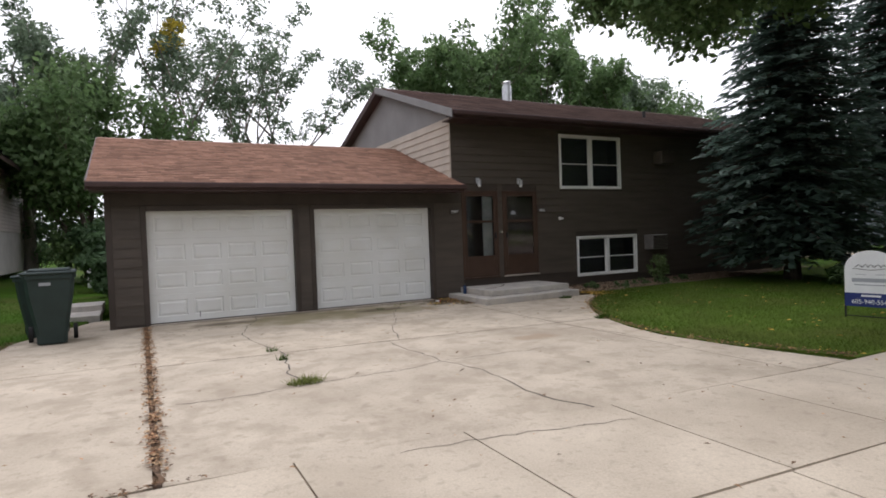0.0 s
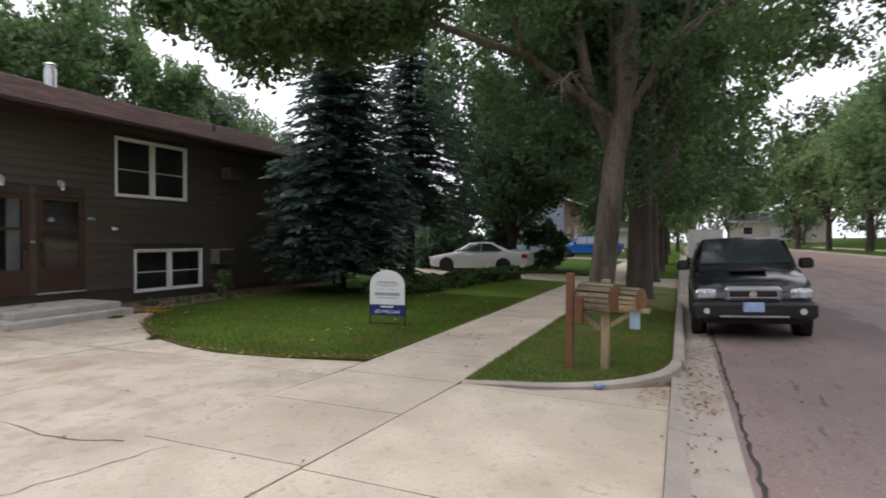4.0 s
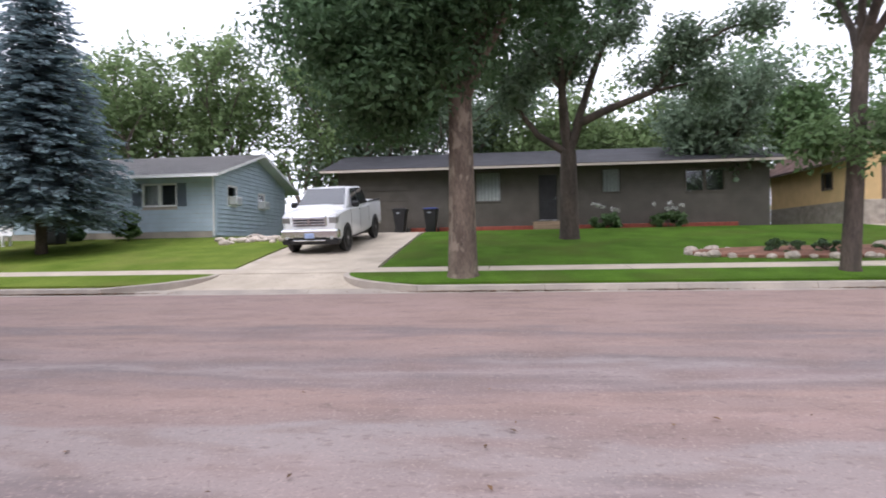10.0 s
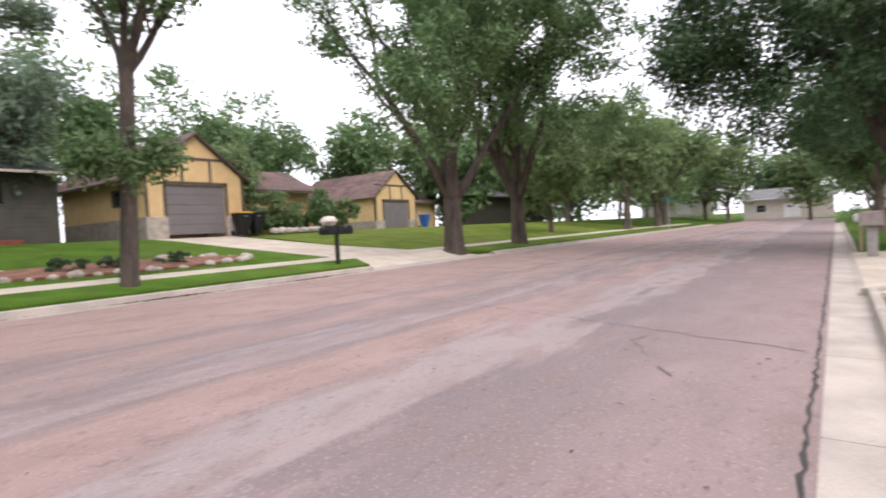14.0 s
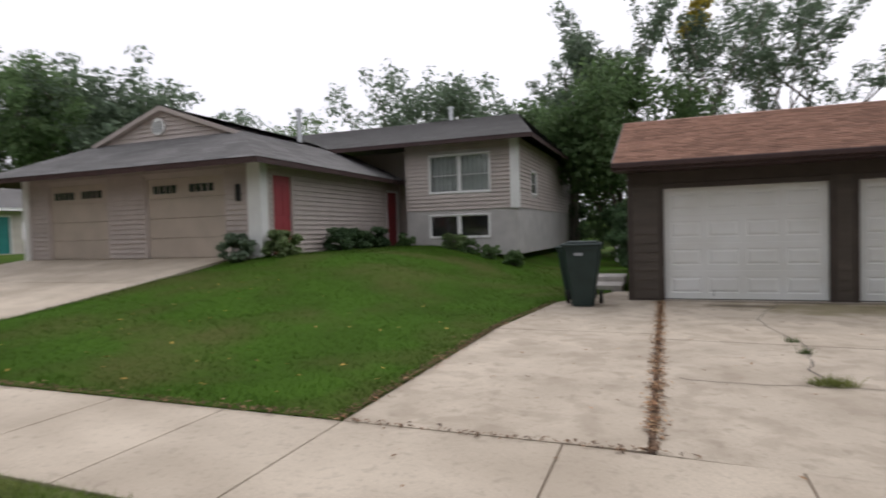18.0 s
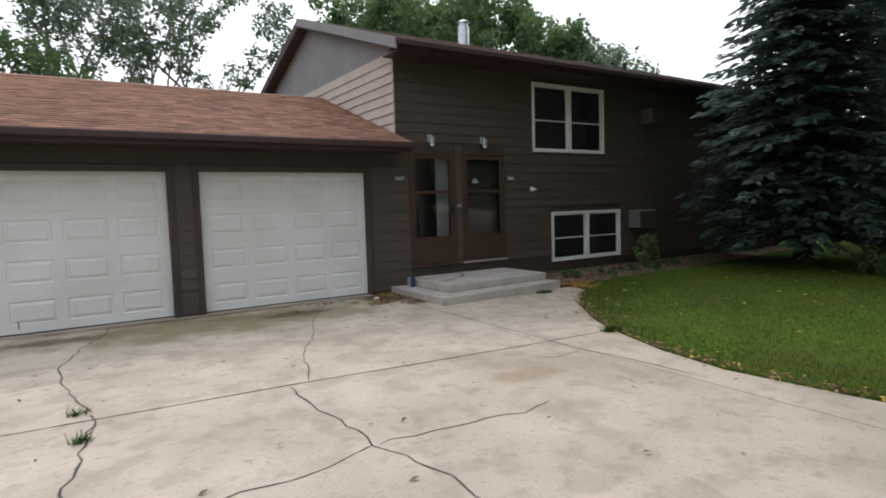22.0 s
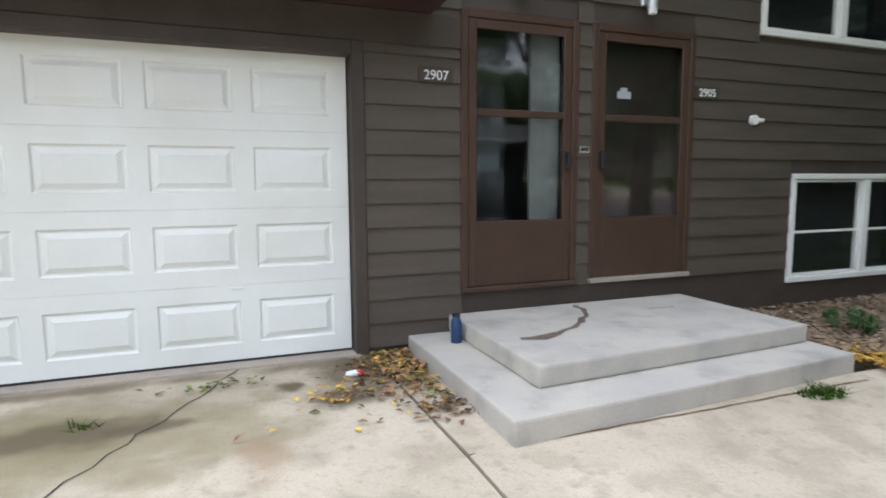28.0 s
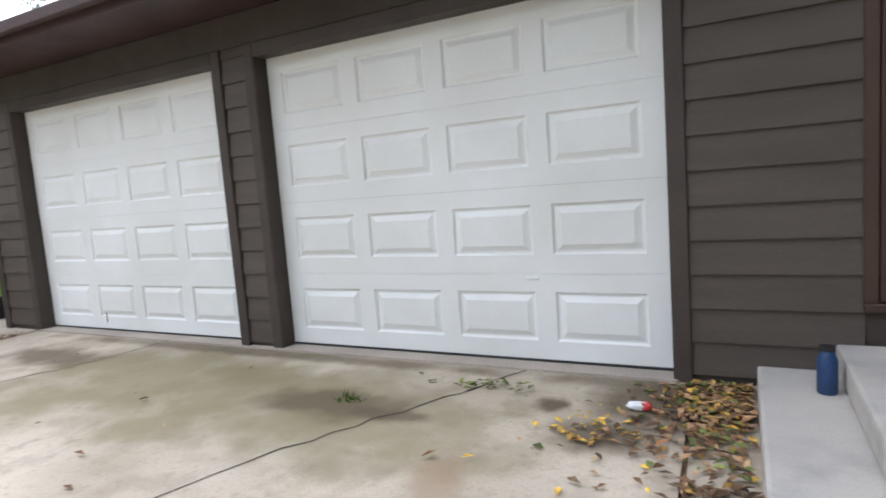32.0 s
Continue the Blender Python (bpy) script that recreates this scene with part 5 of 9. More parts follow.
def storm_door(x, w, z, h, label, bright):
    """A brown storm door: frame, two panes, a kick panel, handle; a house door behind."""
    top = thing("front_door", x, 0.0, z, label, "door", "pair of front doors")
    f = 0.06
    part("door_frame", boxes((-f, 0, -0.03, 0.1, 0.0, h + f), (w, w + f, -0.03, 0.1, 0.0, h + f), (0, w, -0.03, 0.1, h, h + f), bevel=0.006), DOOR_BROWN, top)
    s = 0.075
    leaf = part("door_leaf", boxes((0.003, s, -0.02, 0.015, 0.01, h - 0.003), (w - s, w - 0.003, -0.02, 0.015, 0.01, h - 0.003), (s, w - s, -0.02, 0.015, h - s, h - 0.003), (s, w - s, -0.02, 0.015, 1.33, 1.385), (s, w - s, -0.02, 0.015, 0.01, 0.52), bevel=0.004), DOOR_BROWN, top)
    for a, b in ((0.52, 1.33), (1.385, h - s)):
        p = part("pane", boxes((s, w - s, -0.004, 0.001, a, b)), GLASS, leaf)
        p.visible_shadow = False
    part("handle", boxes((0.02 if bright else w - 0.06, 0.05 if bright else w - 0.03, -0.07, -0.02, 0.93, 1.08), bevel=0.008), BLACK, leaf, "black latch handle")
    part("sill", boxes((-f, w + f, -0.06, 0.1, -0.03, 0.008), bevel=0.004), DOOR_BROWN if not bright else CURB, top)
    if bright:
        part("sticker", boxes((0.2, 0.34, -0.0065, -0.0045, 1.52, 1.58), (0.23, 0.3, -0.0065, -0.0045, 1.58, 1.61)), SIGN_GREY, leaf, "small pale sticker on the glass")
        part("house_door", boxes((0, w, 0.12, 0.16, 0, h), bevel=0.004), DOOR_DARK, top)
    else:
        # Flat panel whose dark colour stands for the unlit hall.
        part("house_door", boxes((0.0, w * 0.62, 0.5, 0.54, 0, h)), UNLIT_TONE, top, "dark panel for the unlit hall past the open inner door")
        part("inner_wall", boxes((w * 0.66, w * 0.95, 0.11, 0.14, 0, h)), HALL, top, "pale wall of the hallway")
    return top


storm_door(6.80, 0.92, 0.41, 2.05, "brown storm door over an open inner door", False)
storm_door(7.97, 0.95, 0.41, 2.05, "brown storm door over a closed brown door", True)
# Box round the hall, its lack of light put into the colour.
part("hall_room", boxes((6.7, 9.1, 1.75, 1.8, 0.2, 2.6), (6.68, 6.72, 0.17, 1.75, 0.2, 2.6), (9.05, 9.1, 0.17, 1.75, 0.2, 2.6), (6.72, 9.05, 0.17, 1.75, 2.58, 2.6), (6.72, 9.05, 0.17, 1.75, 0.3, 0.35)), UNLIT_TONE, house)


def text_on(name, body, size, x, y, z, material, parent, rx=90, rz=0, deep=0.008, align="CENTER", sx=1.0):
    c = bpy.data.curves.new(name, "FONT")
    c.body, c.size, c.extrude, c.align_x = body, size, deep, align
    tmp = bpy.data.objects.new(name + "_src", c)
    me = bpy.data.meshes.new_from_object(tmp)
    bpy.data.objects.remove(tmp)
    bpy.data.curves.remove(c)
    me.materials.clear()
    me.materials.append(material)
    ob = new(name, me)
    ob.parent = parent
    ob.matrix_basis = pose(x, y, z, rx, 0, rz) @ Matrix.Diagonal((sx, 1, 1, 1))
    return ob


for body, x in (("2907", 6.54), ("2905", 9.12)):
    nb = thing("house_number", x, -0.02, 1.985, f"silver house number {body} on brown siding", "house number", "house numbers")
    part("number_plate", boxes((-0.135, 0.135, -0.012, -0.001, -0.02, 0.09), bevel=0.003), BROWN_TRIM, nb)
    text_on("digits", body, 0.098, 0, -0.016, 0, SIGN_WHITE, nb, deep=0.002)


def porch_lamp(x, z):
    top = thing("porch_lamp", x, -0.02, z, "small grey cylinder porch lamp on the wall", "wall lamp", "porch lamps")
    part("back_plate", boxes((-0.05, 0.05, -0.025, 0.01, 0.02, 0.16), bevel=0.006), GALV, top)
    part("shade", cyl(bmesh.new(), (0, -0.09, -0.02), 0.045, 0.13), GALV, top)
    part("bulb", cyl(bmesh.new(), (0, -0.09, -0.06), 0.035, 0.045, r2=0.04), WHITE, top)
    part("arm", cyl(bmesh.new(), (0, -0.09, 0.10), 0.012, 0.08, axis="y", sides=8), GALV, top)
    return top


porch_lamp(7.21, 2.67)
porch_lamp(8.42, 2.67)
bell = thing("doorbell", 7.84, -0.02, 1.5, "pair of small doorbell buttons", "doorbell")
part("plate", boxes((-0.05, 0.05, -0.012, 0.004, -0.03, 0.03), bevel=0.003), CHROME, bell)
part("button", boxes((-0.03, -0.008, -0.02, -0.012, -0.012, 0.012), (0.008, 0.03, -0.02, -0.012, -0.012, 0.012)), BLACK, bell)
spig = thing("wall_cap", 9.69, -0.02, 1.80, "small round metal cap on the siding", "wall fitting")
part("disc", cyl(bmesh.new(), (0, -0.035, 0), 0.045, 0.04, axis="y"), WHITE, spig)
part("hook", boxes((0.03, 0.1, -0.05, 0.0, -0.02, 0.015), bevel=0.006), WHITE, spig)


AC_BROWN = mat("brown_case", (0.10, 0.085, 0.07), 0.6)


def ac_unit(x, z, w=0.62, h=0.42, case=None):
    top = thing("air_conditioner", x, 0, z, "window air conditioner in the brown wall", "air conditioner", "wall air conditioners")
    part("case", boxes((0, w, -0.32, 0.1, 0, h), bevel=0.015), case or AC_BROWN, top)
    g = bmesh.new()
    for i in range(9):
        box(g, 0.03, w - 0.03, -0.335, -0.319, 0.04 + i * 0.04, 0.06 + i * 0.04)
    part("grille", g, BROWN_TRIM, top)
    return top


ac_unit(12.75, 0.85, case=mat("dusty_grey_case", (0.17, 0.16, 0.15), 0.55))
ac_unit(13.2, 3.3, 0.55, 0.36)

# steps
steps = thing("front_steps", 6.32, -1.72, 0, "two broad concrete steps, worn and stained", "steps")
steps.matrix_basis = pose(0, 0, 0)
def step_slab(name, pts, z0, z1):
    bm = prism(bmesh.new(), pts, z0, z1)
    bmesh.ops.bevel(bm, geom=list(bm.edges), offset=0.018, segments=2, affect="EDGES", profile=0.6)
    return part(name, bm, CONCRETE_STEP, steps)


step_slab("lower_step", [(6.30, -0.025), (6.29, -1.76), (8.93, -1.60), (8.97, -0.025)], -0.08, 0.088)
step_slab("upper_step", [(6.63, -0.025), (6.62, -1.42), (8.88, -1.29), (8.90, -0.025)], 0.089, 0.22)
crack("stain", [(6.8, -0.88), (6.94, -0.9), (7.11, -0.84)], 0.11, STEP_STAIN, steps, lambda x, y: 0.22, 44, 0.003, 0.012)
crack("stain", [(7.09, -0.84), (7.31, -0.75), (7.45, -0.62), (7.56, -0.48), (7.68, -0.28), (7.72, -0.12)], 0.07, STEP_STAIN, steps, lambda x, y: 0.22, 46, 0.003, 0.02)
crack("stain", [(8.2, -0.45), (8.42, -0.48)], 0.03, STEP_STAIN, steps, lambda x, y: 0.22, 45, 0.003, 0.008)
can = thing("blue_bottle", 6.56, -0.36, 0.089, "dark blue metal bottle standing on the lower step", "bottle")
part("body", smooth(part("x", tube(bmesh.new(), [(0, 0, 0), (0, 0, 0.01), (0, 0, 0.15), (0, 0, 0.175), (0, 0, 0.19)], [0.036, 0.04, 0.04, 0.03, 0.025], 18), BLUE_CAN), 40).data, None, can)
part("cap", cyl(bmesh.new(), (0, 0, 0.19), 0.03, 0.02, sides=14), BLACK, can)
bpy.data.objects.remove(bpy.data.objects["x"])

# ---- trees ----
def grow(rnd, base, height, trunk_r, fork, spread, limbs, depth, lean=(0, 0)):
    """A branch skeleton: list of (points, radii, level), and the ends of the twigs."""
    out, tips = [], []

    def branch(p, d, length, r, lvl):
        pts, rad = [p.copy()], [r]
        n = 5 if lvl < 2 else 4
        q = p.copy()
        for i in range(n):
            d = (d + Vector((rnd.gauss(0, 0.10), rnd.gauss(0, 0.10), 0.05 if lvl else 0.0))).normalized()
            q = q + d * (length / n)
            pts.append(q.copy())
            rad.append(r * (1 - 0.45 * (i + 1) / n))
        out.append((pts, rad, lvl))
        if lvl >= 2:
            tips.extend([(pts[k], length) for k in range(2, n + 1)])
        if lvl < depth:
            kids = rnd.choice((2, 3)) + (1 if lvl == 1 else 0)
            for k in range(kids):
                at = pts[-1] if k < 2 else pts[rnd.choice((2, 3))]
                side = Vector((rnd.gauss(0, 1), rnd.gauss(0, 1), rnd.uniform(-0.2, 0.7))).normalized()
                nd = (d * rnd.uniform(0.6, 1.0) + side * rnd.uniform(0.5, 0.85) * spread).normalized()
                if nd.z < -0.15:
                    nd.z *= -0.3
                branch(at, nd, length * rnd.uniform(0.62, 0.85), rad[-1] * rnd.uniform(0.6, 0.8), lvl + 1)

    base = Vector(base)
    top = base + Vector((lean[0], lean[1], fork))
    pts = [base + Vector((0, 0, -0.1)), base + Vector((0, 0, 0.15)), base.lerp(top, 0.3), base.lerp(top, 0.65), top]
    out.append((pts, [trunk_r * 1.45, trunk_r * 1.12, trunk_r, trunk_r * 0.92, trunk_r * 0.86], 0))
    a0 = rnd.uniform(0, 6.28)
    for k in range(limbs):
        a = a0 + 6.283 * k / limbs + rnd.uniform(-0.4, 0.4)
        tilt = spread * rnd.uniform(0.45, 0.95) if k else 0.12
        d = Vector((math.cos(a) * tilt, math.sin(a) * tilt, 1)).normalized()
        branch(top - Vector((0, 0, rnd.uniform(0, 0.25) * fork * 0.3)), d, (height - fork) * rnd.uniform(0.36, 0.48), trunk_r * rnd.uniform(0.5, 0.68), 1)
    return out, tips


def leaf_cloud(name, tips, count, size, radius, material, parent, seed, droop=0.25):
    """Many small folded leaf sprays round the twig ends, in one mesh."""
    rng = np.random.default_rng(seed)
    c = np.array([t[0][:] for t in tips])
    pick = rng.integers(0, len(c), count)
    off = rng.normal(0, 1, (count, 3))
    off *= (radius * rng.random(count) ** 0.5 / np.maximum(np.linalg.norm(off, axis=1), 1e-6))[:, None]
    off[:, 2] *= 0.75
    p = c[pick] + off
    nrm = rng.normal(0, 0.6, (count, 3)) + off / radius * 0.9 + [0, 0, 0.55]
    nrm /= np.linalg.norm(nrm, axis=1)[:, None]
    u = np.cross(nrm, rng.normal(0, 1, (count, 3)))
    u /= np.linalg.norm(u, axis=1)[:, None]
    v = np.cross(nrm, u)
    s = size * rng.uniform(0.55, 1.25, count)[:, None]
    w = rng.uniform(0.35, 0.6, count)[:, None]
    k = [p - u * s, p + v * s * w + nrm * s * 0.12, p + u * s - nrm * s * droop, p - v * s * w + nrm * s * 0.12]
    V = np.stack(k, 1).reshape(-1, 3)
    Fc = np.arange(count * 4).reshape(-1, 4)
    ob = part(name, mesh_arrays(name, V, Fc), material, parent)
    return ob


def arm_twigs(rnd, pts, r0, start, step, reach, limb, tips, droop=0.15):
    """A named limb along points, side twigs on its outer part, and the places where its leaves sit."""
    n = len(pts)
    tube(limb, pts, [r0 * (1 - 0.75 * i / (n - 1)) for i in range(n)], 8)
    V = [Vector(p) for p in pts]
    total = sum((b - a).length for a, b in zip(V, V[1:]))
    gone = 0.0
    for a, b in zip(V, V[1:]):
        ln = (b - a).length
        k = max(1, int(ln / step))
        for i in range(k):
            f = (gone + ln * i / k) / total
            if f < start:
                continue
            p = a.lerp(b, i / k)
            for sgn in (1, -1):
                d = (b - a).normalized() * rnd.uniform(0.2, 0.8) + Vector((rnd.gauss(0, 1), rnd.gauss(0, 1), rnd.uniform(-0.5 - droop, 0.5)))
                q = p + d.normalized() * reach * rnd.uniform(0.5, 1.1)
                tube(limb, [p, p.lerp(q, 0.5) + Vector((0, 0, 0.1)), q], [r0 * 0.22, r0 * 0.14, r0 * 0.05], 4, cap=False)
                if tips is not None:
                    tips.extend([(q, 1.0), (p.lerp(q, 0.6), 1.0), (q - Vector((0, 0, droop * 2)), 1.0)])
        gone += ln


def tree(x, y, height, trunk_r, fork, label, leaf=None, bark=None, spread=0.9, limbs=4, depth=3, leaves=9000, size=0.13, radius=0.9, seed=1, lean=(0, 0), z=None, fill=None, arms=(), clumps=(), dead=()):
    """arms: (points, radius, start, reach) of limbs that can be told apart; clumps: (x, y, z, r, n) of leaves; dead: bare twigs."""
    rnd = random.Random(seed)
    z = terrain(x, y) - 0.06 if z is None else z
    top = thing("tree", x, y, z, label, "tree")
    segs, tips = grow(rnd, (0, 0, 0), height, trunk_r, fork, spread, limbs, depth, lean)
    if fill is None:
        fill = (int(len(tips) * 0.5), height * 0.36, fork + 0.6, height * 1.02)
    n, rr, lo, hi = fill
    for _ in range(n):
        a, f = rnd.uniform(0, 6.283), rnd.uniform(0, 1)
        r = rr * (math.sin(math.pi * (0.12 + 0.80 * f)) ** 0.7) * (rnd.uniform(0.15, 1.0) ** 0.55)
        tips.append((Vector((math.cos(a) * r + lean[0], math.sin(a) * r + lean[1], lo + (hi - lo) * f + rnd.uniform(-0.4, 0.4))), 1.0))
    trunk, limb = bmesh.new(), bmesh.new()
    for pts, rad, lvl in segs:
        tube(trunk if lvl == 0 else limb, pts, rad, 14 if lvl == 0 else 8 if lvl == 1 else 5)
    for pts, r0, start, reach in arms:
        arm_twigs(rnd, pts, r0, start, 0.55, reach, limb, tips)
    for cx, cy, cz, r, k in clumps:
        for _ in range(k):
            v = Vector((rnd.gauss(0, 1), rnd.gauss(0, 1), rnd.gauss(0, 0.7)))
            tips.append((Vector((cx, cy, cz)) + v.normalized() * r * rnd.random() ** 0.4, 1.0))
    smooth(part("trunk", trunk, bark or BARK, top), 60)
    smooth(part("branch_frame", limb, bark or BARK, top), 60)
    if dead:
        bare = bmesh.new()
        for pts, r0, start, reach in dead:
            arm_twigs(rnd, pts, r0, start, 0.16, reach, bare, None, 0.5)
        smooth(part("dead_branch", bare, DEAD_WOOD, top, "bare pale dead twigs"), 60)
    leaf_cloud("crown", tips, leaves, size, radius, leaf or LEAF, top, seed)
    return top


DEAD_WOOD = mat("dead_wood", (0.24, 0.21, 0.18), 0.95, 0.2, 3, 28, 0.5)


def spruce(x, y, height, width, label, needle, seed, bottom=0.6, tiers=34, per=22, z=None, fine=1.0):
    """A conifer: a straight trunk and drooping boughs in tiers, each bough a fan of needle sprays."""
    rng = np.random.default_rng(seed)
    z = terrain(x, y) - 0.06 if z is None else z
    top = thing("spruce", x, y, z, label, "tree")
    smooth(part("trunk", tube(bmesh.new(), [(0, 0, -0.1), (0, 0, 0.3), (0, 0, height * 0.5), (0, 0, height * 0.97)], [0.24, 0.2, 0.11, 0.02], 12), BARK_DARK, top), 60)
    boughs = bmesh.new()
    V, Fc = [], []
    for j in range(tiers):
        f = j / tiers
        h = bottom + (height - bottom) * f
        reach = width * ((1 - f) ** 0.85) * (1.0 if f > 0.08 else 0.8 + 2.5 * f)
        n = max(5, int(per * (1 - 0.75 * f)))
        for k in range(n):
            a = 6.283 * (k + rng.uniform(-0.4, 0.4)) / n + j * 1.3
            r = reach * rng.uniform(0.72, 1.12)
            hh = h + rng.uniform(-0.12, 0.12)
            d = np.array([math.cos(a), math.sin(a), 0.0])
            side = np.array([-d[1], d[0], 0.0])
            m = max(3, int(r / 0.16 * fine))
            if k % 3 == 0:
                tube(boughs, [(0, 0, hh), tuple(d * r * 0.5 + [0, 0, hh - 0.06 * r]), tuple(d * r * 0.9 + [0, 0, hh - 0.16 * r])], [0.035, 0.025, 0.01], 4, cap=False)
            for i in range(m):
                g = (i + 0.6) / m
                zz = hh - 0.22 * r * g * g + 0.08 * r * max(0, g - 0.75) * 2
                spread = (0.10 + 0.26 * (1 - g)) * min(1.6, 0.5 + r * 0.45)
                for sgn in (-1, 1):
                    c = d * r * g + np.array([0, 0, zz]) + rng.normal(0, 0.035, 3)
                    e = d * 0.22 + side * sgn * spread * rng.uniform(0.7, 1.2) + np.array([0, 0, -0.06 + rng.uniform(-0.05, 0.03)])
                    w = np.cross(e, [0, 0, 1.0])
                    w = w / (np.linalg.norm(w) + 1e-6) * 0.05 + np.array([0, 0, rng.uniform(-0.04, 0.04)])
                    q = len(V)
                    V += [c - w * 0.8, c + e * 0.5 - w * 1.1 + [0, 0, 0.02], c + e, c + e * 0.5 + w * 1.1 + [0, 0, 0.02]]
                    Fc.append((q, q + 1, q + 2, q + 3))
    part("bough_frame", boughs, BARK_DARK, top)["kind"] = "stuff"
    part("needles", mesh_arrays("needles", np.array(V), np.array(Fc)), needle, top)
    return top


# the spruces on the lawn and across
spruce(15.0, -2.9, 12.5, 2.55, "tall dark green spruce hiding the house corner", NEEDLE, 2, bottom=0.9, tiers=44, per=24, fine=1.5)
spruce(21.0, -2.4, 14.0, 3.5, "dark spruce with a reddish trunk on the lawn", NEEDLE, 3, bottom=2.4, tiers=38, per=17, fine=1.2)
spruce(17.2, -32.3, 12.4, 3.4, "tall blue spruce on a lawn", NEEDLE_BLUE, 4, bottom=1.5, tiers=52, per=28, z=1.25, fine=1.3)

# street trees of the near side
tree(13.7, -10.72, 14, 0.28, 4.5, "large street tree with grey bark and bare dead twigs", seed=5, leaves=130000, size=0.09, spread=0.8, limbs=2, radius=0.72, leaf=LEAF, fill=(175, 8.2, 5.6, 13.6), lean=(0.1, -0.4),
     arms=(([(0.1, -0.45, 4.4), (-0.2, -1.6, 6.2), (-1.0, -4.8, 7.6), (-2.2, -7.6, 7.6), (-3.0, -9.6, 7.0)], 0.10, 0.55, 1.0), ([(-1.0, -4.8, 7.6), (0.6, -7.0, 8.0), (1.6, -9.0, 7.8)], 0.06, 0.3, 0.9),
           ([(0.1, -0.3, 4.5), (-1.0, 1.4, 5.8), (-3.2, 3.6, 6.4), (-5.4, 5.3, 6.2), (-6.7, 6.1, 6.0)], 0.11, 0.45, 1.1), ([(-3.2, 3.6, 6.4), (-3.6, 5.6, 6.7), (-3.4, 7.8, 6.3)], 0.07, 0.25, 1.1), ([(-5.4, 5.3, 6.1), (-5.9, 6.8, 6.4), (-6.0, 7.8, 6.3)], 0.05, 0.2, 1.0), ([(-1.0, 1.4, 5.8), (-4.0, 1.6, 6.9), (-6.2, 2.2, 7.2)], 0.07, 0.4, 1.0),
           ([(0.1, -0.35, 3.7), (0.0, 0.25, 5.2), (-0.1, 0.6, 7.2), (-0.1, 0.9, 9.5)], 0.19, 0.55, 1.0), ([(0.1, -0.42, 3.8), (0.1, -0.65, 5.4), (0.2, -0.8, 8.0), (0.1, -0.9, 11.0)], 0.2, 0.55, 1.0)),
     dead=(([(0.0, 0.25, 5.0), (-1.0, 0.5, 5.4), (-1.8, 0.55, 5.0), (-2.1, 0.5, 4.5)], 0.045, 0.3, 0.7), ([(-0.2, -1.6, 6.0), (-2.6, -2.0, 6.4), (-3.7, -2.2, 6.0), (-4.1, -2.3, 5.3)], 0.045, 0.3, 0.75), ([(-0.2, -1.6, 6.0), (-2.4, -2.9, 6.4), (-3.4, -3.1, 5.8)], 0.04, 0.3, 0.65)))
tree(17.9, -11.35, 13.5, 0.36, 3.6, "large dark-trunked street tree", seed=6, leaves=44000, size=0.11, bark=BARK_DARK, spread=1.1, limbs=5, leaf=LEAF_DARK, fill=(100, 6.8, 3.2, 13.0))
tree(25.5, -11.3, 13, 0.34, 3.2, "street tree in a row", seed=7, leaves=18000, size=0.18, bark=BARK_DARK, spread=1.0, limbs=4, leaf=LEAF, fill=(80, 5.5, 2.8, 12.5))
tree(34, -11.3, 13, 0.33, 3.2, "street tree in a row", seed=8, leaves=11000, size=0.24, bark=BARK_DARK, leaf=LEAF, radius=1.2, fill=(60, 5.5, 2.8, 12.5))
tree(44, -11.3, 13, 0.33, 3.2, "street tree in a row", seed=9, leaves=8000, size=0.3, bark=BARK_DARK, leaf=LEAF_LIGHT, radius=1.3, fill=(60, 5.5, 2.8, 12.5))
tree(28.6, -4.5, 11, 0.26, 1.9, "leafy tree with forked stems", seed=10, leaves=20000, size=0.18, bark=BARK_DARK, leaf=LEAF_DARK, limbs=4, clumps=((1.0, -1.5, 4.2, 1.6, 12), (-0.5, -2.5, 4.8, 1.6, 12), (2.5, 0.5, 4.5, 1.6, 12)))
tree(31.0, -3.2, 10, 0.2, 1.8, "dark leafy tree before a blue-grey house", seed=14, leaves=9000, size=0.18, bark=BARK_DARK, leaf=LEAF_DARK, limbs=4, fill=(50, 3.2, 2.0, 9.6))
tree(-28.4, -10.6, 13.5, 0.42, 3.0, "broad dark maple beside the street", seed=11, leaves=98000, size=0.12, bark=BARK_DARK, leaf=LEAF_DARK, spread=1.35, limbs=6, radius=1.25, fill=(170, 8.6, 4.2, 13.6),
     clumps=((0.0, -5.0, 6.6, 1.6, 14), (0.5, -6.2, 8.0, 1.8, 16), (0.0, -6.6, 10.0, 2.0, 18), (1.0, -7.2, 8.6, 1.6, 11), (0.0, -5.5, 12.0, 2.0, 16), (1.5, -6.8, 11.8, 1.8, 12)))
tree(-45, -10.6, 11, 0.3, 2.6, "street tree far along", seed=12, leaves=7000, size=0.3, leaf=LEAF, radius=1.3)

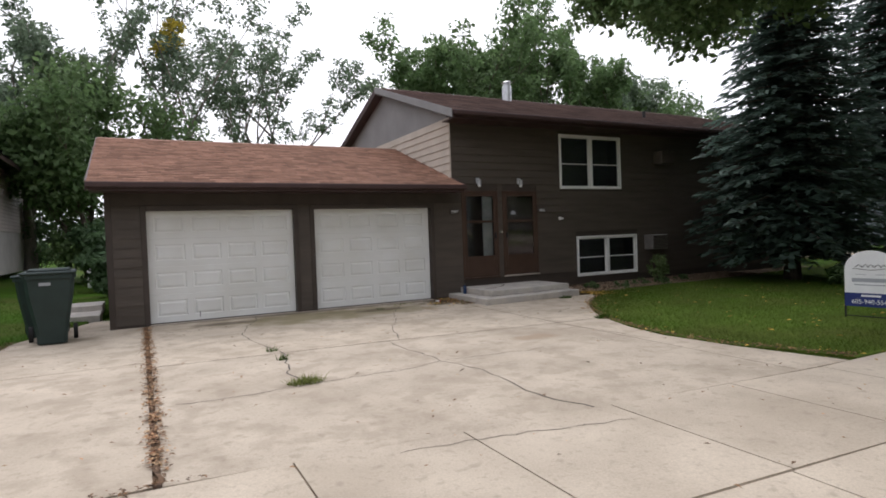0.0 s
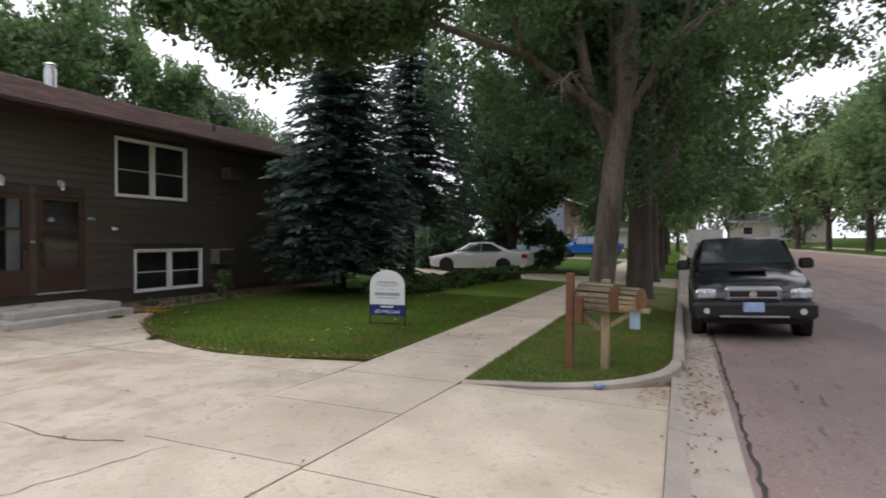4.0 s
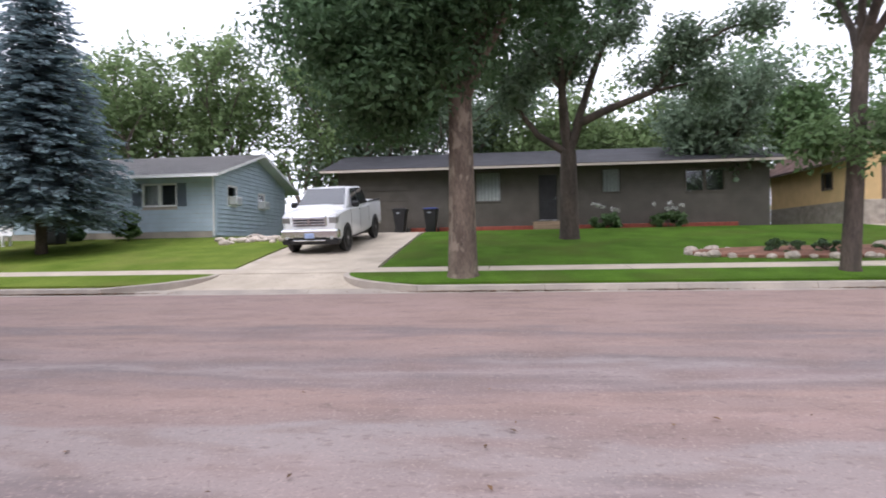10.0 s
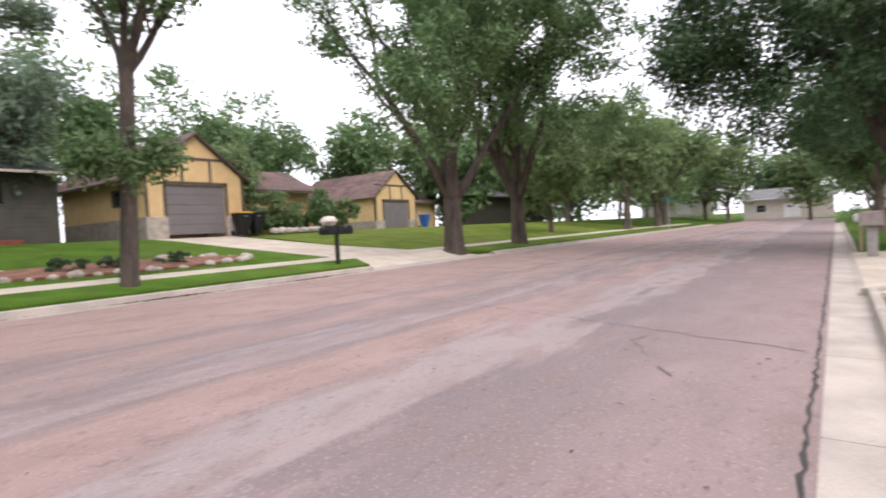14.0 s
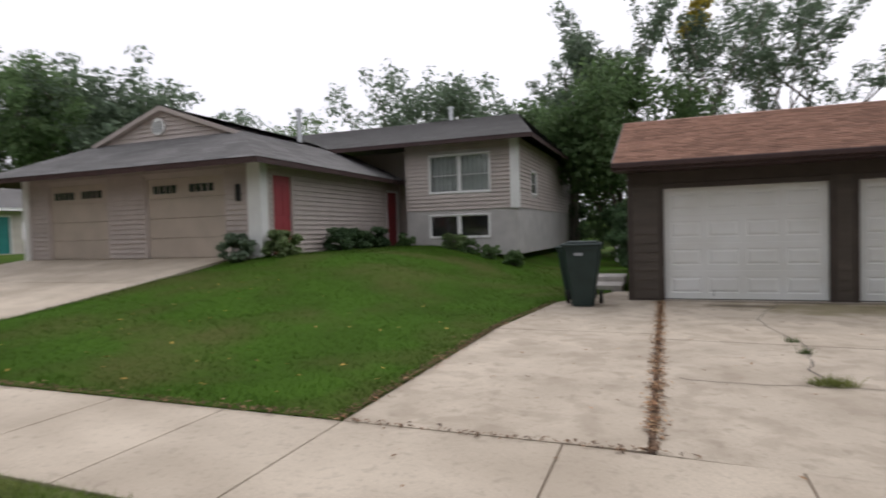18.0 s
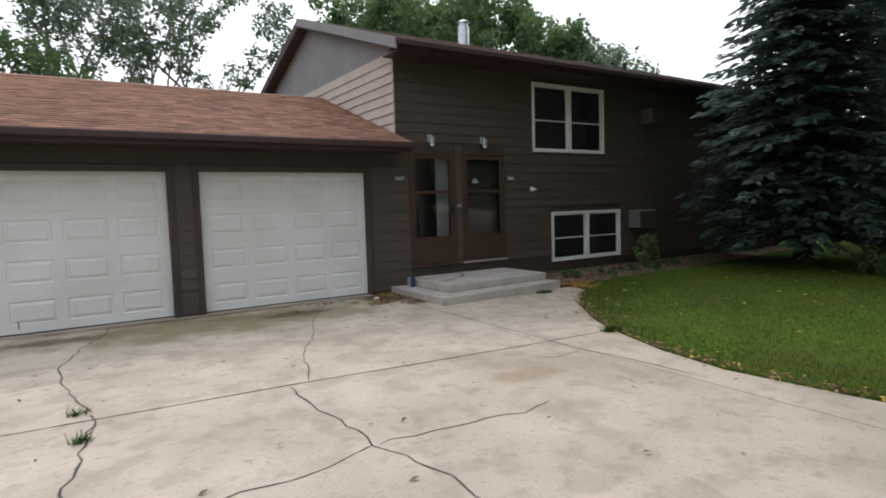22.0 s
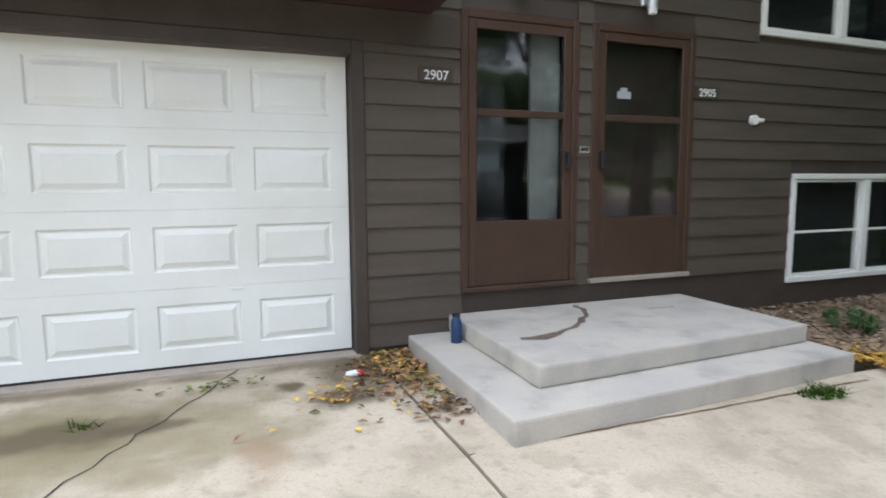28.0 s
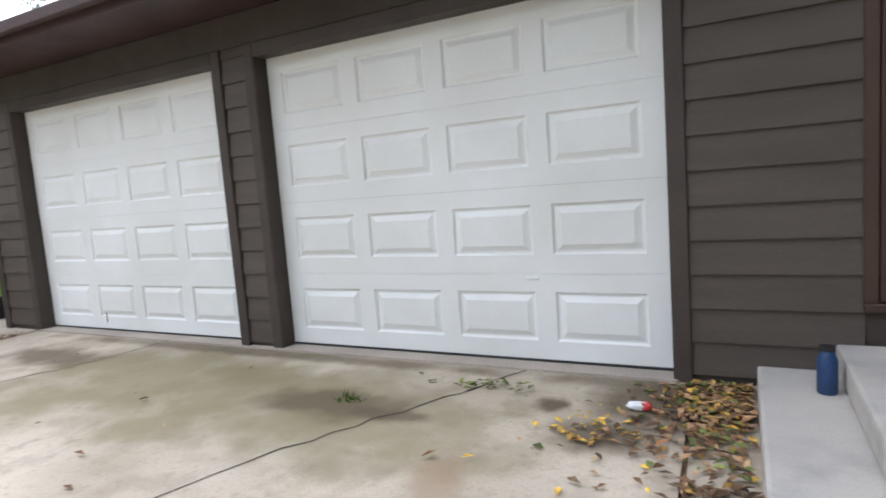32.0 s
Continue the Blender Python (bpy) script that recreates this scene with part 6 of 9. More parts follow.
# street trees across
tree(1.2, -26.6, 12.5, 0.33, 4.4, "street tree with pale flaking bark", seed=21, leaves=78000, size=0.105, leaf=LEAF_DARK, spread=0.95, limbs=3, radius=0.95, fill=(80, 5.2, 5.4, 13.0), bark=BARK_PALE,
     arms=(([(0, 0, 4.1), (-0.5, 0.1, 5.2), (-1.3, 0.2, 6.6), (-1.8, 0.2, 8.6)], 0.16, 0.6, 1.0), ([(0, 0, 4.2), (0.9, 0.3, 5.4), (2.0, 0.5, 6.4), (3.0, 0.6, 7.6)], 0.11, 0.45, 1.1)), clumps=((1.5, 0.4, 4.9, 1.6, 26), (2.6, 0.6, 6.2, 1.8, 26), (0.6, 0.6, 6.6, 2.0, 26), (1.9, 0.2, 3.9, 0.8, 8)))
tree(-2.25, -34.2, 11.0, 0.33, 3.3, "spreading tree on the lawn with long open limbs", seed=22, leaves=20000, size=0.11, leaf=LEAF_GREY, spread=0.8, limbs=1, depth=2, bark=BARK_DARK, radius=0.8, fill=(8, 4.0, 6.5, 11.0),
     arms=(([(0, 0, 3.2), (-0.4, 0, 4.3), (-1.5, 0.3, 4.75), (-3.0, 0.3, 5.3), (-3.9, 0.2, 6.5), (-4.8, 0.2, 7.8)], 0.2, 0.62, 1.0), ([(-3.9, 0.2, 6.5), (-5.4, 0.5, 7.3), (-6.8, 0.6, 7.7)], 0.08, 0.25, 1.0), ([(-3.0, 0.3, 5.3), (-4.8, 0.0, 5.7), (-6.2, -0.2, 5.5)], 0.06, 0.4, 0.8),
           ([(0, 0, 3.2), (1.1, 0.1, 3.9), (1.9, 0.1, 5.0), (2.4, 0.2, 6.2)], 0.16, 0.55, 1.0), ([(0, 0, 3.2), (0.25, 0, 6.4), (0.8, 0.1, 8.8)], 0.18, 0.5, 1.1), ([(-0.3, 0, 4.2), (-1.1, 0, 6.6), (-2.0, 0.1, 8.5), (-2.6, 0.1, 9.8)], 0.15, 0.5, 1.1)), clumps=((0.6, 0.3, 6.4, 1.4, 14), (2.2, 0.2, 6.9, 1.4, 14)))
tree(-7.75, -26.7, 12.5, 0.19, 5.2, "slender street tree with a low clump of leaves round its trunk", seed=23, leaves=17000, size=0.095, leaf=LEAF, spread=0.95, limbs=4, bark=BARK_DARK, radius=0.6, fill=(10, 4.2, 6.5, 12.5), lean=(-0.3, 0.0),
     arms=(([(0, 0, 2.6), (0.7, 0.3, 3.1), (1.1, 0.4, 3.2)], 0.04, 0.5, 0.4), ([(-0.1, 0, 2.7), (-0.8, 0.3, 3.2), (-1.1, 0.4, 3.6)], 0.04, 0.5, 0.4)), clumps=((0.2, 0.3, 2.9, 0.55, 6), (-0.7, 0.3, 3.2, 0.4, 4), (0.9, 0.3, 3.1, 0.4, 4)))
tree(-21.9, -26.7, 15.5, 0.42, 2.3, "large street tree with several stems", seed=24, leaves=38000, size=0.12, leaf=LEAF, spread=0.95, limbs=5, bark=BARK_DARK, radius=0.85, fill=(40, 6.4, 6.0, 15.4), clumps=((3.6, 1.5, 5.6, 1.6, 14), (5.0, 2.5, 6.4, 1.6, 12), (1.5, 4.5, 9.5, 2.2, 18), (2.0, 5.0, 12.0, 2.2, 18)))
tree(-28.2, -26.7, 16.0, 0.40, 2.3, "large street tree with several stems", seed=25, leaves=40000, size=0.12, leaf=LEAF, spread=0.95, limbs=5, bark=BARK_DARK, radius=0.85, fill=(54, 6.6, 5.4, 16.0), clumps=((3.5, 4.0, 6.0, 2.0, 16), (-3.5, 4.0, 6.5, 2.0, 16), (2.0, 5.0, 9.0, 2.2, 20), (3.0, 5.5, 11.5, 2.2, 20), (1.0, 6.0, 13.5, 2.2, 18)))
tree(-40, -30, 9, 0.2, 1.5, "bright green young tree", seed=26, leaves=7000, size=0.24, leaf=LEAF_LIGHT, radius=1.3)


def stand(rows, label, seed, trunk, fork, leaves, size, radius, **kw):
    """Several far trees of one kind."""
    made = []
    for i, (x, y, h, lf) in enumerate(rows):
        made.append(tree(x, y, h, trunk, fork, label, seed=seed + i, leaves=leaves, size=size, leaf=lf, radius=radius, **kw))
    return made


stand(((-52, -28, 11, LEAF_LIGHT), (-62, -28, 11, LEAF_LIGHT), (-70, -29, 11, LEAF), (-58, -36, 12, LEAF_LIGHT), (-85, -9, 13, LEAF), (-75, -5, 12, LEAF_LIGHT), (-95, -26, 13, LEAF_LIGHT)), "leafy tree far along the street", 30, 0.3, 2.4, 4000, 0.34, 1.6)
stand(((-66, 2, 14, LEAF), (-74, 10, 14, LEAF_GREY), (-60, 14, 15, LEAF), (-82, 4, 13, LEAF_DARK), (-92, 0, 14, LEAF), (-100, 12, 15, LEAF_GREY), (-48, 22, 14, LEAF)), "tall tree behind the far houses", 300, 0.3, 2.4, 4500, 0.38, 1.7, limbs=5)
stand(((-100, -30, 13, LEAF), (-102, -16, 12, LEAF_LIGHT), (-104, -40, 13, LEAF), (-90, -34, 12, LEAF), (-80, -32, 12, LEAF_LIGHT)), "round tree at the end of the street", 320, 0.3, 2.0, 3500, 0.42, 1.8)
tree(37.2, -26.6, 14.5, 0.25, 3.0, "street tree across the street", seed=41, leaves=18000, size=0.2, leaf=LEAF, bark=BARK_DARK, spread=0.9, fill=(70, 4.6, 3.2, 14.5), radius=1.1)
tree(33.6, -30.5, 14.5, 0.26, 2.6, "tree beside a far driveway", seed=42, leaves=18000, size=0.2, leaf=LEAF_DARK, bark=BARK_DARK, spread=0.9, fill=(70, 4.6, 2.8, 14.0), radius=1.1)
stand(((48, -27, 13, LEAF), (58, -27, 13, LEAF_LIGHT), (70, -26.5, 13, LEAF_LIGHT), (84, -26, 14, LEAF), (60, -11, 13, LEAF), (75, -11, 13, LEAF_LIGHT), (95, -12, 14, LEAF_LIGHT), (110, -20, 16, LEAF), (44, -40, 13, LEAF)), "leafy tree far along the street", 50, 0.3, 2.8, 5500, 0.3, 1.5, bark=BARK_DARK)
# poplars and other woods behind the houses: bare forked stems, foliage in clumps with the sky between
POPLAR_BARK = mat("pale_poplar_bark", (0.22, 0.20, 0.17), 0.95, 0.25, 3, 28, 0.7, tint=(0.13, 0.115, 0.10), stretch=(1, 1, 0.25), dist=0.02)
POPLARS = stand(((-4.4, 19, 12, LEAF_GREY), (1.2, 21, 16, LEAF_GREY), (6.6, 20, 14.5, LEAF_GREY)), "tall poplar with bare forked stems behind the garage", 70, 0.26, 2.4, 8500, 0.13, 0.55, limbs=4, spread=0.75, bark=POPLAR_BARK, fill=(4, 3.0, 7.0, 12.0))
stand(((17.2, 21, 14.0, LEAF), (21.0, 21.5, 15.0, LEAF), (25.5, 21, 15.5, LEAF), (30.8, 22, 15.5, LEAF), (36, 23, 14.5, LEAF_GREY)), "tall leafy tree behind the brown house", 80, 0.3, 3.0, 13000, 0.2, 0.8, limbs=5, spread=0.7, fill=(34, 3.1, 5.5, 13.6))
stand(((40, 24, 13.5, LEAF), (46, 27, 12.5, LEAF_GREY)), "leafy tree beyond the spruces", 86, 0.3, 2.4, 9000, 0.2, 0.9, limbs=5, spread=0.8)
stand(((-50, 13, 15, LEAF_GREY), (-57, 18, 16, LEAF_GREY), (-45, 17, 14, LEAF), (-40, 22, 14, LEAF_GREY)), "pale leafy tree behind the house with teal doors", 88, 0.3, 2.4, 9000, 0.26, 1.1, limbs=5, spread=0.85, fill=(40, 4.4, 3.0, 15.0))
leaf_cloud("yellow_sprays", [(Vector((0.4 + 0.5 * math.sin(k * 2.1), -1.4, 11.6 + 0.7 * math.cos(k * 1.7))), 1) for k in range(7)], 420, 0.15, 0.45, leaf_mat("yellowed_leaf", (0.42, 0.34, 0.05), (0.5, 0.42, 0.08)), POPLARS[1], 77)
tree(-2.1, 17.5, 9.5, 0.22, 1.2, "dense dark tree between the houses", seed=90, leaves=22000, size=0.16, leaf=LEAF, limbs=5, radius=1.0, fill=(70, 1.9, 0.8, 9.2))
stand(((-25, 45, 17, LEAF_GREY), (-18, 45, 15.5, LEAF_GREY), (-40, 48, 14, LEAF), (-50, 46, 15, LEAF_GREY), (-10, 50, 13, LEAF), (-58, 40, 14, LEAF)), "tall tree far behind the roofs", 91, 0.3, 3.0, 5000, 0.3, 1.2, limbs=5, spread=0.7)
stand(((25, -49, 13, LEAF_LIGHT), (19, -50, 13, LEAF_LIGHT), (13.5, -51, 13.5, LEAF_LIGHT), (9, -49, 14, LEAF_GREY), (5, -50, 14, LEAF_GREY), (-1, -52, 9, LEAF_LIGHT), (-6, -53, 8.5, LEAF_LIGHT), (-12, -52, 8.5, LEAF_LIGHT), (-17, -50, 9, LEAF), (-26, -52, 9, LEAF), (30, -50, 12, LEAF), (38, -52, 12, LEAF), (-34, -55, 10, LEAF)), "leafy garden tree behind the houses across", 100, 0.28, 1.2, 9000, 0.22, 1.2, limbs=5, spread=0.95, fill=(60, 4.4, 1.2, 12.0))
tree(-10.2, -41.5, 7.6, 0.2, 1.6, "small purple-grey tree with crooked stems beside a house", seed=130, leaves=9000, size=0.16, leaf=LEAF_GREY, limbs=5, radius=1.0, bark=BARK_DARK)
tree(-21.5, -42, 5.0, 0.16, 1.0, "small yellow-green tree in a courtyard", seed=131, leaves=6000, size=0.18, leaf=LEAF_LIGHT, limbs=5, radius=0.9)
stand(((-45, -52, 11, LEAF), (-54, -51, 12, LEAF_LIGHT), (-64, -50, 12, LEAF), (-75, -48, 12, LEAF_DARK), (-88, -46, 12, LEAF)), "leafy tree behind the far yellow houses", 340, 0.28, 1.2, 4500, 0.34, 1.6, fill=(40, 4.6, 1.0, 11.5))
stand(((72, -36, 12, LEAF), (82, -38, 12, LEAF_GREY), (92, -36, 13, LEAF), (104, -30, 13, LEAF_DARK), (118, -24, 13, LEAF), (122, -14, 13, LEAF_GREY), (118, -4, 13, LEAF), (104, 2, 12, LEAF), (90, 4, 12, LEAF_DARK), (78, 3, 12, LEAF), (66, 4, 12, LEAF_GREY)), "leafy tree closing the far end of the street", 360, 0.28, 1.0, 4200, 0.4, 1.7, fill=(40, 5.0, 0.8, 12.0))
stand(((-118, -62, 12, LEAF), (-121, -50, 12, LEAF_GREY), (-123, -36, 12, LEAF), (-123, -22, 12, LEAF_DARK), (-123, -8, 12, LEAF), (-118, 5, 12, LEAF_GREY), (-74, -42, 10, LEAF), (-65, -43, 10, LEAF_LIGHT), (-50, -46, 10, LEAF)), "leafy tree closing the other end of the street", 380, 0.28, 0.8, 3600, 0.45, 1.8, fill=(36, 5.6, 0.4, 11.0))

# ---- the other houses ----
def face(parent, ox, oy, oz, angle, w, h, holes, material, pitch=0.2, base=0.0, gable=0.0, base_mat=None, butt=0.04, thick=0.15):
    """A sided wall in its own plane: blocks round the openings, lap boards, a foundation band and, if wanted, a gable."""
    top = new("wall")
    top.parent = parent
    top.matrix_basis = pose(ox, oy, oz, 0, 0, angle)
    bm = wall_cells(bmesh.new(), 0, w, -0.3, h, holes, 0.0, thick)
    if gable:
        v = [bm.verts.new(p) for p in ((0, 0, h), (w, 0, h), (w / 2, 0, h + gable), (0, thick, h), (w, thick, h), (w / 2, thick, h + gable))]
        for q in ((0, 1, 2), (5, 4, 3), (0, 3, 4, 1), (1, 4, 5, 2), (2, 5, 3, 0)):
            bm.faces.new([v[i] for i in q])
    part("wall_core", bm, base_mat or material, top)
    b = bmesh.new()
    for a, c, lo, hi in lap_rows(0, w, base, h, pitch, [(q[0] - 0.06, q[1] + 0.06, q[2] - 0.06, q[3] + 0.06) for q in holes]):
        lap_board(b, a, c, lo + 0.016, hi, butt)
    if gable:
        n = int(gable / pitch)
        for i in range(n):
            f = (i + 0.5) * pitch / gable
            lap_board(b, w / 2 * f + 0.02, w - w / 2 * f - 0.02, h + i * pitch, h + (i + 1) * pitch, butt)
    ob = part("siding", b, material, top)
    return top


def sheet_roof(parent, pts, material, fascia, thick=0.14):
    """A roof plane from a list of corners, with a board edge and courses of shingles as steps."""
    o = [Vector(p) for p in pts]
    bm = bmesh.new()
    up = [bm.verts.new(p) for p in o]
    dn = [bm.verts.new(p - Vector((0, 0, thick))) for p in o]
    bm.faces.new(up)
    bm.faces.new(dn[::-1])
    n = len(o)
    for i in range(n):
        bm.faces.new((dn[i], dn[(i + 1) % n], up[(i + 1) % n], up[i]))
    bmesh.ops.recalc_face_normals(bm, faces=bm.faces)
    part("roof_plane", bm, fascia, parent)
    # courses
    V, Fc = [], []
    a, b, c, d = o[0], o[1], o[2], o[3] if n > 3 else o[2]
    ln = max((d - a).length, (c - b).length)
    k = max(3, int(ln / 0.22))
    nrm = (b - a).cross(d - a)
    nrm = nrm.normalized() * (1 if nrm.z > 0 else -1)
    rnd = np.random.default_rng(7)
    for i in range(k):
        f0, f1 = i / k, min(1, (i + 1.15) / k)
        l0, r0, l1, r1 = a.lerp(d, f0), b.lerp(c, f0), a.lerp(d, f1), b.lerp(c, f1)
        m = max(1, int((r0 - l0).length / 0.8))
        for j in range(m):
            q = len(V)
            V += [(l0.lerp(r0, j / m) + nrm * 0.022)[:], (l0.lerp(r0, (j + 1) / m) + nrm * 0.022)[:], (l1.lerp(r1, (j + 1) / m) + nrm * 0.006)[:], (l1.lerp(r1, j / m) + nrm * 0.006)[:]]
            Fc.append((q, q + 1, q + 2, q + 3))
    s = part("shingles", mesh_arrays("shingles", np.array(V), np.array(Fc)), material, parent)
    s["kind"] = "stuff"
    return s


def plain_door(parent, x, y, z, w, h, material, rz=0, frame=WHITE, name="door", lights=False):
    top = new(name)
    top.parent = parent
    top.matrix_basis = pose(x, y, z, 0, 0, rz)
    part("door_frame", boxes((-0.08, 0, -0.03, 0.06, 0, h + 0.08), (w, w + 0.08, -0.03, 0.06, 0, h + 0.08), (0, w, -0.03, 0.06, h, h + 0.08)), frame, top)
    bm = bmesh.new()
    box(bm, 0.003, w - 0.003, 0.02, 0.06, 0.01, h - 0.003)
    part("door_leaf", bm, material, top)
    for a, b in ((0.12, 0.45), (0.55, 0.88)):
        for c, d in ((0.08, 0.42), (0.5, 0.9)):
            part("door_panel", boxes((w * a, w * b, 0.008, 0.019, h * c, h * d), bevel=0.004), material, top)
    part("handle", cyl(bmesh.new(), (w * 0.92, -0.03, h * 0.48), 0.03, 0.05, axis="y", sides=10), CHROME, top)
    return top


def big_door(parent, x, y, z, w, h, material, rz=0, lites=0, rows=4):
    top = new("garage_door")
    top.parent = parent
    top.matrix_basis = pose(x, y, z, 0, 0, rz)
    sec = h / rows
    part("door_back", boxes((0.0, w, 0.085, 0.12, 0.0, h)), material, top)
    for j in range(rows):
        part("door_section", boxes((0.0, w, 0.04, 0.09, j * sec + 0.006, (j + 1) * sec - 0.006), bevel=0.006), material, top)
    if lites:
        for g in range(2):
            for i in range(lites):
                a = w * (0.08 + 0.48 * g) + i * 0.22
                p = part("light", boxes((a, a + 0.18, 0.03, 0.042, h - sec * 0.75, h - sec * 0.35)), CAR_GLASS, top)
    return top


# the split-level neighbour on the same side
NZ = terrain(-10, 4) - 0.02
nb = thing("house", 0, 0, 0, "taupe vinyl-sided split-level house with a double garage and a red door", "house")
mw = [(0.96, 3.18, 1.95, 3.25), (0.94, 3.14, 0.35, 1.1)]
face(nb, -8.86, 7.6, NZ, 0, 4.19, 3.75, mw, VINYL, 0.14, base=1.3, base_mat=FOUNDATION)
window_unit(2.22, 1.3, nb, -7.9, 7.6, NZ + 1.95, curtain=[(0.02, 0.48), (0.52, 0.98)], label="white double window with pale curtains", name="window_4")
window_unit(2.2, 0.75, nb, -7.92, 7.6, NZ + 0.35, name="window_5", rail=False)
face(nb, -4.67, 7.752, NZ, 90, 12.4, 3.75, [(2.0, 2.9, 1.9, 2.7)], VINYL, 0.14, base=1.3, base_mat=FOUNDATION)
window_unit(0.9, 0.8, nb, -4.67, 9.752, NZ + 1.9, rz=90, kind="one", name="window_6")
part("corner_post", boxes((-4.92, -4.63, 7.54, 7.78, NZ + 1.3, NZ + 3.75)), WHITE, nb, "white corner board")
part("back_wall", boxes((-19, -4.6, 20.16, 20.36, NZ - 0.3, NZ + 3.7)), VINYL, nb)
face(nb, -8.86, 9.1, NZ, -90, 1.35, 3.75, [], VINYL, 0.14)
face(nb, -9.85, 9.1, NZ, 0, 1.14, 3.75, [], VINYL, 0.14)
part("upper_wall", boxes((-19.0, -9.86, 9.2, 9.35, NZ + 2.0, NZ + 3.75)), VINYL, nb)
sheet_roof(nb, [(-19.5, 6.9, NZ + 3.72), (-4.0, 6.9, NZ + 3.72), (-6.0, 13.5, NZ + 5.7), (-19.5, 13.5, NZ + 5.7)], SHINGLE_GREY, FASCIA)
sheet_roof(nb, [(-4.0, 6.9, NZ + 3.72), (-4.0, 20.8, NZ + 3.72), (-6.0, 13.51, NZ + 5.7), (-6.0, 13.5, NZ + 5.7)], SHINGLE_GREY, FASCIA)
sheet_roof(nb, [(-4.0, 20.8, NZ + 3.72), (-19.5, 20.8, NZ + 3.72), (-19.5, 13.5, NZ + 5.7), (-6.0, 13.5, NZ + 5.7)], SHINGLE_GREY, FASCIA)
# garage wing
face(nb, -18.9, 0.6, NZ, 0, 9.05, 2.6, [(1.01, 3.44, -0.1, 2.25), (5.05, 7.81, -0.1, 2.25)], VINYL, 0.14)
big_door(nb, -17.89, 0.6, NZ, 2.43, 2.25, GARAGE_TAN, lites=4)
big_door(nb, -13.85, 0.6, NZ, 2.76, 2.25, GARAGE_TAN, lites=4)
face(nb, -9.85, 0.752, NZ, 90, 8.35, 2.6, [(0.3, 1.12, 0.0, 2.2), (7.2, 8.05, 0.05, 2.1)], VINYL, 0.14)
plain_door(nb, -9.85, 1.05, NZ, 0.82, 2.2, RED_DOOR, rz=90, frame=VINYL)
plain_door(nb, -9.85, 7.95, NZ + 0.05, 0.85, 2.05, RED_DOOR, rz=90)
face(nb, -18.9, 7.0, NZ, -90, 6.2, 2.6, [], VINYL, 0.14)
part("corner_post", boxes((-10.24, -9.80, 0.50, 0.80, NZ - 0.05, NZ + 2.5), bevel=0.01), WHITE, nb, "white corner board")
part("corner_post", boxes((-19.02, -18.8, 0.5, 0.8, NZ - 0.05, NZ + 2.5), bevel=0.01), WHITE, nb, "white corner board")
part("wall_light", boxes((-10.62, -10.50, 0.48, 0.58, NZ + 1.5, NZ + 1.95), bevel=0.02), BLACK, nb)
RX, RZ0, RZ1, RZ2 = -14.75, NZ + 2.5, NZ + 3.71, NZ + 4.75
EL, ER = -20.2, -9.25
sheet_roof(nb, [(EL, -0.3, RZ0), (ER, -0.3, RZ0), (RX + 3.0, 2.2, RZ1), (RX - 3.0, 2.2, RZ1)], SHINGLE_GREY, FASCIA)
for s, e in ((1, ER), (-1, EL)):
    sheet_roof(nb, [(e, -0.3, RZ0), (e, 8.6, RZ0), (RX + s * 3.0, 8.6, RZ1), (RX + s * 3.0, 2.2, RZ1)], SHINGLE_GREY, FASCIA)
    sheet_roof(nb, [(RX + s * 3.0, 2.0, RZ1), (RX + s * 3.0, 8.6, RZ1), (RX, 8.6, RZ2), (RX, 2.0, RZ2)], SHINGLE_GREY, VINYL)
face(nb, RX - 2.9, 2.2, RZ1 - 0.03, 0, 5.8, 0.02, [], VINYL, 0.14, gable=0.97)
gv_ = thing("gable_vent", -14.95, 2.15, NZ + 4.12, "round white gable vent", "vent")
part("rim", cyl(bmesh.new(), (0, -0.04, 0), 0.27, 0.06, axis="y", sides=28), WHITE, gv_)
part("slats", boxes(*[(-0.2, 0.2, -0.06, -0.035, -0.16 + 0.07 * i, -0.13 + 0.07 * i) for i in range(5)]), GALV, gv_)
for x, y, h in ((-12.6, 6.4, 1.3), (-9.2, 13.6, 1.0), (-17.6, 6.5, 0.6)):
    ch = thing("roof_flue", x, y, NZ + 3.9 if y < 9.5 else NZ + 5.3, "metal flue on a grey roof", "chimney", "roof flues")
    part("pipe", cyl(bmesh.new(), (0, 0, -0.8), 0.09, h + 0.8), GALV, ch)
    part("cap", cyl(bmesh.new(), (0, 0, h - 0.06), 0.14, 0.1), GALV, ch)

# the house beyond it with the teal doors
fb = thing("house", 0, 0, 0, "pale vinyl-sided house with teal doors and a low hipped roof", "house")
FZ = terrain(-30, 4) - 0.02
face(fb, -41, 1.5, FZ, 0, 7, 2.5, [(1.0, 5.9, 0, 2.1)], STUCCO, 0.2)
big_door(fb, -40, 1.5, FZ, 4.9, 2.1, GARAGE_TAN, lites=4)
face(fb, -34, 1.5, FZ, 90, 10, 2.5, [(0.8, 1.8, 0, 2.05), (8.4, 9.3, 0, 2.05)], VINYL_TAN, 0.2)
plain_door(fb, -34, 2.3, FZ, 1.0, 2.05, TEAL_DOOR, rz=90)
plain_door(fb, -34, 9.9, FZ, 0.9, 2.05, TEAL_DOOR, rz=90)
sheet_roof(fb, [(-41.8, 0.8, FZ + 2.5), (-33.2, 0.8, FZ + 2.5), (-37.4, 4.5, FZ + 4.2), (-37.6, 4.5, FZ + 4.2)], SHINGLE_GREY, WHITE)
sheet_roof(fb, [(-33.2, 0.8, FZ + 2.5), (-33.2, 14, FZ + 2.5), (-37.5, 14, FZ + 4.2), (-37.5, 4.5, FZ + 4.2)], SHINGLE_GREY, WHITE)
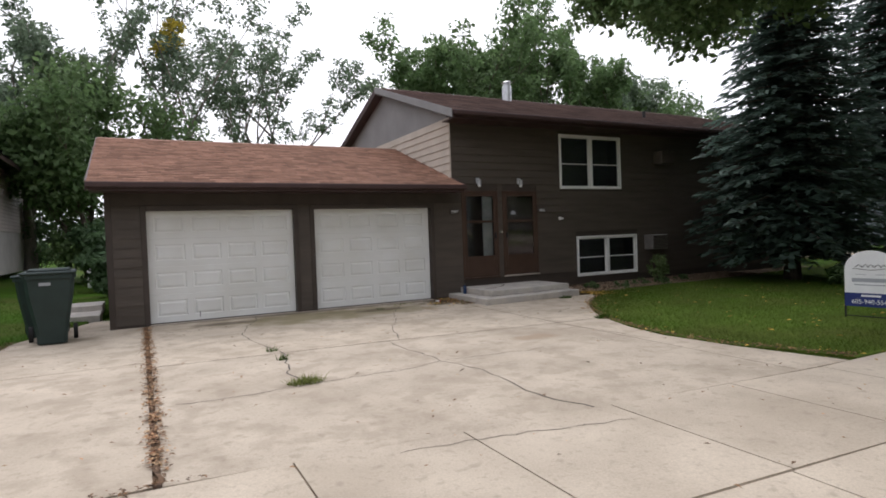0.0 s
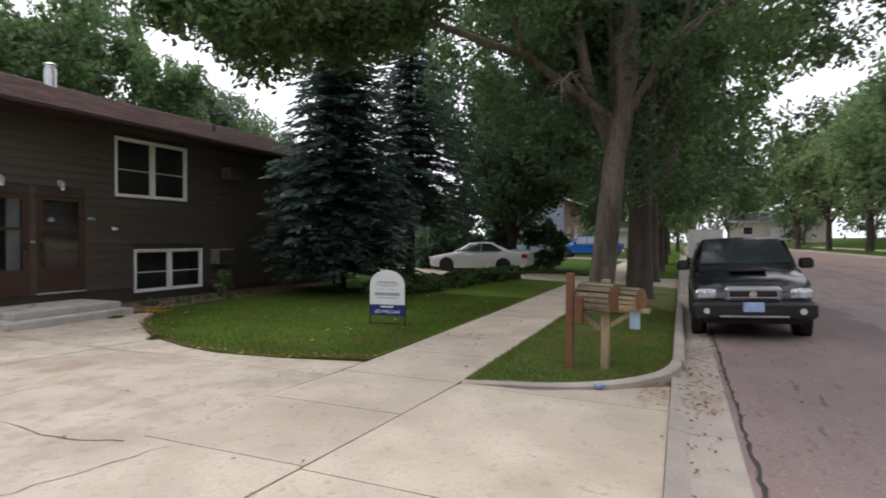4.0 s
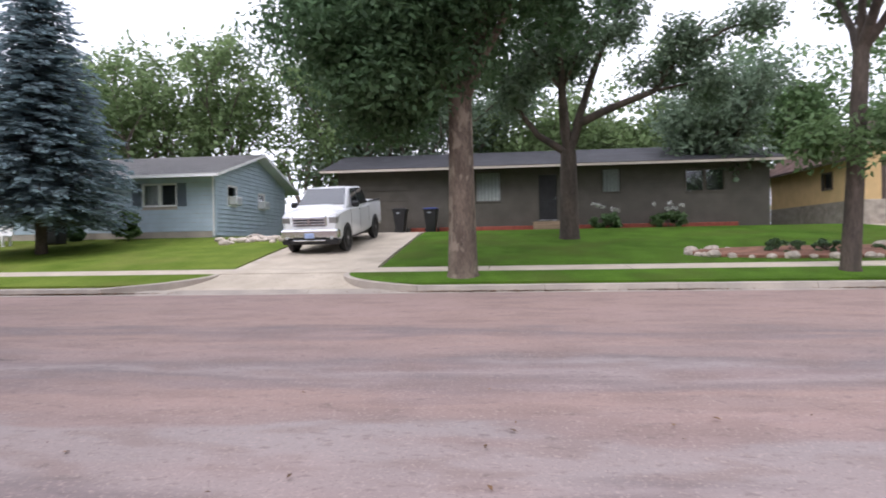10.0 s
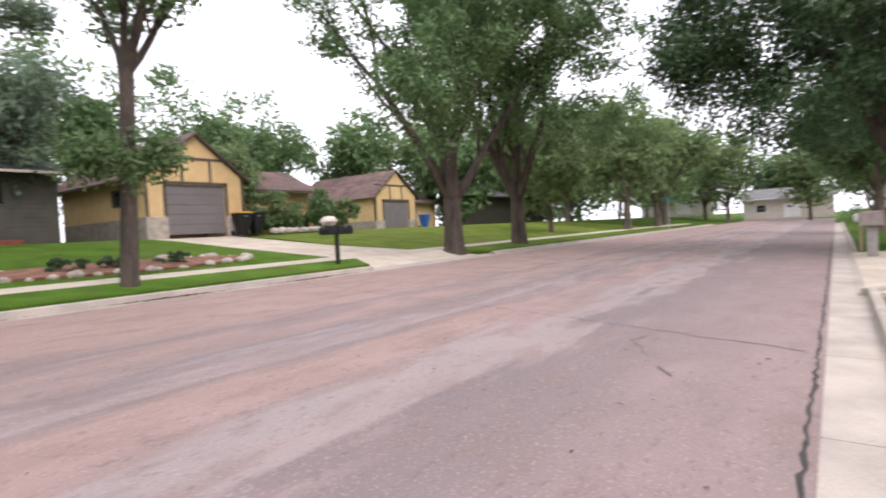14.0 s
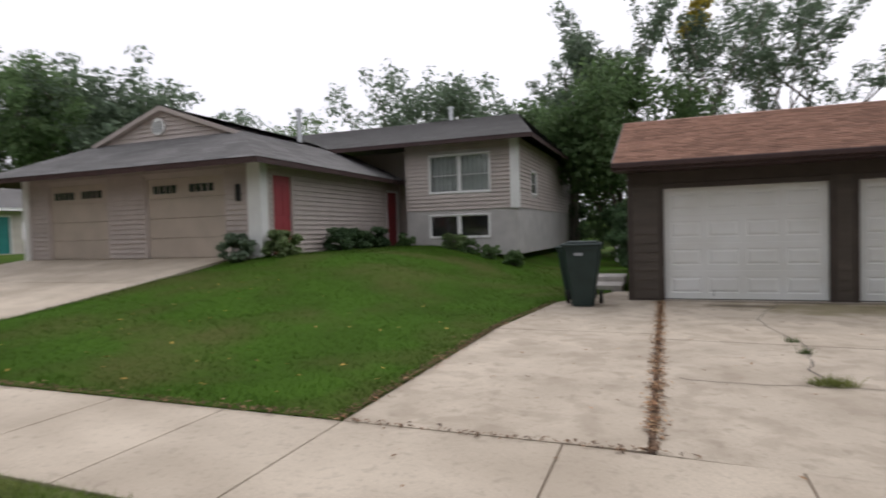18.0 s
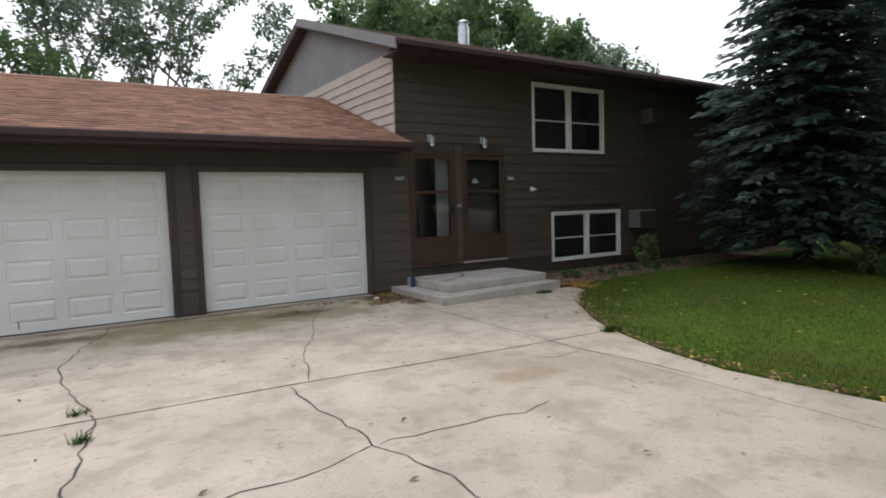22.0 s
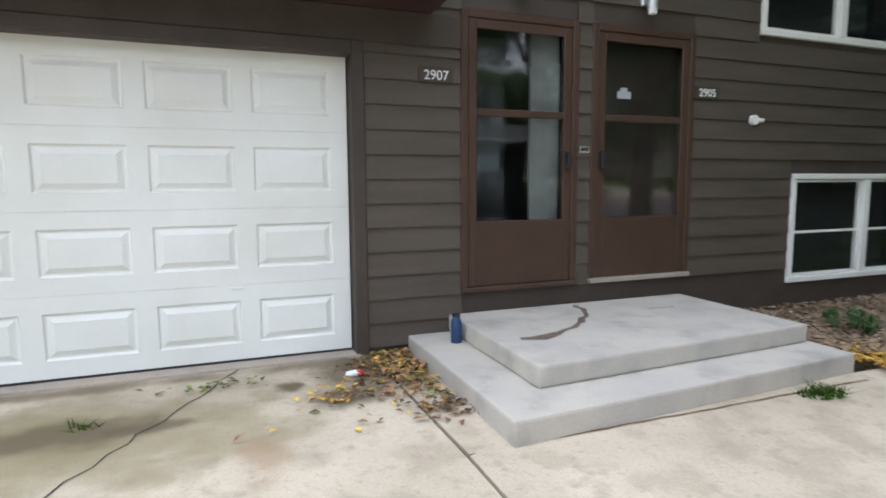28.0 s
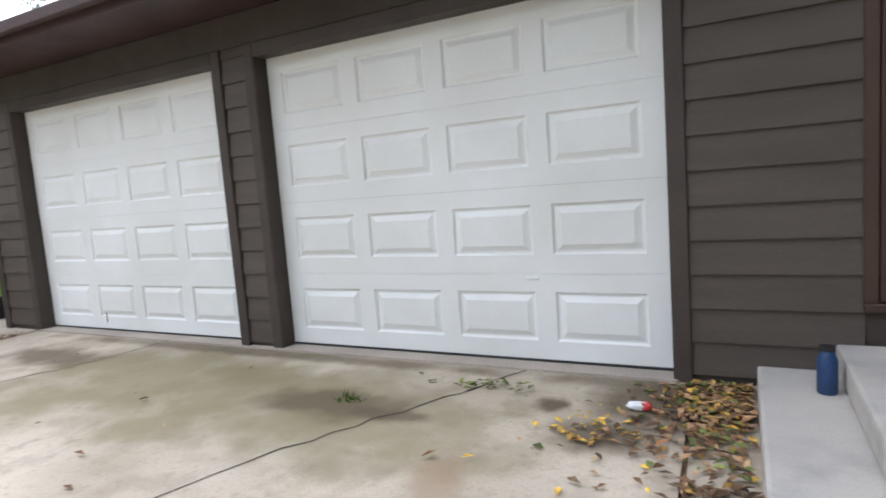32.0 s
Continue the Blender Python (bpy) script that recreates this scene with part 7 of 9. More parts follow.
# a long two-storey row, far
fb.matrix_basis = pose(0, -1.25, 0)
ap_ = thing("apartment_row", 0, 0, 0, "tan two-storey row of flats seen end on", "building")
face(ap_, -62, -4, 0.6, 0, 14, 5.0, [(1 + 2.2 * i, 2.2 + 2.2 * i, v, v + 1.2) for i in range(6) for v in (0.9, 3.2)], APT_SIDING, 0.25)
face(ap_, -48, -4, 0.6, 90, 12, 5.0, [], APT_SIDING, 0.25)
window_unit(0.9, 1.2, ap_, -48.0 + 0.02, 0.0, 3.6, rz=90, kind="one", name="window")
sheet_roof(ap_, [(-62.5, -4.6, 5.6), (-47.4, -4.6, 5.6), (-47.4, 2, 7.2), (-62.5, 2, 7.2)], SHINGLE_GREY, FASCIA)
for i in range(6):
    for v in (0.9, 3.2):
        window_unit(1.2, 1.2, ap_, -61 + 2.2 * i, -4, 0.6 + v, kind="one", name="window")
# houses at the end of the street
for i, (x, y, w) in enumerate(((-110, -8, 14), (-112, -26, 13), (-108, -42, 12), (108, -34, 14), (112, -4, 14))):
    eh = thing("house", 0, 0, 0, "pale house at the end of the street", "house", "far houses")
    ang = 90 if x < 0 else -90
    z0 = terrain(x, y)
    face(eh, x, y if x < 0 else y + w, z0, ang, w, 3.2, [(2, 3.4, 1, 2.2)], VINYL_TAN, 0.3)
    window_unit(1.4, 1.2, eh, x, (y + 2) if x < 0 else y + w - 2, z0 + 1, rz=ang, kind="one", name="window")
    big_door(eh, x + (0.1 if x < 0 else -0.1), (y + 6) if x < 0 else y + w - 6, z0, 2.4, 2.2, WHITE, rz=ang)
    s = 1 if x < 0 else -1
    sheet_roof(eh, [(x + s * 0.6, y - 0.5, z0 + 3.2), (x + s * 0.6, y + w + 0.5, z0 + 3.2), (x - s * 4, y + w + 0.5, z0 + 5), (x - s * 4, y - 0.5, z0 + 5)], SHINGLE_GREY, WHITE)

# across the street: faces look towards +y, so walls are turned by 180 degrees
def back_face(parent, x1, y, z, w, h, holes, material, **kw):
    """A wall that faces the street from the far side: x1 is its east end."""
    return face(parent, x1, y, z, 180, w, h, holes, material, **kw)


# the olive-grey ranch house
OZ = 2.0
og = thing("house", 0, 0, 0, "low olive-grey ranch house with a dark roof", "house")
OX1, OX0, OY = 8.2, -12.0, -40.4
hl = [(0.5, 3.4, 0.0, 2.1), (6.75, 7.95, 1.45, 2.85), (9.75, 10.6, 0.5, 2.65), (12.7, 13.55, 1.75, 2.85), (16.5, 18.2, 1.7, 2.7)]
back_face(og, OX1, OY, OZ, OX1 - OX0, 3.1, hl, OLIVE_SIDING, pitch=0.19, butt=0.018)
big_door(og, OX1 - 0.5, OY, OZ, 2.9, 2.1, OLIVE_SIDING, rz=180)
window_unit(1.2, 1.4, og, OX1 - 6.75, OY, OZ + 1.45, rz=180, kind="one", curtain=[(0, 1)], frame=OLIVE_SIDING, name="window_7", rail=False)
window_unit(0.85, 1.1, og, OX1 - 12.7, OY, OZ + 1.75, rz=180, kind="one", curtain=[(0, 1)], frame=OLIVE_SIDING, name="window_8", rail=False)
window_unit(1.7, 1.0, og, OX1 - 16.5, OY, OZ + 1.7, rz=180, frame=OLIVE_SIDING, name="window_9", rail=False)
plain_door(og, OX1 - 9.75, OY, OZ + 0.5, 0.85, 2.15, BLACK, rz=180, frame=OLIVE_SIDING)
STEP_WOOD = mat("weathered_pine", (0.30, 0.22, 0.14), 0.85, 0.2, 3, 50, 0.4, stretch=(0.2, 1, 1))
for i in range(3):
    part("step", boxes((OX1 - 10.95, OX1 - 9.45, OY + 0.02 + 0.28 * i, OY + 0.3 + 0.28 * i, OZ - 0.2, OZ + 0.42 - 0.14 * i), bevel=0.01), STEP_WOOD, og)
part("red_edging", boxes((OX0 + 1.5, OX1 - 3.6, OY + 0.06, OY + 0.35, OZ - 0.1, OZ + 0.24), bevel=0.02), mat("red_edging", (0.28, 0.07, 0.045), 0.8), og, "red edging along the wall foot")
face(og, OX0, OY, OZ, -90, 8, 3.1, [], OLIVE_SIDING, pitch=0.19)
face(og, OX1, OY - 8, OZ, 90, 8, 3.1, [], OLIVE_SIDING, pitch=0.19)
sheet_roof(og, [(OX1 + 0.7, OY + 0.8, OZ + 3.06), (OX0 - 0.5, OY + 0.8, OZ + 3.06), (OX0 - 0.5, OY - 4, OZ + 4.4), (OX1 + 0.7, OY - 4, OZ + 4.4)], SLATE, FASCIA)
sheet_roof(og, [(OX0 - 0.5, OY - 8.8, OZ + 3.06), (OX1 + 0.7, OY - 8.8, OZ + 3.06), (OX1 + 0.7, OY - 4, OZ + 4.4), (OX0 - 0.5, OY - 4, OZ + 4.4)], SHINGLE_GREY, FASCIA)
part("eave_trim", boxes((OX0 - 0.5, OX1 + 0.7, OY + 0.8, OY + 0.84, OZ + 2.93, OZ + 3.04)), BEIGE, og, "pale eave board")

# the pale blue ranch house
bh = thing("house", 0, 0, 0, "pale blue ranch house with a low grey roof", "house")
BZ, BY = 2.0, -37.3
BX0, BX1 = 13.0, 29.2
back_face(bh, BX1, BY, BZ, BX1 - BX0, 2.8, [(1.2, 3.6, 0.0, 2.3), (12.8, 14.35, 1.4, 2.35)], BLUE_SIDING, pitch=0.2, butt=0.02, base=0.2, base_mat=CURB)
window_unit(1.55, 0.95, bh, BX1 - 12.8, BY, BZ + 1.4, rz=180, name="window_10", rail=False, curtain=[(0, 0.55)])
SHUTTER = mat("slate_shutter", (0.10, 0.125, 0.15), 0.6, 0.1, 2, 60, 0.1)
for sx in (BX1 - 12.72, BX1 - 14.87):
    part("shutter", boxes((sx, sx + 0.43, BY + 0.03, BY + 0.07, BZ + 1.35, BZ + 2.4), bevel=0.006), SHUTTER, bh, "dark slate shutter")
# Boards coloured dark for the shade inside the garage.
part("open_garage", boxes((BX1 - 3.6, BX1 - 1.2, BY - 5.5, BY - 5.4, BZ, BZ + 2.2), (BX1 - 3.65, BX1 - 3.6, BY - 5.4, BY - 0.16, BZ, BZ + 2.2), (BX1 - 1.2, BX1 - 1.15, BY - 5.4, BY - 0.16, BZ, BZ + 2.2)), UNLIT_TONE, bh, "dark-coloured boards for the dim inside of an open garage")
face(bh, BX0, BY, BZ, -90, 8.4, 2.8, [(1.2, 2.1, 1.45, 2.35), (4.6, 5.4, 1.45, 2.25)], BLUE_SIDING, pitch=0.2, gable=1.35)
window_unit(0.9, 0.9, bh, BX0, BY - 1.2, BZ + 1.45, rz=-90, kind="one", name="window_11")
window_unit(0.8, 0.8, bh, BX0, BY - 4.6, BZ + 1.45, rz=-90, kind="one", name="window_12")
for yy in (BY - 1.4, BY - 4.7):
    a_ = thing("air_conditioner", BX0, yy, BZ + 1.47, "white window air conditioner", "air conditioner", "window air conditioners")
    part("case", boxes((-0.35, 0.05, -0.6, 0.0, 0.0, 0.4), bevel=0.02), WHITE, a_)
    part("grille", boxes(*[(-0.362, -0.35, -0.55, -0.05, 0.05 + 0.05 * i, 0.075 + 0.05 * i) for i in range(6)]), SIGN_GREY, a_)
face(bh, BX1, BY - 8.4, BZ, 90, 8.4, 2.8, [], BLUE_SIDING, pitch=0.2, gable=1.35)
sheet_roof(bh, [(BX1 + 1.2, BY + 0.9, BZ + 2.7), (BX0 - 0.6, BY + 0.9, BZ + 2.7), (BX0 - 0.6, BY - 4.2, BZ + 4.25), (BX1 + 1.2, BY - 4.2, BZ + 4.25)], SHINGLE_GREY, WHITE)
sheet_roof(bh, [(BX0 - 0.6, BY - 9.3, BZ + 2.7), (BX1 + 1.2, BY - 9.3, BZ + 2.7), (BX1 + 1.2, BY - 4.2, BZ + 4.25), (BX0 - 0.6, BY - 4.2, BZ + 4.25)], SHINGLE_GREY, WHITE)
part("downpipe", cyl(bmesh.new(), (BX0 + 0.06, BY + 0.06, BZ), 0.04, 2.7, sides=8), WHITE, bh)

# the tan two-storey house with a deck
th = thing("house", 0, 0, 0, "tan two-storey house with a white gable and a small deck", "house")
TZ, TX = 2.0, 33.2
face(th, TX, -35.0, TZ, -90, 9.0, 4.1, [(2.0, 3.0, 2.65, 3.6), (2.0, 3.1, 0.6, 1.45)], VINYL_TAN, pitch=0.2, gable=1.75, base=1.95, base_mat=FOUNDATION)
window_unit(1.0, 0.95, th, TX, -37.0, TZ + 2.65, rz=-90, name="window_13")
window_unit(1.1, 0.85, th, TX, -37.0, TZ + 0.6, rz=-90, name="window_14")
back_face(th, TX + 13, -35.0, TZ, 13, 4.1, [(9.5, 10.5, 1.95, 3.95)], VINYL_TAN, pitch=0.2, base=1.95, base_mat=FOUNDATION)
# Door leaf shares the near-black interior tone.
plain_door(th, TX + 3.5, -35.0, TZ + 1.95, 1.0, 2.0, UNLIT_TONE, rz=180)
sheet_roof(th, [(TX + 13.5, -34.3, TZ + 4.0), (TX - 0.5, -34.3, TZ + 4.0), (TX - 0.5, -39.5, TZ + 5.85), (TX + 13.5, -39.5, TZ + 5.85)], SHINGLE_GREY, BEIGE)
sheet_roof(th, [(TX - 0.5, -44.7, TZ + 4.0), (TX + 13.5, -44.7, TZ + 4.0), (TX + 13.5, -39.5, TZ + 5.85), (TX - 0.5, -39.5, TZ + 5.85)], SHINGLE_GREY, BEIGE)
dk = thing("deck", TX + 1.0, -34.9, TZ, "brown timber deck with a rail", "deck")
part("floor_boards", boxes((0, 5.0, 0.0, 2.0, 1.8, 1.95)), TIMBER, dk)
for i in range(5):
    part("post", boxes((0.05 + 1.2 * i, 0.15 + 1.2 * i, 1.88, 1.98, -0.2, 2.9)), TIMBER, dk)
part("rail", boxes((0, 5.0, 1.9, 1.98, 2.8, 2.9), (0, 0.08, 0, 1.9, 2.8, 2.9)), TIMBER, dk)
part("balusters", boxes(*[(0.1 + 0.15 * i, 0.14 + 0.15 * i, 1.92, 1.96, 1.95, 2.8) for i in range(32)]), TIMBER, dk)
# one more house behind the far trees
wh = thing("house", 0, 0, 0, "white house far along the street", "house")
back_face(wh, 66, -33, 2.0, 12, 5.0, [(2, 3.2, 1, 2), (6, 7.2, 1, 2), (2, 3.2, 3.2, 4.3), (6, 7.2, 3.2, 4.3)], WHITE, pitch=0.25)
for a in (2, 6):
    for v in (1, 3.2):
        window_unit(1.2, 1.0 if v < 2 else 1.1, wh, 66 - a, -33, 2.0 + v, rz=180, kind="one", name="window")
face(wh, 54, -33, 2.0, -90, 9, 5.0, [], WHITE, pitch=0.25, gable=1.5)
sheet_roof(wh, [(66.5, -32.4, 6.9), (53.5, -32.4, 6.9), (53.5, -37.5, 8.5), (66.5, -37.5, 8.5)], SHINGLE_GREY, WHITE)

# the yellow house with timber trim, and its twin
def yellow_house(x, y, z, label):
    """Garage gable of a half-timbered house, its door towards the street; x, y is the door's east foot."""
    top = thing("house", x, y, z, label, "house", "yellow half-timbered houses")
    core = new("wall")
    core.parent = top
    part("stucco", wall_cells(bmesh.new(), -4.2, 1.0, -0.3, 2.7, [(-3.1, 0, -0.3, 2.35)], -0.15, 0.0), STUCCO, core)
    for r in ((0.0, 1.03, -0.02, 0.05, -0.3, 0.85), (-4.23, -3.1, -0.02, 0.05, -0.3, 0.85)):
        part("stone_base", boxes(r, bevel=0.02), STONE, core)
    bm = bmesh.new()
    v = [bm.verts.new(p) for p in ((-4.2, 0, 2.7), (1.0, 0, 2.7), (-1.6, 0, 4.7), (-4.2, -0.15, 2.7), (1.0, -0.15, 2.7), (-1.6, -0.15, 4.7))]
    for q in ((2, 1, 0), (3, 4, 5), (0, 1, 4, 3), (1, 2, 5, 4), (2, 0, 3, 5)):
        bm.faces.new([v[i] for i in q])
    part("gable", bm, STUCCO, core)
    for r in ((-4.2, 1.0, 0.0, 0.035, 3.55, 3.67), (-2.4, -2.28, 0.0, 0.03, 2.5, 3.55), (-0.9, -0.78, 0.0, 0.03, 2.5, 3.55), (0.88, 1.0, 0.0, 0.03, 0.85, 2.9), (-4.2, -4.08, 0.0, 0.03, 0.85, 2.9), (-3.25, -3.1, 0.0, 0.03, 0, 2.5), (0.0, 0.15, 0.0, 0.03, 0, 2.5), (-3.25, 0.15, 0.0, 0.03, 2.35, 2.5)):
        part("timber", boxes(r), TIMBER, core)
    d = big_door(top, 0.0, -0.02, 0, 3.1, 2.35, GARAGE_GREY, rz=180, rows=5)
    side = new("wall")
    side.parent = top
    side.matrix_basis = pose(1.0, -8, 0, 0, 0, 90)
    part("stucco", wall_cells(bmesh.new(), 0, 8, 0.85, 2.7, [(5.2, 6.0, 1.5, 2.2)], 0, 0.15), STUCCO, side)
    part("stone_base", boxes((0, 8, -0.03, 0.12, -0.3, 0.85)), STONE, side)
    window_unit(0.8, 0.7, top, 1.0, -2.8, 1.5, rz=90, kind="one", frame=TIMBER, name="window", rail=False)
    sheet_roof(top, [(1.35, 0.22, 2.62), (1.35, -9, 2.62), (-1.6, -9, 4.86), (-1.6, 0.22, 4.86)], SHINGLE_DARK, TIMBER, 0.1)
    sheet_roof(top, [(-4.55, -9, 2.62), (-4.55, 0.22, 2.62), (-1.6, 0.22, 4.86), (-1.6, -9, 4.86)], SHINGLE_DARK, TIMBER, 0.1)
    part("back_wing", boxes((-12, -4.3, -9, -3.5, -0.3, 2.7)), STUCCO, top)
    sheet_roof(top, [(-4.0, -2.9, 2.6), (-12.6, -2.9, 2.6), (-12.6, -6.5, 4.2), (-4.0, -6.5, 4.2)], SHINGLE_DARK, TIMBER)
    return top


yellow_house(-15.6, -38.2, 2.15, "yellow stucco house with brown timber trim and a grey garage door")
yellow_house(-35.6, -42.0, 1.9, "yellow stucco house behind a street tree")
gh = thing("house", 0, 0, 0, "dark grey house beyond the yellow ones", "house")
back_face(gh, -48, -44, 2.2, 22, 3.0, [], OLIVE_SIDING, pitch=0.25)
sheet_roof(gh, [(-47, -43.2, 5.1), (-71, -43.2, 5.1), (-71, -48, 6.8), (-47, -48, 6.8)], SHINGLE_GREY, FASCIA)

# ---- vehicles: the nose at x = 0, the tail along +x, wheels on z = 0 ----
def loft(bm, sections):
    """A skin through closed (y, z) sections at given x."""
    rings = [[bm.verts.new((x, y, z)) for y, z in sec] for x, sec in sections]
    n = len(rings[0])
    for a, b in zip(rings, rings[1:]):
        for i in range(n):
            bm.faces.new((a[i], a[(i + 1) % n], b[(i + 1) % n], b[i]))
    bm.faces.new(rings[0][::-1])
    bm.faces.new(rings[-1])
    bmesh.ops.recalc_face_normals(bm, faces=bm.faces)
    return bm


def hull(w, z0, z1, crown=0.03):
    h = [(-w * 0.93, z0), (-w * 0.985, z0 + 0.10), (-w, z0 + (z1 - z0) * 0.55), (-w * 0.985, z1 - 0.08), (-w * 0.93, z1 - 0.015), (-w * 0.5, z1 + crown), (0, z1 + crown * 1.3)]
    return h + [(-y, z) for y, z in h[-2::-1]]


def cabin(w0, w1, z0, z1):
    h = [(-w0, z0), (-w0 * 0.5 - w1 * 0.5, (z0 + z1) / 2), (-w1, z1 - 0.06), (-w1 * 0.92, z1 - 0.005), (0, z1 + 0.02)]
    return h + [(-y, z) for y, z in h[-2::-1]]


def panel(bm, pts, out=0.006):
    """A thin pane over four corners, pushed out along its normal."""
    v = [Vector(p) for p in pts]
    n = (v[1] - v[0]).cross(v[-1] - v[0]).normalized() * out
    a = [bm.verts.new(p + n) for p in v]
    b = [bm.verts.new(p - n * 0.5) for p in v]
    bm.faces.new(a)
    k = len(v)
    for i in range(k):
        bm.faces.new((b[i], b[(i + 1) % k], a[(i + 1) % k], a[i]))
    return bm


def wheel(parent, x, y, r, w, side):
    top = new("wheel")
    top.parent = parent
    top.matrix_basis = pose(x, y, r)
    bm = bmesh.new()
    prof = [(r * 0.62, -w / 2), (r * 0.93, -w / 2), (r, -w / 2 + 0.03), (r, w / 2 - 0.03), (r * 0.93, w / 2), (r * 0.62, w / 2)]
    n = 28
    rings = [[bm.verts.new((math.cos(6.2832 * k / n) * q, yy, math.sin(6.2832 * k / n) * q)) for q, yy in prof] for k in range(n)]
    for a, b in zip(rings, rings[1:] + rings[:1]):
        for i in range(len(prof)):
            bm.faces.new((a[i], a[(i + 1) % 6], b[(i + 1) % 6], b[i]))
    bmesh.ops.recalc_face_normals(bm, faces=bm.faces)
    smooth(part("tyre", bm, RUBBER, top), 50)
    bm = bmesh.new()
    cyl(bm, (0, side * (w / 2 - 0.07) - 0.015, 0), r * 0.62, 0.03, axis="y", sides=24)
    for k in range(6):
        a = 6.2832 * k / 6
        c, s = math.cos(a), math.sin(a)
        p = [(c * 0.08 * r - s * 0.09 * r, s * 0.08 * r + c * 0.09 * r), (c * 0.6 * r - s * 0.06 * r, s * 0.6 * r + c * 0.06 * r), (c * 0.6 * r + s * 0.06 * r, s * 0.6 * r - c * 0.06 * r), (c * 0.08 * r + s * 0.09 * r, s * 0.08 * r - c * 0.09 * r)]
        y0, y1 = side * (w / 2 - 0.07), side * (w / 2 - 0.02)
        lo = [bm.verts.new((u, y0, v)) for u, v in p]
        hi = [bm.verts.new((u, y1, v)) for u, v in p]
        bm.faces.new(hi)
        for i in range(4):
            bm.faces.new((lo[i], lo[(i + 1) % 4], hi[(i + 1) % 4], hi[i]))
    cyl(bm, (0, side * (w / 2 - 0.07) - 0.0, 0), r * 0.14, side * 0.06, axis="y", sides=12)
    bmesh.ops.recalc_face_normals(bm, faces=bm.faces)
    part("rim", bm, STEEL, top)
    return top


def pickup(x, y, z, rz, paint, label, L=5.3, hw=0.93, belt=1.16, roof=1.76, hood=1.12, r=0.39, trim=CHROME, bumper=None, cab_end=3.5, pitch=0.0, roll=0.0, bold=False):
    top = thing("pickup_truck", x, y, z, label, "pickup truck")
    top.matrix_basis = pose(x, y, z, 0, 0, rz) @ pose(0, 0, 0, roll, pitch, 0)
    fa, ra = 0.92, L - 1.15
    bm = loft(bmesh.new(), [(0.0, hull(hw * (0.86 if bold else 0.80), 0.52, hood - (0.18 if bold else 0.30))), (0.1, hull(hw * (0.95 if bold else 0.91), 0.46, hood - (0.05 if bold else 0.17))), (0.35, hull(hw * (0.99 if bold else 0.97), 0.44, hood - (0.0 if bold else 0.09))), (1.2, hull(hw, 0.42, hood + 0.05)), (1.5, hull(hw, 0.40, belt)), (cab_end, hull(hw, 0.40, belt)), (cab_end + 0.02, hull(hw * 0.99, 0.42, belt + 0.04)), (L - 0.05, hull(hw * 0.98, 0.48, belt + 0.04)), (L, hull(hw * 0.96, 0.55, belt + 0.02))])
    body = smooth(part("body", bm, paint, top), 35)
    wb, wt = 1.12, 1.95
    bm = loft(bmesh.new(), [(wb, cabin(hw * 0.92, hw * 0.88, hood, hood + 0.06)), (wb + 0.45, cabin(hw * 0.93, hw * 0.80, hood, hood + (roof - hood) * 0.58)), (wt, cabin(hw * 0.94, hw * 0.76, hood, roof - 0.02)), (2.6, cabin(hw * 0.94, hw * 0.76, hood, roof)), (cab_end - 0.25, cabin(hw * 0.94, hw * 0.76, hood, roof - 0.02)), (cab_end, cabin(hw * 0.93, hw * 0.80, hood, belt + 0.06))])
    smooth(part("cab", bm, paint, top), 35)
    zr = roof - 0.07
    zm = hood + (roof - hood) * 0.58
    zl = hood + 0.06 + 0.12 / 0.45 * (zm - hood - 0.06)
    bm = panel(bmesh.new(), [(wb + 0.12, hw * 0.82, zl), (wb + 0.12, -hw * 0.82, zl), (wb + 0.45, -hw * 0.76, zm), (wb + 0.45, hw * 0.76, zm)], 0.02)
    part("windscreen", panel(bm, [(wb + 0.45, hw * 0.76, zm), (wb + 0.45, -hw * 0.76, zm), (wt - 0.05, -hw * 0.70, roof - 0.05), (wt - 0.05, hw * 0.70, roof - 0.05)], 0.02), CAR_GLASS, top)
    for s in (1, -1):
        q = [(wb + 0.5, s * hw * 0.965, belt + 0.03), (2.55, s * hw * 0.965, belt + 0.03), (2.55, s * hw * 0.80, zr), (wt + 0.02, s * hw * 0.80, zr)]
        part("side_window", panel(bmesh.new(), q if s < 0 else q[::-1], 0.012), CAR_GLASS, top)
        q = [(2.63, s * hw * 0.965, belt + 0.03), (cab_end - 0.12, s * hw * 0.955, belt + 0.03), (cab_end - 0.32, s * hw * 0.80, zr), (2.63, s * hw * 0.80, zr)]
        part("side_window", panel(bmesh.new(), q if s < 0 else q[::-1], 0.012), CAR_GLASS, top)
        m = part("mirror", boxes((wb + 0.42, wb + 0.6, s * hw if s > 0 else s * (hw + 0.24), s * (hw + 0.24) if s > 0 else s * hw, belt, belt + 0.2), bevel=0.04), BLACK if paint != CAR_BLACK else paint, top)
        part("headlamp", boxes((-0.015, 0.22, min(s * hw * (0.64 if bold else 0.54), s * hw * 0.95), max(s * hw * (0.64 if bold else 0.54), s * hw * 0.95), hood - (0.40 if bold else 0.45), hood - (0.15 if bold else 0.24)), bevel=0.04 if bold else 0.06), STEEL if bold else LAMP_REFLECTOR, top)
        part("tail_lamp", boxes((L - 0.08, L + 0.015, min(s * hw * 0.84, s * hw * 0.97), max(s * hw * 0.84, s * hw * 0.97), 0.75, 1.12), bevel=0.02), LAMP_RED, top)
        part("fog_lamp", cyl(bmesh.new(), (-0.125, s * hw * 0.76, 0.53), 0.05, 0.05, axis="x", sides=14), LAMP_CLEAR, top)
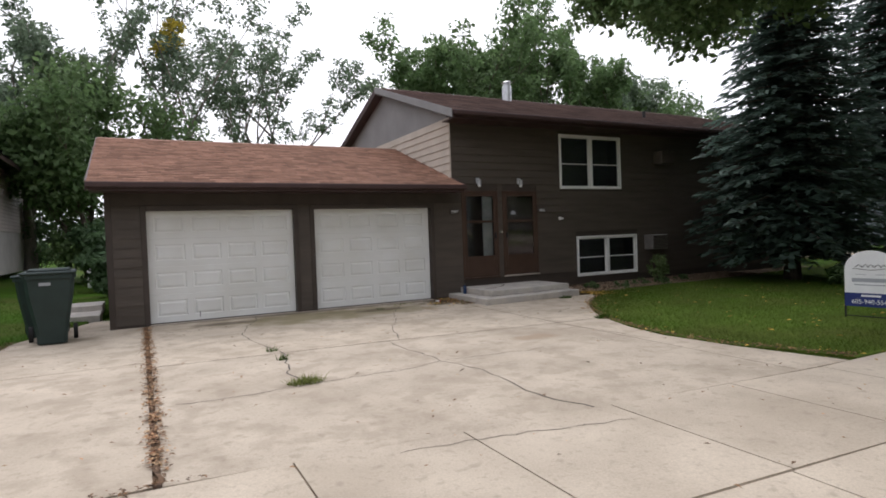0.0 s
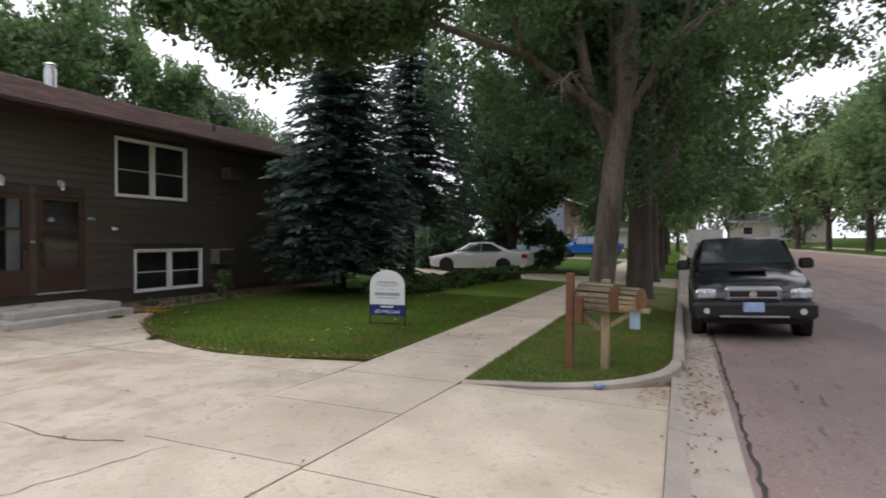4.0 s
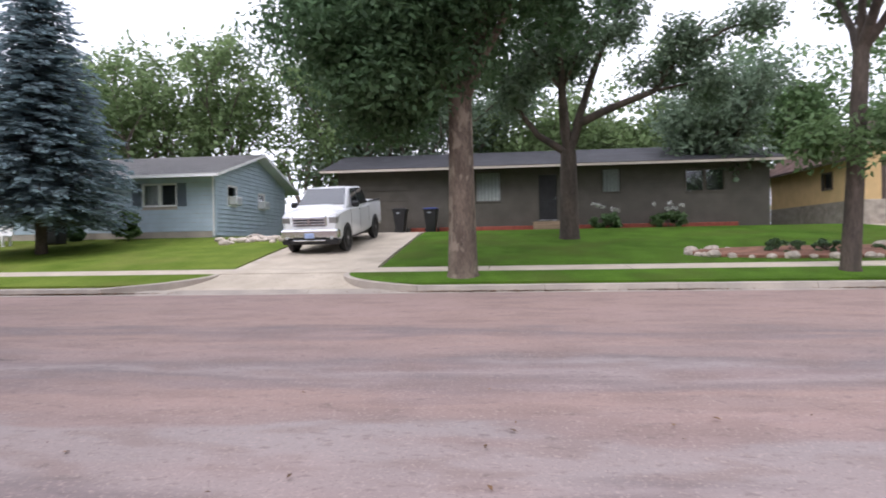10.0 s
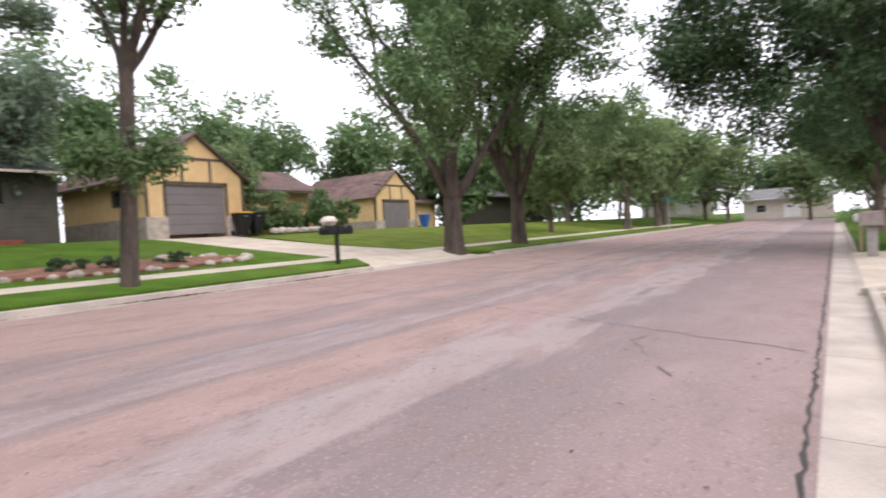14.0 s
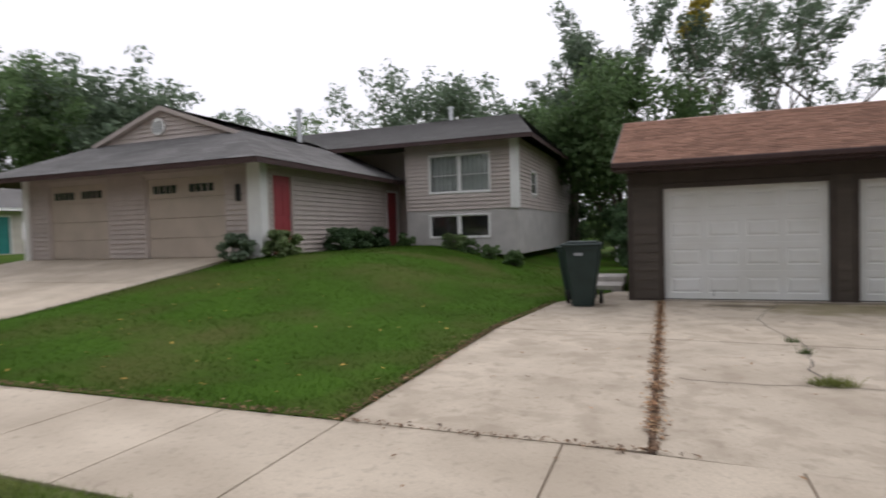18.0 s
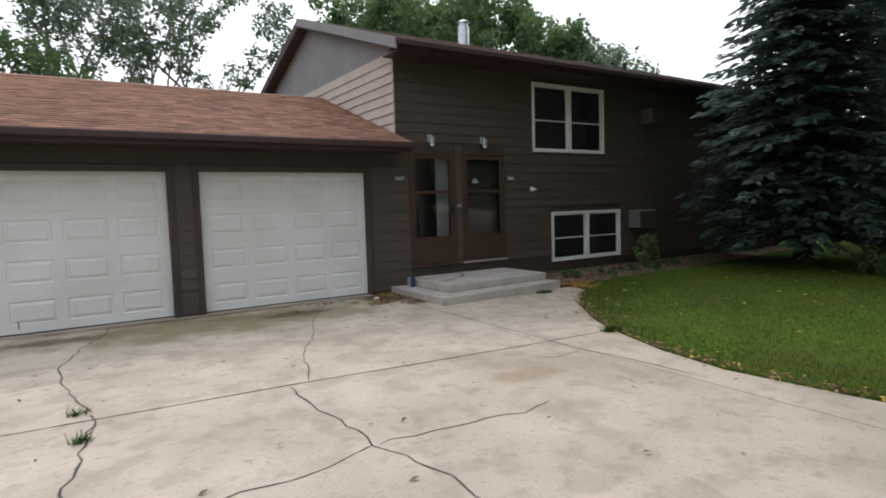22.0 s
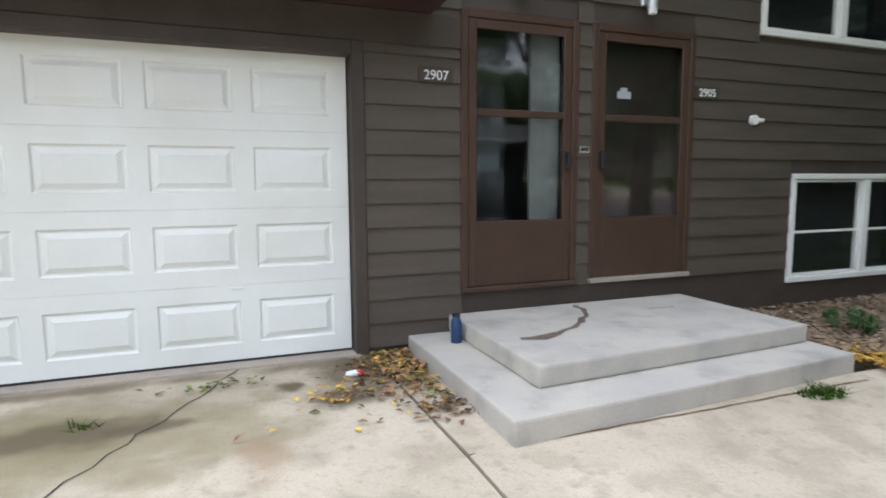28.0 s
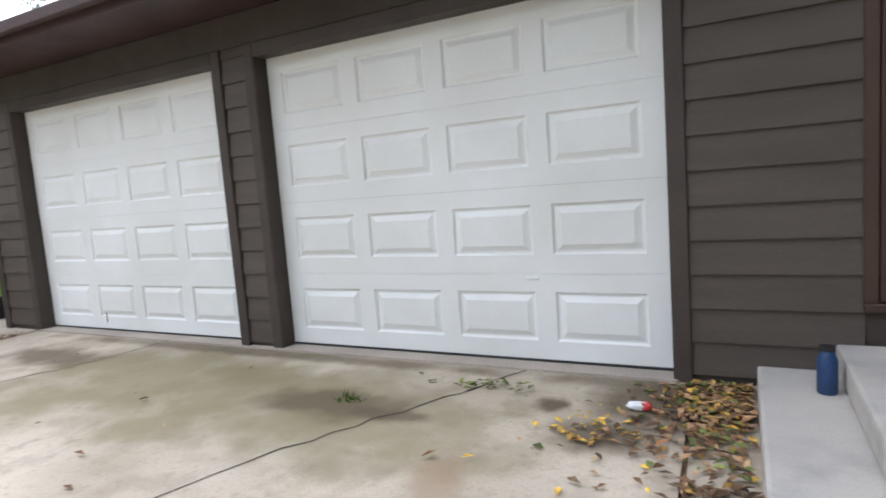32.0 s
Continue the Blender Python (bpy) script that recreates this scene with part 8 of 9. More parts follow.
        part("door_seam", boxes(*[(xx, xx + 0.008, s * hw * 1.0 if s > 0 else s * (hw * 1.0 + 0.004), s * (hw * 1.0 + 0.004) if s > 0 else s * hw, 0.55, belt - 0.05) for xx in (1.45, 2.58, cab_end - 0.05)]), BLACK, top)
        part("door_handle", boxes(*[(xx, xx + 0.14, min(s * (hw - 0.005), s * (hw + 0.03)), max(s * (hw - 0.005), s * (hw + 0.03)), belt - 0.14, belt - 0.11) for xx in (2.36, cab_end - 0.28)], bevel=0.006), trim, top)
        for xx in (fa, ra):
            part("wheel_arch", cyl(bmesh.new(), (xx, s * (hw - 0.16) if s > 0 else s * (hw + 0.006), r + 0.02), r * 1.17, 0.166, axis="y", sides=28), BLACK, top)
            wheel(top, xx, s * (hw - 0.11), r, 0.26, s)
    gw, gl, gt = (0.60, 0.50, 0.13) if bold else (0.46, 0.47, 0.20)
    part("grille_surround", boxes((-0.05, 0.12, -hw * gw, hw * gw, hood - gl, hood - gt), bevel=0.05), trim, top)
    part("grille", boxes((-0.057, 0.1, -hw * (gw - 0.06), hw * (gw - 0.06), hood - gl + 0.03, hood - gt - 0.05), bevel=0.03), BLACK, top)
    for i in range(3 if bold else 1):
        zb = hood - gl + 0.07 + 0.09 * i
        part("grille_bar", boxes((-0.068, 0.0, -hw * (gw - 0.05), hw * (gw - 0.05), zb, zb + (0.04 if bold else 0.025)), bevel=0.006), trim, top)
    if bold:
        part("valance", boxes((-0.06, 0.3, -hw * 0.97, hw * 0.97, 0.30, 0.47), bevel=0.04), BLACK, top, "black lower valance")
    part("badge", cyl(bmesh.new(), (-0.085, 0, hood - (gl + gt) / 2), 0.06, 0.04, axis="x", sides=18), CHROME, top, "plain round badge")
    part("front_bumper", boxes((-0.10, 0.2, -hw * 0.99, hw * 0.99, 0.40 if not bold else 0.50, 0.68 if not bold else 0.80), bevel=0.05), bumper or paint, top)
    part("air_intake", boxes((-0.105, 0.0, -hw * 0.55, hw * 0.55, 0.45, 0.55), bevel=0.01), BLACK, top)
    part("bumper_trim", boxes((-0.115, 0.0, -hw * 0.55, hw * 0.55, 0.42, 0.455), bevel=0.008), trim, top)
    part("licence_plate", boxes((-0.125, -0.10, -0.16, 0.16, 0.52, 0.68), bevel=0.004), PLATE, top)
    part("rear_bumper", boxes((L - 0.1, L + 0.12, -hw * 0.95, hw * 0.95, 0.45, 0.66), bevel=0.04), CHROME, top)
    part("bed_rail", boxes((cab_end + 0.05, L - 0.02, -hw * 0.97, -hw * 0.88, belt + 0.05, belt + 0.085), (cab_end + 0.05, L - 0.02, hw * 0.88, hw * 0.97, belt + 0.05, belt + 0.085)), BLACK, top)
    part("underbody", boxes((0.2, L - 0.2, -hw * 0.8, hw * 0.8, 0.28, 0.46)), BLACK, top)
    part("wiper", boxes((wb + 0.11, wb + 0.14, -hw * 0.7, hw * 0.1, hood + 0.14, hood + 0.16)), BLACK, top)
    return top


def sedan(x, y, z, rz, paint, label, L=4.8, hw=0.9):
    top = thing("car", x, y, z, label, "car", rz=rz)
    bm = loft(bmesh.new(), [(0.0, hull(hw * 0.75, 0.35, 0.66)), (0.12, hull(hw * 0.9, 0.26, 0.72)), (0.5, hull(hw * 0.97, 0.22, 0.80)), (1.4, hull(hw, 0.2, 0.95)), (3.5, hull(hw, 0.2, 0.98)), (4.4, hull(hw * 0.97, 0.24, 1.0)), (L - 0.1, hull(hw * 0.9, 0.3, 0.96)), (L, hull(hw * 0.8, 0.4, 0.9))])
    smooth(part("body", bm, paint, top), 35)
    bm = loft(bmesh.new(), [(1.25, cabin(hw * 0.9, hw * 0.86, 0.9, 0.96)), (2.0, cabin(hw * 0.92, hw * 0.68, 0.9, 1.38)), (2.5, cabin(hw * 0.92, hw * 0.66, 0.9, 1.43)), (3.1, cabin(hw * 0.92, hw * 0.66, 0.9, 1.39)), (4.15, cabin(hw * 0.88, hw * 0.84, 0.9, 1.02))])
    smooth(part("cabin", bm, paint, top), 35)
    part("windscreen", panel(bmesh.new(), [(1.38, hw * 0.8, 1.02), (1.38, -hw * 0.8, 1.02), (1.98, -hw * 0.62, 1.36), (1.98, hw * 0.62, 1.36)], 0.015), CAR_GLASS, top)
    part("rear_window", panel(bmesh.new(), [(4.02, -hw * 0.76, 1.06), (4.02, hw * 0.76, 1.06), (3.2, hw * 0.62, 1.37), (3.2, -hw * 0.62, 1.37)], 0.02), CAR_GLASS, top)
    for s in (1, -1):
        for q in ([(1.6, s * hw * 0.95, 1.0), (2.6, s * hw * 0.95, 1.0), (2.6, s * hw * 0.73, 1.36), (2.08, s * hw * 0.73, 1.34)], [(2.66, s * hw * 0.95, 1.0), (3.75, s * hw * 0.93, 1.02), (3.1, s * hw * 0.73, 1.34), (2.66, s * hw * 0.73, 1.36)]):
            part("side_window", panel(bmesh.new(), q if s < 0 else q[::-1], 0.012), CAR_GLASS, top)
        part("headlamp", boxes((0.0, 0.3, min(s * hw * 0.55, s * hw * 0.9), max(s * hw * 0.55, s * hw * 0.9), 0.58, 0.72), bevel=0.04), LAMP_CLEAR, top)
        part("tail_lamp", boxes((L - 0.25, L + 0.01, min(s * hw * 0.55, s * hw * 0.93), max(s * hw * 0.55, s * hw * 0.93), 0.7, 0.9), bevel=0.04), LAMP_RED, top)
        part("mirror", boxes((1.5, 1.66, min(s * hw * 0.98, s * (hw + 0.18)), max(s * hw * 0.98, s * (hw + 0.18)), 0.96, 1.08), bevel=0.03), paint, top)
        for xx in (0.95, L - 1.05):
            part("wheel_arch", cyl(bmesh.new(), (xx, s * (hw - 0.16) if s > 0 else s * (hw + 0.006), 0.34), 0.37, 0.166, axis="y", sides=26), BLACK, top)
            wheel(top, xx, s * (hw - 0.10), 0.32, 0.21, s)
    part("licence_plate", boxes((L, L + 0.015, -0.2, 0.2, 0.62, 0.75)), PLATE, top)
    return top


pickup(11.05, -13.64, -0.125, 0, CAR_BLACK, "black pickup truck parked facing the camera beside the kerb", L=5.3, hw=0.95, trim=STEEL, hood=1.14, roof=1.77, roll=-2.4)
part("hood_scoop", smooth(part("y", boxes((0.55, 1.05, -0.3, 0.3, 1.15, 1.235), bevel=0.03), CAR_BLACK), 40).data, None, bpy.data.objects["pickup_truck"])
bpy.data.objects.remove(bpy.data.objects["y"])
pickup(6.52, -31.1, 1.2, -92, CAR_WHITE, "white crew-cab pickup truck with a chrome grille on a driveway", L=5.9, hw=1.0, belt=1.42, roof=2.12, hood=1.38, r=0.42, bumper=CHROME, cab_end=3.85, pitch=-7.3, bold=True)
sedan(26.4, -1.2, terrain(25, -3) - 0.04, -90, CAR_SILVER, "silver saloon car parked on a driveway")
pickup(50.2, -2.6, terrain(50, -4), -90, CAR_BLUE, "bright blue pickup truck on a far driveway", L=5.4)
sedan(60, -14.0, road_z(-14.0), 180, CAR_WHITE, "white car parked far along the street")
sedan(-88, -11.0, terrain(-88, -11), 90, CAR_RED, "red car far down the street")
van = thing("box_van", 40.0, -13.9, road_z(-13.9), "white box trailer parked far behind the black pickup", "trailer")
part("box_body", boxes((0, 4.2, -1.0, 1.0, 0.55, 2.35), bevel=0.04), WHITE, van)
part("roof_edge", boxes((-0.01, 4.21, -1.01, 1.01, 2.3, 2.37), bevel=0.01), GALV, van)
for xx in (1.6, 2.6):
    for s in (1, -1):
        wheel(van, xx, s * 0.95, 0.36, 0.22, s)
part("drawbar", tube(bmesh.new(), [(-1.0, 0, 0.5), (0.1, 0, 0.55)], [0.05, 0.05], 8), BLACK, van)

# ---- street furniture and loose things ----
def wheelie_bin(x, y, z, rz, material, label, lid=None, w=0.62, d=0.72, h=1.08, group=""):
    top = thing("wheelie_bin", x, y, z, label, "bin", group, rz=rz)
    bm = bmesh.new()
    secs = [(0.02, 0.40, 0.42), (0.18, 0.42, 0.46), (h * 0.7, w * 0.93, d * 0.94), (h - 0.06, w, d), (h - 0.06, w + 0.05, d + 0.05), (h, w + 0.05, d + 0.05)]
    rings = []
    for zz, ww, dd in secs:
        a, b, c = ww / 2, dd / 2, 0.05
        rings.append([bm.verts.new((u, v, zz)) for u, v in ((-a + c, -b), (a - c, -b), (a, -b + c), (a, b - c), (a - c, b), (-a + c, b), (-a, b - c), (-a, -b + c))])
    for r0, r1 in zip(rings, rings[1:]):
        for k in range(8):
            bm.faces.new((r0[k], r0[(k + 1) % 8], r1[(k + 1) % 8], r1[k]))
    bm.faces.new(rings[0][::-1])
    bm.faces.new(rings[-1])
    smooth(part("body", bm, material, top), 35)
    lb = bmesh.new()
    box(lb, -w / 2 - 0.04, w / 2 + 0.04, -d / 2 - 0.06, d / 2 + 0.04, h + 0.002, h + 0.05, bevel=0.02)
    box(lb, -w / 2 + 0.04, w / 2 - 0.04, -d / 2 + 0.05, d / 2 - 0.05, h + 0.045, h + 0.085, bevel=0.02)
    part("lid", lb, lid or material, top)
    part("handle", tube(bmesh.new(), [(-w * 0.4, d / 2 + 0.03, h - 0.04), (-w * 0.4, d / 2 + 0.11, h), (w * 0.4, d / 2 + 0.11, h), (w * 0.4, d / 2 + 0.03, h - 0.04)], [0.018] * 4, 8), material, top)
    for s in (-1, 1):
        wb = part("bin_wheel", cyl(bmesh.new(), (s * (w / 2 - 0.02) - 0.03, d / 2 - 0.05, 0.13), 0.13, 0.06, axis="x", sides=18), RUBBER, top)
    part("label_plate", boxes((-0.13, 0.02, -d / 2 - 0.004, -d / 2 + 0.02, h - 0.17, h - 0.12)), SIGN_GREY, top, "small pale label")
    return top


wheelie_bin(-1.42, -0.92, terrain(-1.42, -0.92), 4, BIN_GREEN, "dark green wheeled bin beside the garage", w=0.66, d=0.78, h=1.12)
wheelie_bin(-1.66, 0.0, terrain(-1.66, 0.0), -6, BIN_GREEN, "dark wheeled bin standing behind another", w=0.6, d=0.7, h=1.04)
wheelie_bin(4.95, -39.3, 1.98, 180, BLACK, "black wheeled bin beside a garage", group="bins by the olive house")
wheelie_bin(3.5, -39.3, 1.98, 180, BLACK, "black wheeled bin with a dark blue lid", lid=SIGN_BLUE, group="bins by the olive house")
wheelie_bin(31.9, -37.6, 1.98, 180, BIN_GREEN, "dark bin beside the tan house", group="bins by the tan house")
wheelie_bin(31.0, -37.5, 1.98, 180, BIN_GREEN, "dark bin beside the tan house", group="bins by the tan house")
YLID = mat("yellow_lid", (0.62, 0.36, 0.03), 0.5)
wheelie_bin(-19.2, -37.6, 2.0, 180, BLACK, "black recycling bin with a yellow lid", lid=YLID, w=0.8, group="bins by the yellow house")
wheelie_bin(-20.1, -37.7, 2.0, 180, BLACK, "black bin beside a yellow-lidded one", w=0.75, group="bins by the yellow house")
wheelie_bin(-39.8, -41.2, 1.95, 180, mat("blue_bin", (0.03, 0.12, 0.42), 0.5), "blue recycling bin by a garage", w=0.7)

# the paired wooden mailboxes
GREY_SLAT = mat("weathered_roof_slat", (0.17, 0.15, 0.10), 0.9, 0.2, 3, 50, 0.4, obj=0.2)


def mailboxes():
    top = thing("mailbox_stand", 0, 0, 0, "pair of wooden slatted mailboxes on timber posts", "mailbox")
    zg = terrain(7.7, -11.3)
    part("post", boxes((7.62, 7.72, -11.17, -11.07, zg - 0.1, zg + 1.28), bevel=0.01), CEDAR, top, "red-brown post")
    part("post", boxes((7.72, 7.83, -11.62, -11.51, zg - 0.1, zg + 1.2), bevel=0.01), PINE, top, "weathered pale post")
    part("brace", tube(bmesh.new(), [(7.74, -11.5, zg + 0.55), (7.72, -11.2, zg + 0.82)], [0.045, 0.045], 4), PINE, top)
    part("brace", tube(bmesh.new(), [(7.78, -11.62, zg + 0.6), (7.78, -11.95, zg + 0.82)], [0.04, 0.04], 4), PINE, top)
    part("side_box", boxes((7.6, 7.72, -11.29, -11.18, zg + 0.62, zg + 0.98), bevel=0.012), CEDAR, top)
    part("crossbar", boxes((7.74, 7.82, -12.12, -11.15, zg + 0.78, zg + 0.84), bevel=0.006), PINE, top)
    for y0, y1, w, hh in ((-11.72, -11.22, 0.30, 0.88), (-12.02, -11.78, 0.25, 0.74)):
        b = new("mailbox")
        b.parent = top
        b.matrix_basis = pose(7.77, (y0 + y1) / 2, zg + 0.84, 0, 0, -24)
        ln = (y1 - y0) / 2
        h = w / 2
        pts = [(u, v * hh) for u, v in [(h, 0.0), (h * 1.06, 0.075), (h * 1.06, 0.15), (h * 1.0, 0.225), (h * 0.62, 0.30), (h * 0.12, 0.335), (-h * 0.12, 0.335), (-h * 0.62, 0.30), (-h, 0.225), (-h * 1.06, 0.15), (-h * 1.06, 0.075), (-h, 0.0)]]
        for i in range(len(pts) - 1):
            (u0, v0), (u1, v1) = pts[i], pts[i + 1]
            d = Vector((u1 - u0, v1 - v0))
            nrm = Vector((d.y, -d.x)).normalized() * 0.02
            bm = bmesh.new()
            g = 0.09
            q = [(u0 + d.x * g, v0 + d.y * g), (u1 - d.x * g, v1 - d.y * g), (u1 - d.x * g + nrm.x, v1 - d.y * g + nrm.y), (u0 + d.x * g + nrm.x, v0 + d.y * g + nrm.y)]
            a = [bm.verts.new((u, -ln, v)) for u, v in q]
            c = [bm.verts.new((u, ln, v)) for u, v in q]
            bm.faces.new(a[::-1])
            bm.faces.new(c)
            for k in range(4):
                bm.faces.new((a[k], a[(k + 1) % 4], c[(k + 1) % 4], c[k]))
            bmesh.ops.recalc_face_normals(bm, faces=bm.faces)
            part("slat", bm, GREY_SLAT if min(v0, v1) > 0.2 * hh else PINE, b)
        bm = bmesh.new()
        for s in (-ln - 0.012, ln - 0.01):
            f = [bm.verts.new((u * 0.97, s, v * 0.97)) for u, v in pts]
            e = [bm.verts.new((u * 0.97, s + 0.022, v * 0.97)) for u, v in pts]
            bm.faces.new(f)
            bm.faces.new(e[::-1])
            for k in range(len(pts)):
                bm.faces.new((f[k], f[(k + 1) % len(pts)], e[(k + 1) % len(pts)], e[k]))
        bmesh.ops.recalc_face_normals(bm, faces=bm.faces)
        part("end_board", bm, CEDAR, b)
        part("floor_board", boxes((-w / 2 - 0.01, w / 2 + 0.01, -ln, ln, -0.03, 0.0), bevel=0.004), PINE, b)
    part("paper", boxes((7.70, 7.705, -12.0, -11.87, zg + 0.58, zg + 0.83)), mat("pale_blue_paper", (0.35, 0.5, 0.58), 0.7), top, "pale blue paper tag")
    return top


mailboxes()

# the estate agent's sign, edge on to the street
def yard_sign():
    top = thing("yard_sign", 9.75, -7.3, terrain(9.75, -7.3), "white arched yard sign with a blue band on a black frame", "sign", rz=-82)
    w = 0.70
    bm = bmesh.new()
    out = [(-w / 2, 0.42), (w / 2, 0.42)] + [(w / 2 * math.cos(a), 0.80 + 0.29 * math.sin(a)) for a in [math.pi * i / 16 for i in range(17)]]
    f = [bm.verts.new((u, -0.006, v)) for u, v in out]
    b = [bm.verts.new((u, 0.006, v)) for u, v in out]
    bm.faces.new(f)
    bm.faces.new(b[::-1])
    for k in range(len(out)):
        bm.faces.new((f[k], f[(k + 1) % len(out)], b[(k + 1) % len(out)], b[k]))
    bmesh.ops.recalc_face_normals(bm, faces=bm.faces)
    part("board", bm, SIGN_WHITE, top)
    part("band", boxes((-w / 2, w / 2, -0.008, 0.008, 0.22, 0.43)), SIGN_BLUE, top, "dark blue lower band")
    text_on("phone_number", "605-940-5544", 0.098, 0, -0.010, 0.265, SIGN_WHITE, top, deep=0.0005, sx=0.93)
    part("name_bar", boxes((-0.13, 0.13, -0.0095, -0.007, 0.375, 0.405)), SIGN_WHITE, top)
    part("print_bar", boxes((-0.25, 0.25, -0.0075, -0.005, 0.60, 0.66)), SIGN_GREY, top)
    part("print_bar", boxes((-0.22, 0.22, -0.0075, -0.005, 0.55, 0.565)), SIGN_GREY, top)
    for bx in (-0.2, 0.06):
        part("print_bar", boxes((bx, bx + 0.14, -0.0075, -0.005, 0.715, 0.722)), SIGN_GREY, top)
    for (a, c) in ((-0.2, -0.11), (-0.11, -0.02), (-0.04, 0.05), (0.05, 0.14), (0.13, 0.21)):
        part("roof_mark", tube(bmesh.new(), [(a, -0.008, 0.83), ((a + c) / 2, -0.008, 0.83 + 0.5 * (c - a)), (c, -0.008, 0.83)], [0.006] * 3, 4), BLACK, top)
    part("underline", tube(bmesh.new(), [(-0.24, -0.008, 0.81), (0, -0.008, 0.785), (0.24, -0.008, 0.815)], [0.005] * 3, 4), BLACK, top)
    for s in (-1, 1):
        part("stake", boxes((s * w / 2 - 0.012, s * w / 2 + 0.012, 0.009, 0.026, -0.15, 0.45)), BLACK, top)
    part("cross_bar", boxes((-w / 2, w / 2, 0.009, 0.022, 0.06, 0.075)), BLACK, top)
    return top


yard_sign()
sg2 = thing("yard_sign", -11.3, -10.75, terrain(-11.3, -10.75) + 0.03, "blue, white and red yard sign leaning on thin stakes", "sign")
sg2.matrix_basis = pose(-11.3, -10.75, terrain(-11.3, -10.75) + 0.03, 0, 0, 84) @ pose(0, 0, 0, 0, -5, 0)
PALE_BLUE = mat("sign_pale_blue", (0.30, 0.42, 0.72), 0.4, 0.1, 6, 40, 0)
part("board", boxes((-0.42, 0.42, -0.006, 0.006, 0.42, 0.98)), SIGN_BLUE, sg2)
part("pale_panel", boxes((-0.42, -0.1, -0.009, -0.006, 0.56, 0.98)), PALE_BLUE, sg2, "pale blue printed field")
part("white_panel", boxes((-0.3, 0.3, -0.011, -0.009, 0.60, 0.70)), SIGN_WHITE, sg2)
part("white_roof", prism(bmesh.new(), [(-0.02, -0.011), (0.36, -0.011), (0.36, -0.009), (-0.02, -0.009)], 0.86, lambda x, y: 0.88 + 0.05 * math.sin(9 * x)), SIGN_WHITE, sg2)
part("red_band", boxes((-0.42, 0.42, -0.009, 0.009, 0.44, 0.50)), mat("sign_red", (0.5, 0.04, 0.05), 0.5), sg2)
part("red_print", boxes((-0.36, -0.04, -0.0125, -0.011, 0.76, 0.86)), mat("sign_red_print", (0.55, 0.16, 0.22), 0.5), sg2)
part("print_bar", boxes((-0.34, 0.36, -0.011, -0.009, 0.52, 0.545)), SIGN_WHITE, sg2)
for u in (-0.28, 0.28):
    part("stake", cyl(bmesh.new(), (u, 0.012, -0.15), 0.006, 1.0, sides=6), GALV, sg2)
rock = thing("flat_rock", -10.6, -10.7, terrain(-10.6, -10.7) + 0.03, "flat pale pink boulder lying in the grass", "rock")


def boulder(bm, x, y, z, a, b, c, seed):
    rnd = Vector((seed * 3.1, seed * 1.7, seed))
    r = bmesh.ops.create_icosphere(bm, subdivisions=2, radius=1.0)
    for v in r["verts"]:
        n = 1 + 0.28 * noise.noise(v.co * 1.6 + rnd)
        v.co = Vector((x + v.co.x * a * n, y + v.co.y * b * n, z + v.co.z * c * n))
    return bm


part("stone", boulder(bmesh.new(), 0, 0, 0.02, 0.26, 0.40, 0.1, 3), mat("pink_stone", (0.48, 0.33, 0.27), 0.9, 0.2, 3, 30, 0.4), rock)

# the mailboxes across the street and beyond
mb = thing("mailbox", -14.5, -26.5, terrain(-14.5, -26.5), "row of black mailboxes on one post", "mailbox")
part("post", boxes((-0.05, 0.05, -0.05, 0.05, -0.1, 1.0)), BLACK, mb)
part("shelf", boxes((-0.6, 0.6, -0.15, 0.2, 0.98, 1.03)), BLACK, mb)
for i in range(3):
    bm = bmesh.new()
    pts = [(-0.16, 0)] + [(-0.16 * math.cos(a), 0.12 + 0.12 * math.sin(a)) for a in [math.pi * k / 8 for k in range(9)]] + [(0.16, 0)]
    f = [bm.verts.new((u - 0.38 + 0.38 * i, -0.25, v + 1.03)) for u, v in pts]
    g = [bm.verts.new((u - 0.38 + 0.38 * i, 0.25, v + 1.03)) for u, v in pts]
    bm.faces.new(f)
    bm.faces.new(g[::-1])
    for k in range(len(pts)):
        bm.faces.new((f[k], f[(k + 1) % len(pts)], g[(k + 1) % len(pts)], g[k]))
    bmesh.ops.recalc_face_normals(bm, faces=bm.faces)
    part("box", bm, BLACK, mb)
part("stone_cap", boulder(bmesh.new(), 0.3, 0.0, 1.42, 0.35, 0.22, 0.17, 5), mat("pale_bag", (0.62, 0.55, 0.48), 0.8), mb, "pale lump on the boxes")
mp = thing("mailbox", -23.5, -11.9, terrain(-23.5, -11.9), "grey mailbox on a broad grey post", "mailbox")
part("post", boxes((-0.17, 0.17, -0.14, 0.14, -0.1, 0.95), bevel=0.02), mat("grey_board", (0.30, 0.28, 0.26), 0.8), mp)
part("box", boxes((-0.3, 0.3, -0.33, 0.3, 0.95, 1.42), bevel=0.03), mat("grey_board_2", (0.27, 0.23, 0.21), 0.8), mp)
mq = thing("mailbox", -26.5, -12.1, terrain(-26.5, -12.1), "white mailbox on a post", "mailbox")
part("post", boxes((-0.05, 0.05, -0.05, 0.05, -0.1, 1.05)), PINE, mq)
part("box", boxes((-0.3, 0.3, -0.2, 0.2, 1.05, 1.35), bevel=0.05), WHITE, mq)

# the street lamp, hydrant and a small sign
sl = thing("street_lamp", 34.6, -26.4, terrain(34.6, -26.4), "tall grey street lamp with an arm over the road", "street lamp")
part("pole", tube(bmesh.new(), [(0, 0, -0.2), (0, 0, 4), (0, 0, 8.2)], [0.08, 0.065, 0.045], 12), GALV, sl)
